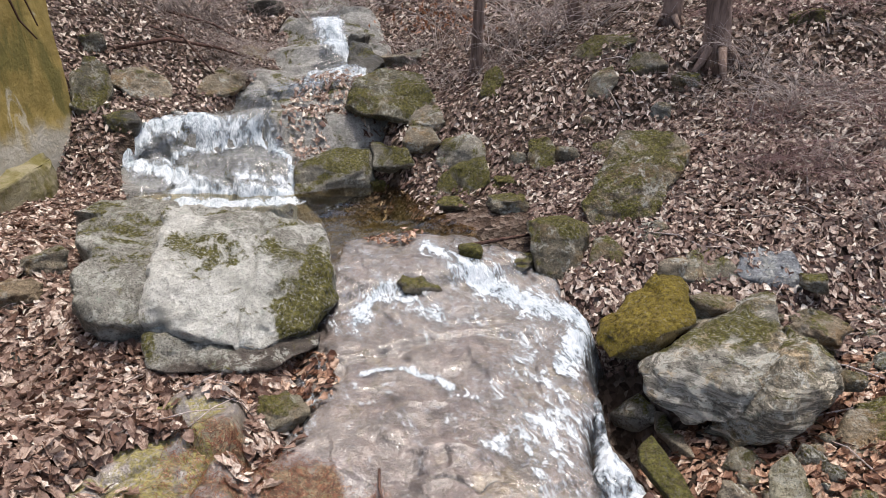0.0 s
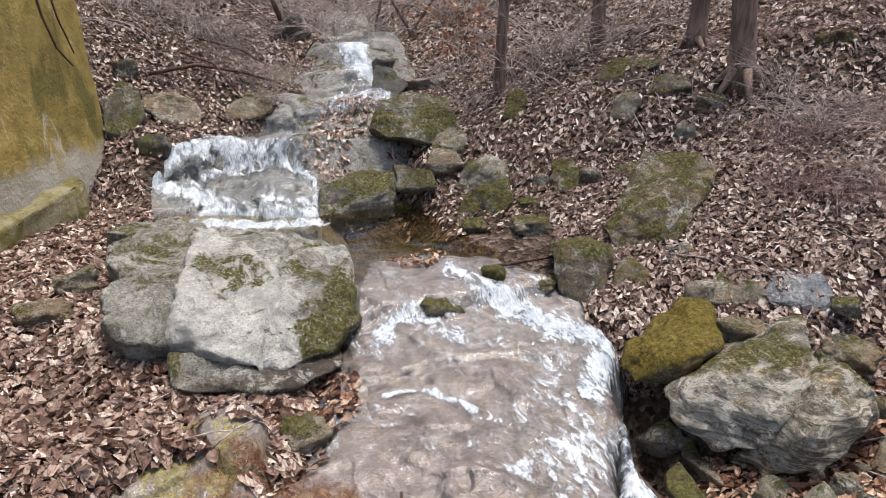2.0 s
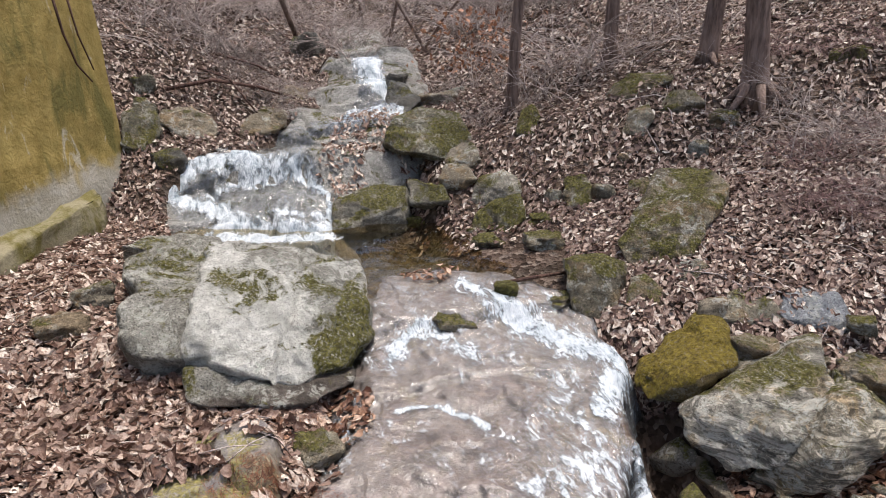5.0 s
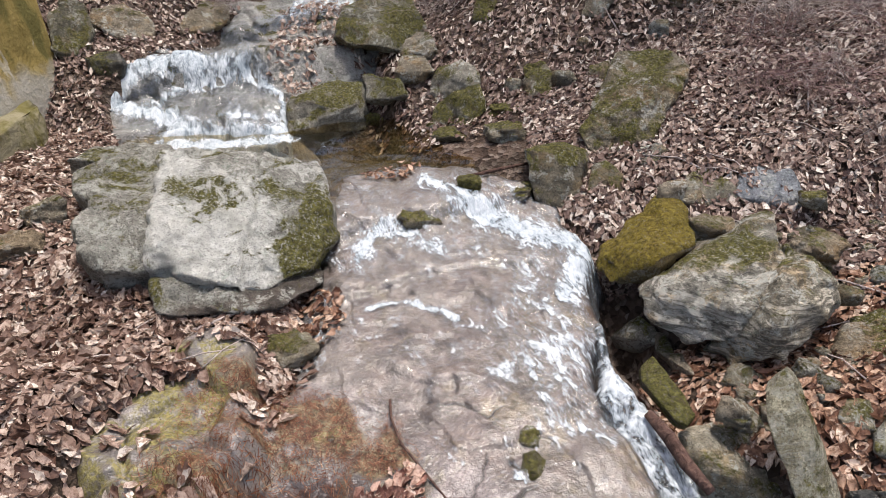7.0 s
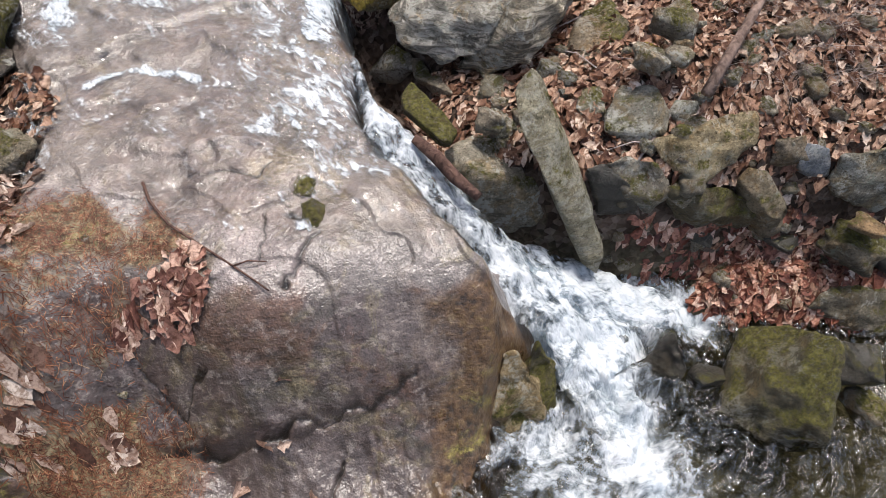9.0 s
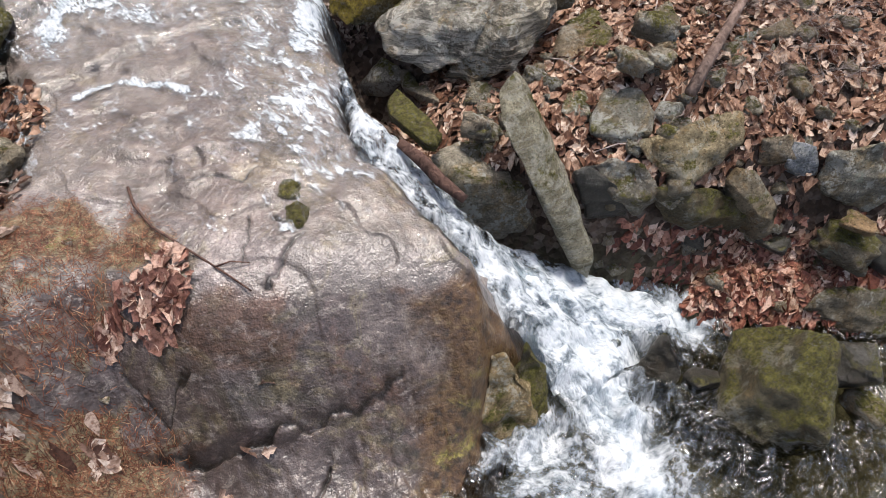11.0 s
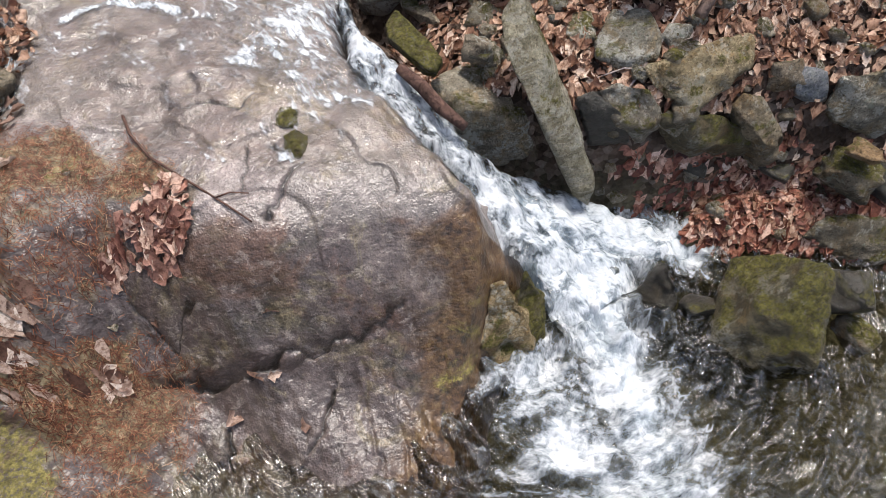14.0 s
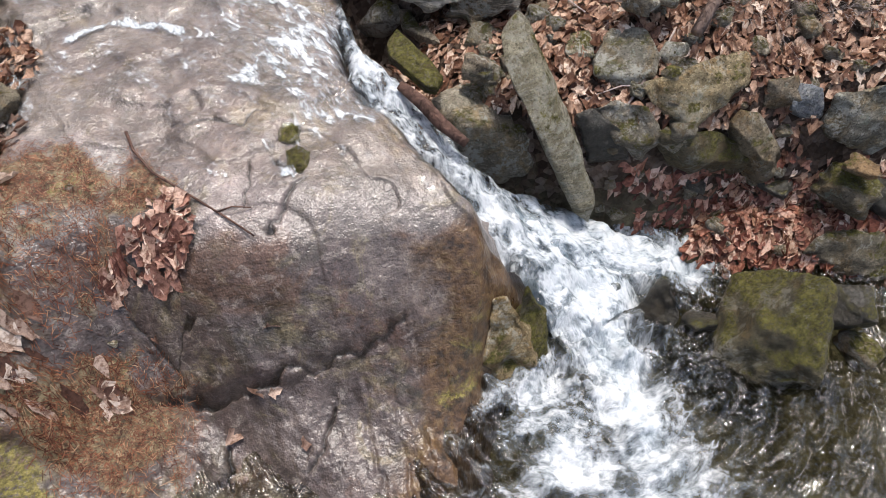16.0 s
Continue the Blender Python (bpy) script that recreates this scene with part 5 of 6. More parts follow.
hewn("boulder", "pale brown flat-faced boulder at the cascade's edge", [(-2.35, 7.09, 1.80), (-2.30, 7.21, 1.94), (-2.17, 7.56, 2.05), (-1.92, 7.64, 2.00), (-1.85, 7.41, 1.86), (-2.04, 7.18, 1.81)], (-0.07, 0.24, -0.12), GREY, 619, 0.020, 3)
hewn("stone_beam", "long tapering mossy beam of stone leaning into the pool", [(1.48, 2.07, 1.12), (1.57, 2.09, 1.20), (1.60, 2.04, 1.16), (1.61, 1.94, 1.09), (1.74, 1.65, 0.65), (1.81, 1.53, 0.37), (1.78, 1.50, 0.26), (1.72, 1.56, 0.31), (1.50, 1.75, 0.86), (1.42, 1.93, 1.10)], (0.05, 0.06, -0.02), GRAIN, 621, 0.020, 2)
hewn("boulder", "lichened boulder with a dark wet foot beside the chute", [(1.16, 2.13, 0.81), (1.27, 2.22, 0.79), (1.44, 2.21, 0.76), (1.64, 2.08, 0.72), (1.76, 1.90, 0.53), (1.73, 1.82, 0.35), (1.48, 1.91, 0.31), (1.25, 2.00, 0.45), (1.17, 2.07, 0.58), (1.35, 1.92, 0.77)], (0.08, 0.13, -0.10), LICHEN, 622, 0.020, 3)
hewn("stone_beam", "short squared stone bright with moss beside the chute", [(1.07, 2.44, 0.98), (1.15, 2.49, 1.00), (1.18, 2.42, 0.98), (1.22, 2.10, 0.97), (1.16, 2.07, 0.93), (1.12, 2.09, 0.95), (1.04, 2.34, 0.98)], (0.03, 0.07, -0.10), GREEN, 623, 0.020, 2)
hewn("stone", "pale angular stone above the chute", [(1.18, 3.16, 0.61), (1.33, 3.16, 0.75), (1.38, 3.02, 0.76), (1.38, 2.92, 0.73), (1.32, 3.05, 0.55), (1.21, 3.16, 0.51)], (0.04, 0.11, -0.10), PALE, 624, 0.014, 2)
hewn("stone", "grey slab of stone beside a mossy one", [(1.38, 2.99, 0.75), (1.41, 2.92, 0.78), (1.41, 2.54, 0.81), (1.38, 2.62, 0.72), (1.30, 2.78, 0.78)], (0.04, 0.09, -0.10), GREY, 625, 0.020, 2)
hewn("stone", "pale lichened stone lying among fallen leaves", [(1.85, 2.05, 0.94), (1.94, 2.15, 0.97), (2.01, 2.09, 1.00), (1.96, 1.95, 0.96), (1.93, 1.96, 0.89), (1.87, 2.00, 0.89)], (0.08, 0.09, -0.12), PALE, 626, 0.014, 3)
hewn("boulder", "large grey boulder lying among fallen leaves", [(1.94, 1.93, 0.95), (2.09, 2.02, 1.02), (2.22, 1.95, 1.05), (2.23, 1.81, 0.97), (2.18, 1.74, 0.92), (2.06, 1.79, 0.84), (1.92, 1.87, 0.91)], (0.11, 0.11, -0.15), GREY, 627, 0.014, 3)
hewn("stone", "rounded grey stone lying among fallen leaves", [(2.24, 1.81, 0.97), (2.29, 1.84, 1.01), (2.38, 1.79, 1.01), (2.38, 1.73, 0.93), (2.29, 1.76, 0.90)], (0.09, 0.08, -0.12), GREY, 628, 0.014, 3)
hewn("boulder", "long flat-topped grey stone set in the bank", [(2.10, 1.73, 0.89), (2.10, 1.65, 0.85), (2.26, 1.56, 0.70), (2.30, 1.51, 0.74), (2.55, 1.49, 0.91), (2.63, 1.61, 1.00), (2.57, 1.64, 1.00), (2.22, 1.67, 0.89)], (0.10, 0.07, -0.08), BEAM, 629, 0.020, 2)
hewn("stone", "rounded mossy grey stone at the stream's edge", [(1.85, 1.75, 0.82), (1.95, 1.74, 0.85), (2.08, 1.64, 0.84), (2.15, 1.55, 0.72), (2.06, 1.56, 0.62), (1.94, 1.63, 0.69)], (0.11, 0.10, -0.28), GREY, 630, 0.014, 3)
hewn("stone", "dark wet stone at the edge of the stream", [(1.77, 1.76, 0.80), (1.84, 1.75, 0.82), (1.95, 1.64, 0.75), (2.03, 1.60, 0.56), (1.87, 1.69, 0.51)], (0.11, 0.11, -0.28), DARK, 631, 0.014, 3)
hewn("boulder", "low mossy dark stone under the bank", [(2.13, 1.56, 0.73), (2.47, 1.44, 0.69), (2.60, 1.36, 0.61), (2.60, 1.31, 0.53), (2.30, 1.42, 0.54), (2.16, 1.52, 0.59)], (0.12, 0.08, -0.28), WEDGE, 632, 0.020, 3)
hewn("stone", "upright brown stone set in the bank", [(2.48, 1.45, 0.75), (2.52, 1.45, 0.81), (2.60, 1.41, 0.79), (2.75, 1.25, 0.61), (2.66, 1.21, 0.58), (2.58, 1.24, 0.60), (2.51, 1.40, 0.68)], (0.10, 0.06, -0.28), BROWN, 633, 0.014, 2)
hewn("stone", "flat brown stone lying in the leaves", [(2.65, 1.44, 0.79), (2.65, 1.47, 0.92), (2.79, 1.43, 0.94), (2.79, 1.34, 0.85), (2.75, 1.40, 0.77)], (0.10, 0.06, -0.12), BROWN, 634, 0.014, 3)
hewn("stone", "blue-grey angular stone lying in the leaves", [(2.74, 1.35, 0.81), (2.78, 1.40, 0.92), (2.87, 1.32, 0.91), (2.91, 1.28, 0.75), (2.85, 1.32, 0.73)], (0.11, 0.06, -0.12), BLUE, 635, 0.014, 3)
hewn("boulder", "grey flat boulder at the top of the bank", [(2.88, 1.25, 0.77), (2.92, 1.27, 0.89), (3.13, 1.18, 0.96), (3.25, 1.06, 0.69), (3.19, 1.10, 0.56), (2.93, 1.20, 0.69)], (0.14, 0.06, -0.15), GREY, 636, 0.014, 3)
hewn("boulder", "wedge-shaped dark mossy boulder standing in the pool", [(1.96, 0.68, 0.02), (2.31, 0.94, 0.19), (2.43, 0.81, 0.34), (2.42, 0.59, 0.51), (2.17, 0.59, 0.36), (2.37, 0.37, 0.25), (2.25, 0.27, 0.21), (2.10, 0.41, 0.06), (1.99, 0.59, 0.06)], (0.10, 0.03, -0.20), WEDGE, 637, 0.020, 2)
hewn("stone", "dark wet rock standing in the white water", [(1.75, 0.98, -0.15), (1.78, 1.03, -0.07), (1.94, 1.05, 0.25), (2.00, 0.94, 0.15), (1.98, 0.88, 0.06), (1.88, 0.85, -0.04), (1.80, 0.89, -0.13)], (0.07, 0.04, -0.25), DARK, 638, 0.014, 3)
hewn("stone", "small dark wet rock in the white water", [(2.00, 0.89, 0.05), (2.06, 0.90, 0.09), (2.13, 0.81, 0.13), (2.07, 0.74, 0.17), (1.98, 0.78, 0.12)], (0.07, 0.03, -0.20), DARK, 639, 0.014, 3)
hewn("boulder", "mossy boulder at the edge of the pool", [(2.76, 0.89, 0.16), (2.88, 0.91, 0.26), (3.12, 0.77, 0.28), (3.17, 0.59, 0.06), (2.96, 0.73, -0.01)], (0.19, 0.06, -0.12), MOSSY, 640, 0.020, 3)
hewn("stone", "dark stone under a mossy boulder", [(2.54, 0.51, 0.17), (2.61, 0.65, 0.30), (2.75, 0.53, 0.36), (2.63, 0.37, 0.33)], (0.19, 0.05, -0.28), DARK, 641, 0.014, 3)
hewn("stone", "tan weathered stone at the foot of the slab", [(0.96, 1.15, 0.22), (1.03, 1.20, 0.44), (1.09, 1.18, 0.45), (1.16, 1.06, 0.29), (1.17, 0.98, 0.07), (1.09, 0.95, -0.11), (0.97, 1.05, 0.06), (0.93, 1.07, 0.17)], (0.06, 0.08, -0.20), FOOT, 642, 0.020, 2)
hewn("stone", "mossy stone at the foot of the slab", [(1.14, 1.17, 0.34), (1.20, 1.19, 0.45), (1.28, 1.13, 0.30), (1.27, 1.02, 0.05), (1.18, 0.97, -0.09), (1.11, 1.04, 0.15)], (0.07, 0.07, -0.20), GREEN, 643, 0.020, 3)
hewn("boulder", "tall mossy stone beside the concrete wall", [(-3.24, 6.24, 1.88), (-3.31, 6.53, 2.12), (-3.22, 6.69, 2.28), (-3.05, 6.77, 2.20), (-2.98, 6.57, 1.93), (-3.00, 6.38, 1.76), (-3.20, 6.29, 1.76)], (-0.13, 0.27, -0.15), MOSSY, 650, 0.020, 3)
hewn("boulder", "dark wet stone under the wall beside the fall", [(-2.94, 6.20, 1.64), (-2.95, 6.23, 1.78), (-2.73, 6.40, 1.80), (-2.61, 6.23, 1.72), (-2.67, 6.22, 1.59)], (-0.12, 0.27, -0.15), DARK, 651, 0.022, 3)
hewn("boulder", "grey stone slab beside the far fall", [(-2.11, 7.93, 2.09), (-2.09, 8.32, 2.20), (-1.83, 8.38, 2.15), (-1.82, 8.07, 2.00)], (-0.07, 0.29, -0.15), BROWN, 652, 0.020, 3)
hewn("boulder", "dark stone beside the far fall", [(-0.77, 7.72, 2.05), (-0.76, 8.00, 2.31), (-0.56, 8.11, 2.27), (-0.35, 7.84, 2.07), (-0.54, 7.55, 1.92)], (-0.02, 0.30, -0.15), DARK, 653, 0.020, 3)
hewn("boulder", "long pale stone above the dark boulder", [(-0.36, 8.07, 1.97), (-0.20, 8.39, 2.08), (0.16, 8.49, 2.16), (0.21, 7.73, 2.06)], (-0.00, 0.30, -0.15), GREY, 654, 0.020, 3)
hewn("boulder", "round grey stone half sunk in the slope", [(-0.07, 6.22, 1.72), (0.01, 6.47, 1.82), (0.23, 6.41, 1.85), (0.30, 6.07, 1.76), (0.20, 6.09, 1.62), (-0.02, 6.10, 1.62)], (0.00, 0.30, -0.15), GREY, 655, 0.022, 3)
hewn("boulder", "mossy round stone half sunk in the slope", [(-0.12, 5.98, 1.59), (-0.07, 6.13, 1.69), (0.17, 6.07, 1.72), (0.25, 5.88, 1.61), (0.14, 5.93, 1.48), (-0.06, 5.93, 1.49)], (0.00, 0.30, -0.15), GREY, 656, 0.022, 3)
hewn("boulder", "oval grey stone standing on the slope", [(1.57, 5.94, 2.02), (1.64, 6.01, 2.21), (1.83, 6.06, 2.30), (1.85, 5.91, 2.20), (1.75, 5.84, 2.01)], (0.06, 0.19, -0.15), GREY, 657, 0.022, 3)
hewn("boulder", "dark brown stone half sunk in the slope", [(1.92, 6.07, 2.20), (2.04, 6.17, 2.39), (2.24, 6.06, 2.41), (2.28, 5.91, 2.30), (2.12, 6.01, 2.19)], (0.07, 0.19, -0.15), BROWN, 658, 0.022, 3)
hewn("boulder", "mossy stone half sunk in the slope", [(1.53, 6.47, 2.33), (1.77, 6.61, 2.48), (2.20, 6.58, 2.54), (2.09, 6.28, 2.46), (1.66, 6.33, 2.27)], (0.06, 0.19, -0.15), MOSSY, 659, 0.020, 3)
hewn("stone", "mossy stone at the foot of a slim tree", [(0.65, 6.33, 1.95), (0.70, 6.52, 2.14), (0.82, 6.55, 2.21), (0.89, 6.40, 2.10), (0.80, 6.27, 1.95)], (0.02, 0.20, -0.15), GREENISH, 660, 0.022, 3)
hewn("stone", "dark brown stone above the leaning slab", [(1.46, 5.23, 1.61), (1.50, 5.35, 1.74), (1.69, 5.36, 1.79), (1.69, 5.17, 1.72), (1.54, 5.10, 1.59)], (0.06, 0.19, -0.15), BROWN, 661, 0.022, 3)
hewn("stone", "small pale stone standing among leaves", [(0.84, 5.56, 1.49), (0.85, 5.54, 1.61), (0.97, 5.47, 1.61), (1.00, 5.47, 1.51), (0.92, 5.44, 1.47)], (0.02, 0.12, -0.10), PALE, 662, 0.022, 3)
hewn("stone", "upright mossy stone among fallen leaves", [(0.97, 5.33, 1.55), (1.02, 5.56, 1.69), (1.15, 5.58, 1.74), (1.21, 5.37, 1.67), (1.18, 5.14, 1.51), (1.01, 5.26, 1.47)], (0.03, 0.15, -0.10), MOSSY, 663, 0.020, 3)
hewn("boulder", "large brown flat stone on the bank", [(2.07, 2.46, 0.98), (2.18, 2.58, 1.06), (2.36, 2.56, 1.09), (2.35, 2.39, 1.07), (2.21, 2.24, 1.00), (2.07, 2.33, 0.95)], (0.10, 0.11, -0.12), BROWN, 664, 0.022, 3)
hewn("stone", "grey upright stone on the bank", [(2.45, 2.27, 1.11), (2.57, 2.39, 1.13), (2.72, 2.38, 1.20), (2.64, 2.15, 1.14), (2.53, 2.12, 1.08)], (0.11, 0.10, -0.12), GREY, 665, 0.022, 3)
hewn("stone", "yellow-mossed stone on the bank", [(2.25, 2.15, 1.06), (2.36, 2.22, 1.09), (2.43, 2.10, 1.10), (2.37, 1.98, 1.06), (2.26, 2.03, 1.03)], (0.09, 0.08, -0.12), YELLOW, 666, 0.022, 3)

# the old concrete wall
def concrete_wall():
    # inner face runs upstream beside the stream; it ends in a battered corner
    thing = tagged(new("retaining_wall"), "olive-stained concrete retaining wall with a pale weathered foot", "wall", kind="structure")

    def slabs(name, corners, cuts, amp, seed):
        ob = block(name, corners, CONCRETE, "", "", seed, cuts, amp, 0.12)
        ob.parent = thing
        for k in ("label", "category"):
            if k in ob:
                del ob[k]
        return ob
    slabs("wall_body", [(-3.20, 6.28, 1.2), (-3.75, 6.6, 1.2), (-4.3, 1.0, 0.8), (-3.45, 1.0, 0.8), (-3.36, 6.38, 4.2), (-3.85, 6.6, 4.2), (-4.4, 1.0, 4.2), (-3.62, 1.0, 4.2)], 30, 0.015, 3)
    foot = slabs("footing", [(-3.06, 5.58, 0.9), (-3.4, 5.75, 0.9), (-3.6, 1.2, 0.7), (-3.26, 1.2, 0.7), (-3.12, 5.62, 1.56), (-3.4, 5.75, 1.64), (-3.6, 1.2, 1.35), (-3.32, 1.2, 1.28)], 24, 0.05, 5)
    foot.data.materials[0] = FOOTING


concrete_wall()



def tube(points, radii, sides=8, wobble=0.0, seed=0):
    """Vertices and faces of a tapering round rod through the points."""
    pts = np.array(points, float)
    out, faces = [], []
    for i, (p, r) in enumerate(zip(pts, radii)):
        d = pts[min(i + 1, len(pts) - 1)] - pts[max(i - 1, 0)]
        d /= np.linalg.norm(d) + 1e-9
        a = np.cross(d, (0.31, 0.95, 0.05) if abs(d[2]) > 0.8 else (0, 0, 1.0))
        a /= np.linalg.norm(a) + 1e-9
        b = np.cross(d, a)
        for k in range(sides):
            th = 2 * math.pi * k / sides
            rr = r * (1 + wobble * math.sin(3 * th + seed + i * 0.4) + wobble * 0.6 * math.sin(7 * th + 2 * seed - i * 0.3))
            out.append(p + rr * (math.cos(th) * a + math.sin(th) * b))
    n = len(pts)
    for i in range(n - 1):
        for k in range(sides):
            k2 = (k + 1) % sides
            faces.append([i * sides + k, i * sides + k2, (i + 1) * sides + k2, (i + 1) * sides + k])
    faces.append(list(range(sides))[::-1])
    faces.append(list(range((n - 1) * sides, n * sides)))
    return out, faces


def join(pieces):
    verts, faces = [], []
    for v, f in pieces:
        o = len(verts)
        verts += list(v)
        faces += [[i + o for i in q] for q in f]
    return verts, faces


# driftwood wedged by the chute
v, f = tube([(1.02, 2.16, 0.94), (1.08, 2.05, 0.90), (1.13, 1.94, 0.84), (1.20, 1.82, 0.79)], [0.024, 0.032, 0.032, 0.022], 12, 0.06)
tagged(new("driftwood", mesh_of("driftwood", v, f, DRIFT)), "short wet red-brown log wedged beside the chute", "log")


def tree(x, y, radius, height, lean, seed, label):
    rng = random.Random(seed)
    z = float(ground_height(x, y)) - 0.1
    thing = tagged(new("tree"), label, "tree")
    thing.location = (x, y, z)
    n = 26
    path = [(lean * height * (i / n) + 0.03 * math.sin(i * 0.5 + seed), 0.04 * math.sin(i * 0.37 + seed), height * i / n) for i in range(n + 1)]
    rad = [radius * (1.0 - 0.6 * i / n) * (1 + 0.75 * math.exp(-height * i / n / 0.16)) for i in range(n + 1)]
    v, f = tube(path, rad, 28, 0.045, seed)
    part("trunk", mesh_of("trunk", v, f, BARK), thing)
    for k in range(6):
        a = k * 1.05 + rng.random()
        base = Vector((math.cos(a) * radius * 0.8, math.sin(a) * radius * 0.8, 0.22))
        tip = Vector((math.cos(a) * radius * 3.0, math.sin(a) * radius * 3.0, 0.02 + float(ground_height(x + math.cos(a) * radius * 3, y + math.sin(a) * radius * 3)) - z - 0.04))
        v, f = tube([base, base.lerp(tip, 0.5) + Vector((0, 0, -0.03)), tip], [radius * 0.42, radius * 0.28, radius * 0.06], 8, 0.08, k)
        part("root", mesh_of("root", v, f, BARK), thing)
    limbs = []
    for k in range(9):
        h = height * (0.35 + 0.6 * k / 9)
        a = rng.uniform(0, 6.28)
        p = Vector((lean * h, 0, h))
        pts = [p]
        d = Vector((math.cos(a), math.sin(a), 0.8))
        for _ in range(7):
            d = (d + Vector((rng.uniform(-.4, .4), rng.uniform(-.4, .4), rng.uniform(-.1, .4)))).normalized()
            pts.append(pts[-1] + d * 0.35)
        limbs.append(tube(pts, [radius * 0.3 * (1 - j / 8.5) for j in range(8)], 6))
    v, f = join(limbs)
    part("crown", mesh_of("crown", v, f, BARK), thing, "bare branches")
    return thing


tree(2.74, 5.95, 0.105, 7.0, -0.10, 1, "straight tree trunk with furrowed reddish-brown bark")
tree(2.52, 6.65, 0.085, 7.0, 0.06, 2, "leaning tree trunk with mossy roots on the slope")
tree(0.66, 7.1, 0.06, 7.0, 0.05, 3, "slim dark tree trunk rising from the bank")
tree(1.80, 7.5, 0.075, 7.0, -0.03, 4, "grey tree trunk on the leafy slope")

# twig caught on the slab, and sticks on the banks
def rod(points, radius, label, material=TWIGS):
    v, f = tube(points, [radius * (1 - 0.6 * k / len(points)) for k in range(len(points))], 8, 0.1)
    tagged(new("stick", mesh_of("stick", v, f, material)), label, "stick")


rod([(-0.17, 2.31, 0.985), (-0.165, 2.21, 0.965), (-0.12, 2.06, 0.955), (-0.02, 1.90, 0.94), (0.09, 1.74, 0.905), (0.16, 1.64, 0.87)], 0.007, "dark wet forked twig lying across the slab", DRIFT)
rod([(0.06, 1.78, 0.915), (0.12, 1.77, 0.93), (0.19, 1.76, 0.90)], 0.004, "dark wet forked twig lying across the slab", DRIFT)
rod([(0.31, 4.23, 1.25), (0.62, 4.33, 1.27), (0.97, 4.48, 1.26)], 0.016, "dark dead branch lying at the water's edge", DRIFT)
rod([(1.64, 3.90, 1.24), (1.9, 4.08, 1.36), (2.22, 4.31, 1.48)], 0.02, "dead branch leaning among the stones", DRIFT)
rod([(2.33, 1.72, 1.12), (2.54, 1.84, 1.24), (2.9, 2.05, 1.40), (3.3, 2.4, 1.56)], 0.03, "dead brown branch lying up the bank", BARK)
rod([(-1.30, 2.80, 1.06), (-1.1, 2.92, 1.07), (-0.92, 3.08, 1.06)], 0.012, "dead brown stick lying on the leaves")

# vines over the wall's brow
rod([(-3.27, 5.62, 3.30), (-3.25, 5.66, 2.92), (-3.24, 5.76, 2.66), (-3.22, 5.92, 2.50)], 0.012, "bare dark vine hanging down the wall", DRIFT)
rod([(-3.28, 5.86, 3.25), (-3.26, 5.90, 2.90), (-3.22, 5.98, 2.60)], 0.010, "bare dark vine hanging down the wall", DRIFT)
rock(-0.70, 2.74, 0.98, 0.26, 0.22, 0.14, 15, 302, "m", 0.4, 0, 0, "lying among fallen leaves")
# moss cushions in a pocket of the slab
rock(0.46, 2.08, 0.90, 0.15, 0.13, 0.09, 0, 361, "v", 0.0, 0, 0, "growing on the slab")
rock(0.44, 1.94, 0.89, 0.14, 0.19, 0.09, 10, 362, "v", 0.0, 0, 0, "growing on the slab")


# ---- shrubs, saplings and sticks ----
def stems(n, seed, reach, height, radius, curve=0.5, twigs=4):
    """Bare arching stems with side twigs, rooted round the origin."""
    rng = random.Random(seed)
    rods = []
    for _ in range(n):
        a = rng.uniform(0, 6.283)
        p = Vector((rng.uniform(-1, 1) * reach * 0.25, rng.uniform(-1, 1) * reach * 0.25, -0.05))
        d = Vector((math.cos(a) * rng.uniform(0.1, 0.8), math.sin(a) * rng.uniform(0.1, 0.8), 1)).normalized()
        long = height * rng.uniform(0.5, 1.1)
        pts = [p]
        for k in range(7):
            d = (d + Vector((math.cos(a) * 0.12 * curve + rng.uniform(-.22, .22), math.sin(a) * 0.12 * curve + rng.uniform(-.22, .22), -0.14 * curve))).normalized()
            pts.append(pts[-1] + d * long / 7)
        r = radius * rng.uniform(0.6, 1.2)
        rods.append(tube(pts, [r * (1 - 0.8 * k / 7) for k in range(8)], 6 if radius > 0.01 else 3))
        for _ in range(twigs):
            k = rng.randint(2, 6)
            q = pts[k]
            e = (d + Vector((rng.uniform(-1, 1), rng.uniform(-1, 1), rng.uniform(-.3, .6)))).normalized()
            l = long * rng.uniform(0.12, 0.35)
            rods.append(tube([q, q + e * l * 0.5 + Vector((0, 0, 0.02)), q + e * l], [r * 0.45, r * 0.35, r * 0.15], 3))
    return join(rods)


shrub_kinds = []
for k in range(5):
    v, f = stems(26, 50 + k, 1.3, 1.15, 0.0065, 0.9, 6)
    shrub_kinds.append(mesh_of("shrub", v, f, TWIGS))
brush_kinds = []
for k in range(3):
    v, f = stems(44, 70 + k, 1.5, 1.0, 0.0042, 1.3, 5)
    brush_kinds.append(mesh_of("brush", v, f, RED_TWIGS))
rng = random.Random(77)


def shrub(x, y, size, k, label="tangled bare shrub of thin grey-brown twigs"):
    ob = new("shrub", shrub_kinds[k % 5])
    ob.matrix_world = pose(x, y, float(land(x, y)), 0, 0, rng.uniform(0, 360)) @ Matrix.Diagonal((size, size, size * 0.8, 1))
    return tagged(ob, label, "shrub", "shrubs on the slope")


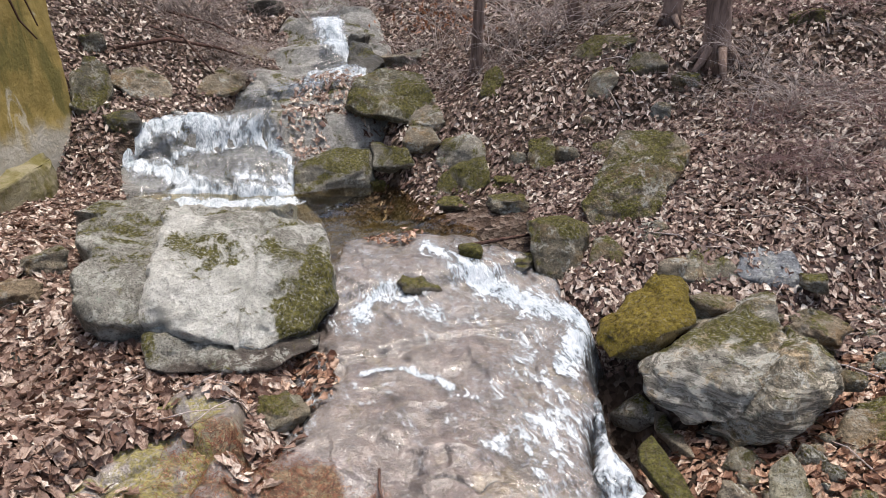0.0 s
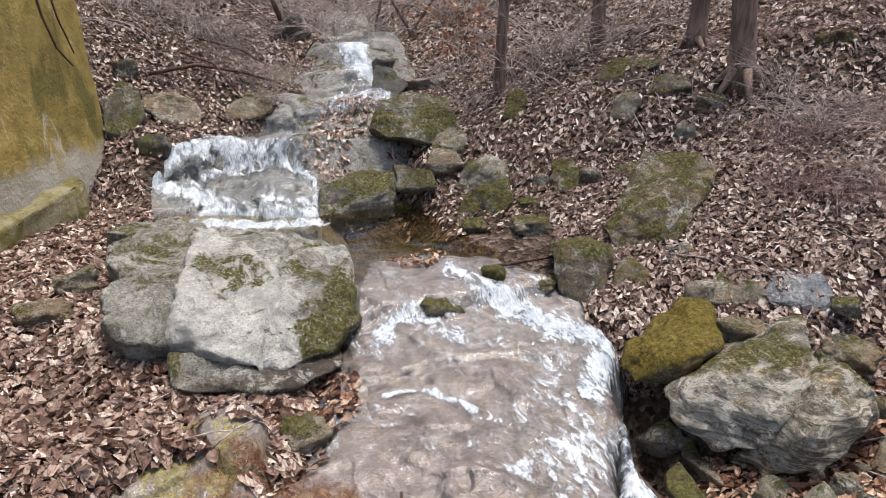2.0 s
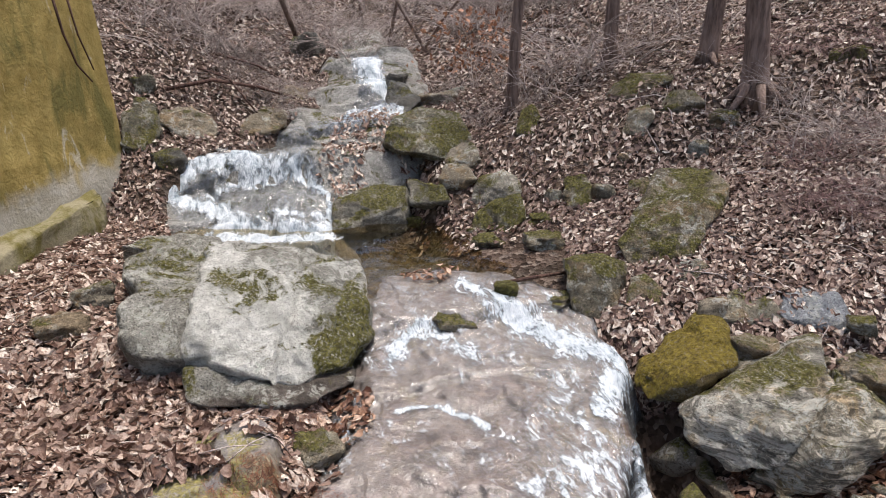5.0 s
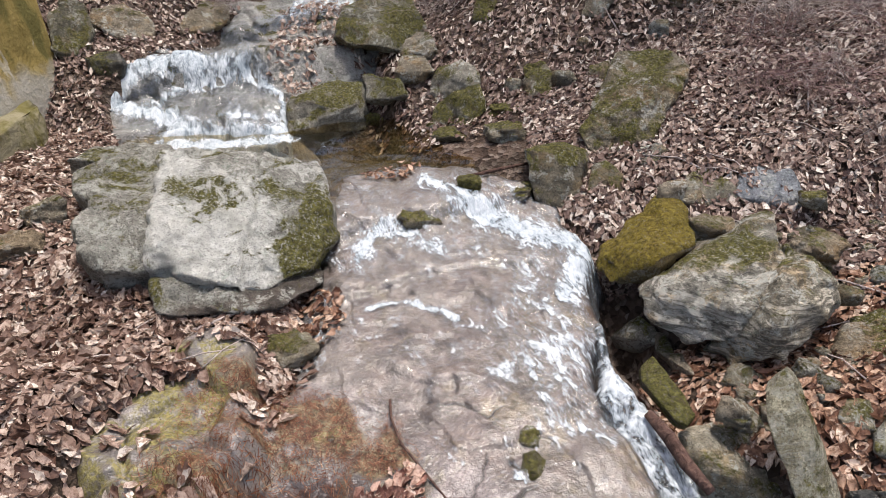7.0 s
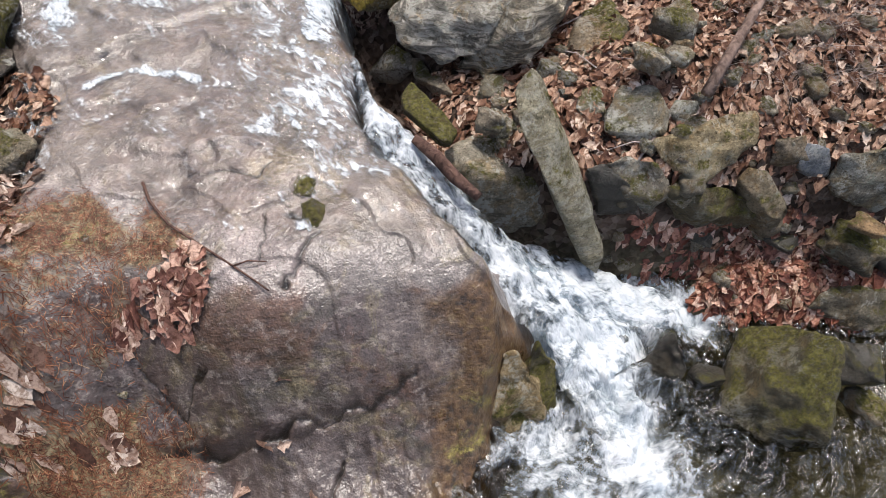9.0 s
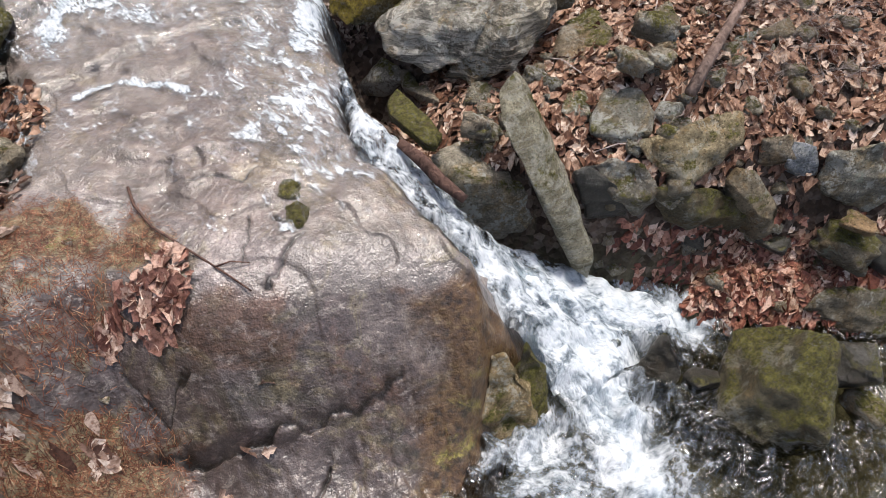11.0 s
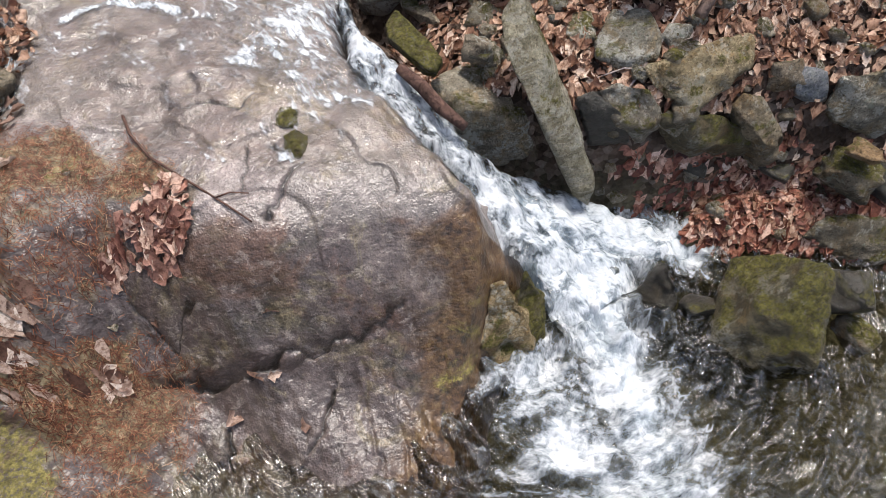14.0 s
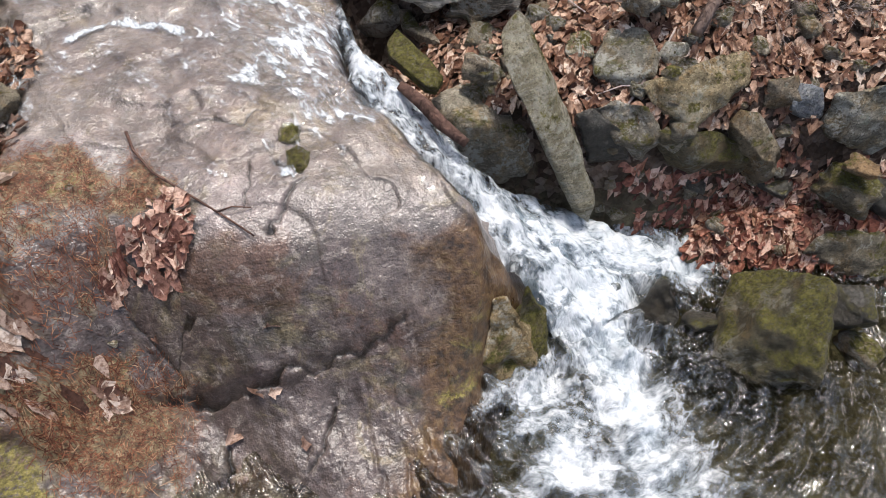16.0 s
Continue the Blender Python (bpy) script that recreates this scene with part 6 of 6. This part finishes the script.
for i in range(46):
    x = rng.uniform(0.9, 7.0)
    y = rng.uniform(7.0, 13.5)
    shrub(x, y, rng.uniform(0.7, 1.4), i)
for i in range(14):
    shrub(rng.uniform(-3.2, -1.8), rng.uniform(7.5, 9.6), rng.uniform(0.4, 0.75), i)
for i in range(30):
    shrub(rng.uniform(-6.5, -2.6), rng.uniform(8.0, 13.0), rng.uniform(0.8, 1.5), i)
for i in range(26):
    shrub(rng.uniform(-2.2, 1.2), rng.uniform(9.8, 15.0), rng.uniform(0.9, 1.5), i)
for i in range(8):
    shrub(rng.uniform(2.9, 4.8), rng.uniform(3.6, 6.5), rng.uniform(0.35, 0.7), i, "low tangle of thin dry stems in the leaves")
for i in range(8):
    shrub(rng.uniform(2.5, 4.6), rng.uniform(4.3, 6.6), rng.uniform(0.5, 0.85), i, "low tangle of thin dry stems in the leaves")
for x, y, s in ((0.45, 6.9, 0.7), (0.85, 7.2, 0.6), (-0.1, 8.3, 0.8), (2.5, 5.6, 0.5), (3.3, 5.4, 0.55), (3.05, 2.15, 0.4), (3.3, 1.9, 0.4), (2.95, 2.6, 0.4), (2.85, 1.75, 0.33), (3.05, 1.62, 0.36), (3.2, 1.8, 0.36)):
    shrub(x, y, s, int(10 * x), "low tangle of thin dry stems in the leaves")


for i in range(34):
    x, y = rng.uniform(2.7, 5.4), rng.uniform(4.3, 7.0)
    ob = new("brush", brush_kinds[i % 3])
    size = rng.uniform(0.45, 0.85)
    ob.matrix_world = pose(x, y, float(land(x, y)), 0, 0, rng.uniform(0, 360)) @ Matrix.Diagonal((size, size, size * 0.75, 1))
    tagged(ob, "thin tangle of reddish bare stems over fallen leaves", "shrub", "red brush on the slope")


def sapling(x, y, radius, seed):
    v, f = stems(1, seed, 0.0, 6.0, radius, 0.05, 9)
    ob = new("sapling", mesh_of("sapling", v, f, BARK))
    ob.location = (x, y, float(ground_height(x, y)))
    tagged(ob, "slender bare sapling on the wooded slope", "tree", "saplings on the slope")


for i in range(60):
    sapling(rng.uniform(-8, 10), rng.uniform(9.5, 19.0), rng.uniform(0.018, 0.05), 200 + i)


def stick(points, radius, label="dead brown stick lying on the leaves", material=TWIGS):
    pts = [(x, y, float(land(x, y)) + h) for x, y, h in points]
    v, f = tube(pts, [radius * (1 - 0.5 * k / len(pts)) for k in range(len(pts))], 7, 0.08)
    tagged(new("stick", mesh_of("stick", v, f, material)), label, "stick")


for i in range(90):
    x, y, a, l = rng.uniform(1.6, 5.0), rng.uniform(1.7, 7.5), rng.uniform(0, 3.14), rng.uniform(0.15, 0.6)
    stick([(x, y, 0.03), (x + 0.5 * l * math.cos(a) + 0.03, y + 0.5 * l * math.sin(a), 0.05), (x + l * math.cos(a), y + l * math.sin(a), 0.03)], rng.uniform(0.003, 0.008))
for i in range(45):
    x, y, a, l = rng.uniform(-2.8, -0.9), rng.uniform(1.8, 5.0), rng.uniform(0, 3.14), rng.uniform(0.12, 0.45)
    stick([(x, y, 0.03), (x + 0.5 * l * math.cos(a) + 0.02, y + 0.5 * l * math.sin(a), 0.05), (x + l * math.cos(a), y + l * math.sin(a), 0.03)], rng.uniform(0.002, 0.006))


# dead branches on the left slope
stick([(-3.15, 7.25, 0.10), (-2.7, 7.5, 0.20), (-2.25, 7.75, 0.16), (-1.9, 8.0, 0.06)], 0.024, "dark dead branch lying across the rocks", DRIFT)
stick([(-2.95, 7.75, 0.08), (-2.55, 7.6, 0.22), (-2.2, 7.4, 0.10)], 0.016, "dark dead branch lying across the rocks", DRIFT)
stick([(-2.9, 8.2, 0.08), (-2.4, 8.25, 0.18), (-2.0, 8.5, 0.08)], 0.018, "dark dead branch lying across the rocks", DRIFT)


# a young beech that has kept its leaves
v, f = stems(5, 91, 0.25, 1.1, 0.007, 0.4, 8)
beech = tagged(new("beech_sapling"), "young beech sapling that keeps its dry orange leaves", "tree")
beech.location = (0.32, 8.3, float(land(0.32, 8.3)))
part("stem", mesh_of("stem", v, f, TWIGS), beech)

# small stones of the bank
pebbles = [rock_mesh(1.0, 0.85, 0.65, 400 + k, (GREY, BROWN, PALE, GREY)[k % 4], 0.6, 3) for k in range(8)]
n = 0
while n < 230:
    x, y = rng.uniform(1.25, 3.6), rng.uniform(0.9, 3.4)
    z = float(ground_height(x, y))
    if z < 0.12 or (x < 1.5 and y > 2.2):
        continue
    n += 1
    ob = new("stone", pebbles[n % 8])
    s = rng.uniform(0.04, 0.13) * (1 if rng.random() < 0.8 else 1.5)
    ob.matrix_world = pose(x, y, z + 0.18 * s, rng.uniform(-25, 25), rng.uniform(-25, 25), rng.uniform(0, 360)) @ Matrix.Diagonal((s, s, s, 1))
    tagged(ob, f"small {('grey', 'brown', 'pale', 'grey')[n % 4]} stone lying in the leaves of the bank", "rock", "small stones of the bank")


# ---- fallen leaves, needles and sticks ----
def leaf_sheet(n, size, rng):
    """n plain curled leaves round the origin: 3 by 3 points to a leaf."""
    u = np.array([-1.0, 0.0, 1.0])
    half = np.array([0.08, 0.45, 0.05])
    v = np.array([-1.0, 0.0, 1.0])
    s = size * rng.uniform(0.6, 1.25, (n, 1, 1))
    wide = rng.uniform(0.7, 1.15, (n, 1, 1))
    fold, curl = rng.normal(0.25, 0.35, (n, 1, 1)), rng.normal(0.1, 0.45, (n, 1, 1))
    U, V = u[None, :, None], v[None, None, :]
    x = s * 0.5 * U + 0 * V
    y = s * 0.62 * wide * half[None, :, None] * V * (1 + 0.25 * rng.normal(0, 1, (n, 3, 1)))
    z = s * (fold * np.abs(V) * half[None, :, None] * 0.8 + curl * 0.35 * U ** 2 + 0.05 * rng.normal(0, 1, (n, 3, 3)))
    return np.stack(np.broadcast_arrays(x, y, z), -1).reshape(n, 9, 3)


QUADS = np.array([[i * 3 + j, (i + 1) * 3 + j, (i + 1) * 3 + j + 1, i * 3 + j + 1] for i in range(2) for j in range(2)])


def fine_leaf_sheet(n, size, rng):
    """n finely shaped leaves with lobed, curled edges: 7 by 5 points to a leaf."""
    u = np.array([-1.0, -0.7, -0.35, 0.0, 0.35, 0.7, 1.0])
    half = np.array([0.02, 0.20, 0.42, 0.36, 0.45, 0.24, 0.01])
    v = np.array([-1.0, -0.5, 0.0, 0.5, 1.0])
    s = size * rng.uniform(0.6, 1.3, (n, 1, 1))
    U, V = u[None, :, None], v[None, None, :]
    h = half[None, :, None] * rng.uniform(0.7, 1.1, (n, 1, 1)) * (1 + 0.30 * rng.normal(0, 1, (n, 7, 1)))
    bend = rng.normal(0, 0.25, (n, 1, 1))
    x = s * 0.5 * U + 0 * V
    y = s * (0.66 * h * V + 0.2 * bend * U ** 2)
    z = s * (rng.normal(0.08, 0.18, (n, 1, 1)) * np.abs(V) * h + rng.normal(0.2, 0.3, (n, 1, 1)) * V ** 2 * h + rng.normal(0.05, 0.28, (n, 1, 1)) * 0.35 * U ** 2 + rng.normal(0, 0.14, (n, 1, 1)) * U * V * 2 * h + 0.022 * rng.normal(0, 1, (n, 7, 5)))
    return np.stack(np.broadcast_arrays(x, y, z), -1).reshape(n, 35, 3)


FINE = np.array([[i * 5 + j, (i + 1) * 5 + j, (i + 1) * 5 + j + 1, i * 5 + j + 1] for i in range(6) for j in range(4)])


def turned(p, rng, tilt):
    """Turn each leaf at random about the upright and tilt it a little."""
    n = len(p)
    a, b, c = rng.uniform(0, 6.283, n), rng.normal(0, tilt, n), rng.normal(0, tilt, n)
    ca, sa, cb, sb, cc, sc = np.cos(a), np.sin(a), np.cos(b), np.sin(b), np.cos(c), np.sin(c)
    x, y, z = p[..., 0], p[..., 1], p[..., 2]
    y, z = y * cb[:, None] - z * sb[:, None], y * sb[:, None] + z * cb[:, None]
    x, z = x * cc[:, None] + z * sc[:, None], -x * sc[:, None] + z * cc[:, None]
    return np.stack([x * ca[:, None] - y * sa[:, None], x * sa[:, None] + y * ca[:, None], z], -1)


def slope_at(x, y, f):
    e = 0.03
    return (f(x + e, y) - f(x - e, y)) / (2 * e), (f(x, y + e) - f(x, y - e)) / (2 * e)


def litter(name, label, x, y, size, material, seed, surface=land, lift=0.03, tilt=0.3, fine=False, steep=0.7, curl=1.0):
    rng = np.random.default_rng(seed)
    n = len(x)
    p = (fine_leaf_sheet if fine else leaf_sheet)(n, size, rng)
    p[..., 2] *= curl
    p = turned(p, rng, tilt)
    gx, gy = (np.clip(g, -steep, steep) for g in slope_at(x, y, surface))
    z = surface(x, y) + lift * rng.random(n) + 0.012
    p[..., 2] += p[..., 0] * gx[:, None] + p[..., 1] * gy[:, None]
    p += np.stack([x, y, z], -1)[:, None, :]
    faces = ((FINE if fine else QUADS)[None] + p.shape[1] * np.arange(n)[:, None, None]).reshape(-1, 4)
    me = mesh_of(name, p.reshape(-1, 3), faces, material, True)
    return tagged(new(name, me), label, "leaves", kind="stuff")


def strewn(n, x0, x1, y0, y1, seed, ok):
    rng = np.random.default_rng(seed)
    x, y = rng.uniform(x0, x1, n), rng.uniform(y0, y1, n)
    k = ok(x, y)
    return x[k], y[k]


def dry(x, y):
    """Where leaves lie: off the water and off the bare rock."""
    r, l = x - right_bank(y), left_bank(y) - x
    g = ground_height(x, y)
    bare = land(x, y) > g + 0.02
    wet = (y > 3.0) & (y < 5.6) & (g < 1.10) & (x > -0.62) & (x < 0.3)
    gx, gy = slope_at(x, y, ground_height)
    return (np.hypot(gx, gy) < np.where(y < 2.6, 4.0, 1.7)) & ~bare & (np.maximum(r, l) > -0.35) & (g > 0.08) & ~wet & (np.hypot((x - 1.2) / 0.28, (y - 3.0) / 0.36) > 1)


x, y = strewn(10500, -2.6, -0.5, 1.0, 3.3, 31, dry)
litter("leaf_litter", "thick litter of curled dry tan and brown leaves", x, y, 0.066, LEAVES, 31, fine=True)
x, y = strewn(13000, -3.4, -0.5, 3.3, 5.6, 1, dry)
litter("leaf_litter", "thick litter of curled dry tan and brown leaves", x, y, 0.068, LEAVES, 1)
x, y = strewn(10500, 0.9, 4.0, 0.9, 3.0, 32, dry)
litter("leaf_litter", "curled brown leaves between the stones of the bank", x, y, 0.060, BANK_LEAVES, 32, fine=True)
x, y = strewn(26000, 0.9, 5.5, 3.0, 5.5, 2, dry)
litter("leaf_litter", "dry brown leaves between stones on the bank", x, y, 0.058, SLOPE_LEAVES, 2)
x, y = strewn(47000, -5.5, 6.5, 5.0, 9.5, 3, dry)
litter("leaf_litter", "dry brown leaves covering the wooded slope", x, y, 0.056, SLOPE_LEAVES, 3, lift=0.04)
x, y = strewn(36000, -9.0, 10.0, 9.0, 17.0, 4, dry)
litter("leaf_litter", "pale brown leaves covering the far slope", x, y, 0.085, SLOPE_LEAVES, 4, lift=0.06)
x, y = strewn(12000, -6.5, -1.4, -3.0, 4.0, 41, lambda x, y: dry(x, y) & ((x < -2.6) | (y < 1.0)) & (x > -3.3))
litter("leaf_litter", "dry brown leaves along the foot of the wall", x, y, 0.075, LEAVES, 41)
x, y = strewn(9000, 3.9, 8.0, -1.0, 3.2, 42, dry)
litter("leaf_litter", "dry brown leaves on the far end of the bank", x, y, 0.075, BANK_LEAVES, 42)
x, y = strewn(3200, 2.0, 3.6, 0.6, 1.62, 5, lambda x, y: (ground_height(x, y) > 0.02) & (ground_height(x, y) < 0.5))
litter("wet_leaf_bank", "dark red wet leaves matted at the edge of the pool", x, y, 0.072, WET_LEAVES, 5, fine=True)
x, y = strewn(420, -0.50, 0.10, 1.60, 2.0, 6, lambda x, y: np.hypot((x + 0.18) / 0.23, (y - 1.80 - 0.08 * (x + 0.2)) / (0.085 + 0.05 * ss(-0.4, -0.1, x))) < 1 + 0.35 * vnoise(x * 9, y * 9, 0, 5))
litter("leaf_pile", "pile of large curled brown leaves on the bare slab", x, y, 0.066, PILE, 6, fine=True, tilt=0.22, steep=1.6, curl=1.0, lift=0.02)
x, y = strewn(460, -1.35, -0.55, 1.45, 2.75, 16, lambda x, y: (slab_height(x, y) > ground_height(x, y)) & (vnoise(x * 4, y * 4, 0, 15) + 0.6 * (x < -0.8) * np.exp(-((y - 1.68) / 0.12) ** 2) > 0.15))
litter("fallen_leaves", "pale curled leaves scattered over moss and needles", x, y, 0.072, LEAVES, 16, fine=True, tilt=0.15, steep=1.6, lift=0.01)
x, y = strewn(80, -1.3, -0.70, 1.45, 1.80, 17, lambda x, y: (slab_height(x, y) > ground_height(x, y) - 0.05) & (x < -0.62 - 0.25 * vnoise(x * 5, y * 5, 0, 15)))
litter("fallen_leaves", "pale curled leaves caught in a dip of the rock", x, y, 0.070, LEAVES, 17, fine=True, tilt=0.15, steep=1.6, lift=0.01)
x, y = strewn(420, -1.0, -0.35, 2.55, 3.35, 7, lambda x, y: np.hypot((x + 0.68) / 0.26, (y - 2.98) / 0.3) < 1)
litter("wet_leaf_bank", "dark brown wet leaves at the foot of the great boulder", x, y, 0.060, BANK_LEAVES, 7, fine=True)
x, y = strewn(130, -0.40, 0.12, 4.25, 4.55, 8, lambda x, y: np.hypot((x + 0.16) / 0.24, (y - 4.42) / 0.10) < 1)
litter("wet_leaf_bank", "clump of brown leaves caught at the lip of the pool", x, y, 0.06, BANK_LEAVES, 8, lambda x, y: np.maximum(land(x, y), 1.19))


def needle_mat():
    rng = np.random.default_rng(909)
    x, y = strewn(90000, -1.45, 0.0, 1.0, 2.55, 9, lambda x, y: (slab_height(x, y) > 0.0) & (needled(x, y) * (0.14 + 0.40 * ss(-0.9, 0.9, vnoise(x * 5, y * 5, 0, 3) + 0.7 * vnoise(x * 13, y * 13, 0, 4))) > rng.random(len(x))))
    n = len(x)
    a, s, t = rng.uniform(0, 6.283, n), rng.uniform(0.006, 0.020, n), rng.normal(0.1, 0.25, n)
    d = np.stack([np.cos(a) * np.cos(t), np.sin(a) * np.cos(t), np.sin(t)], -1) * s[:, None]
    w = np.stack([-np.sin(a), np.cos(a), 0 * a], -1) * 0.0009
    gx, gy = slope_at(x, y, slab_height)
    c = np.stack([x, y, slab_height(x, y) + 0.007 + 0.012 * rng.random(n)], -1)
    p = np.stack([c - d - w, c - d + w, c + d + w, c + d - w], 1)
    p[..., 2] += (p[..., 0] - x[:, None]) * gx[:, None] + (p[..., 1] - y[:, None]) * gy[:, None]
    me = mesh_of("needle_mat", p.reshape(-1, 3), np.arange(4 * n).reshape(n, 4), NEEDLES, False)
    tagged(new("needle_mat", me), "rusty red-brown needles and moss on the slab", "needles", kind="stuff")


needle_mat()

# single leaves that lie on top, within reach of the eye
rng = np.random.default_rng(12)
kinds = []
for k in range(8):
    p = fine_leaf_sheet(1, 0.085, rng)[0]
    kinds.append(mesh_of("leaf", p, FINE, LONE, True))
pile = tagged(new("fallen_leaves"), "loose curled tan leaves lying on top of the litter", "leaves")
x, y = strewn(420, -2.2, -0.75, 1.9, 3.2, 13, dry)
for i, (a, b) in enumerate(zip(x[:260], y[:260])):
    ob = part("leaf", kinds[i % 8], pile)
    ob.matrix_world = pose(a, b, float(land(a, b)) + 0.04, rng.normal(0, 18), rng.normal(0, 18), rng.uniform(0, 360))

x, y = strewn(1300, -1.3, -0.2, 5.9, 7.6, 21, lambda x, y: vnoise(x * 3, y * 3, 0, 7) > -0.2)
litter("leaf_litter", "dry leaves caught on the rock ledges", x, y, 0.06, LEAVES, 21)

p = turned(leaf_sheet(240, 0.075, rng), rng, 0.8)
c = np.stack([0.30 * rng.normal(0, 1, 240), 0.28 * rng.normal(0, 1, 240), rng.uniform(0.25, 1.0, 240)], -1)
p += c[:, None, :]
part("foliage", mesh_of("foliage", p.reshape(-1, 3), (QUADS[None] + 9 * np.arange(240)[:, None, None]).reshape(-1, 4), ORANGE, True), beech, "dry orange leaves")

# a few leaves and two white pebbles stranded on the bare rock
for i, (a, b) in enumerate(((0.02, 1.27), (-0.22, 1.24), (0.06, 1.06), (-0.06, 1.30), (0.10, 1.42), (-0.62, 2.2), (-0.75, 1.9), (-0.35, 1.62))):
    ob = part("leaf", kinds[i % 8], pile)
    e = float(slab_height(a, b + 0.04) - slab_height(a, b - 0.04)) / 0.08
    ob.matrix_world = pose(a, b, float(slab_height(a, b)) + 0.012, math.degrees(math.atan(e)), 0, 40 * i)
for a, b in ((-0.44, 2.13), (-0.51, 1.66)):
    ob = new("stone", pebbles[2])
    ob.matrix_world = pose(a, b, float(slab_height(a, b)) + 0.008, 0, 0, 70 * a) @ Matrix.Diagonal((0.045, 0.035, 0.03, 1))
    tagged(ob, "small pale pebble lying on the bare slab", "rock")
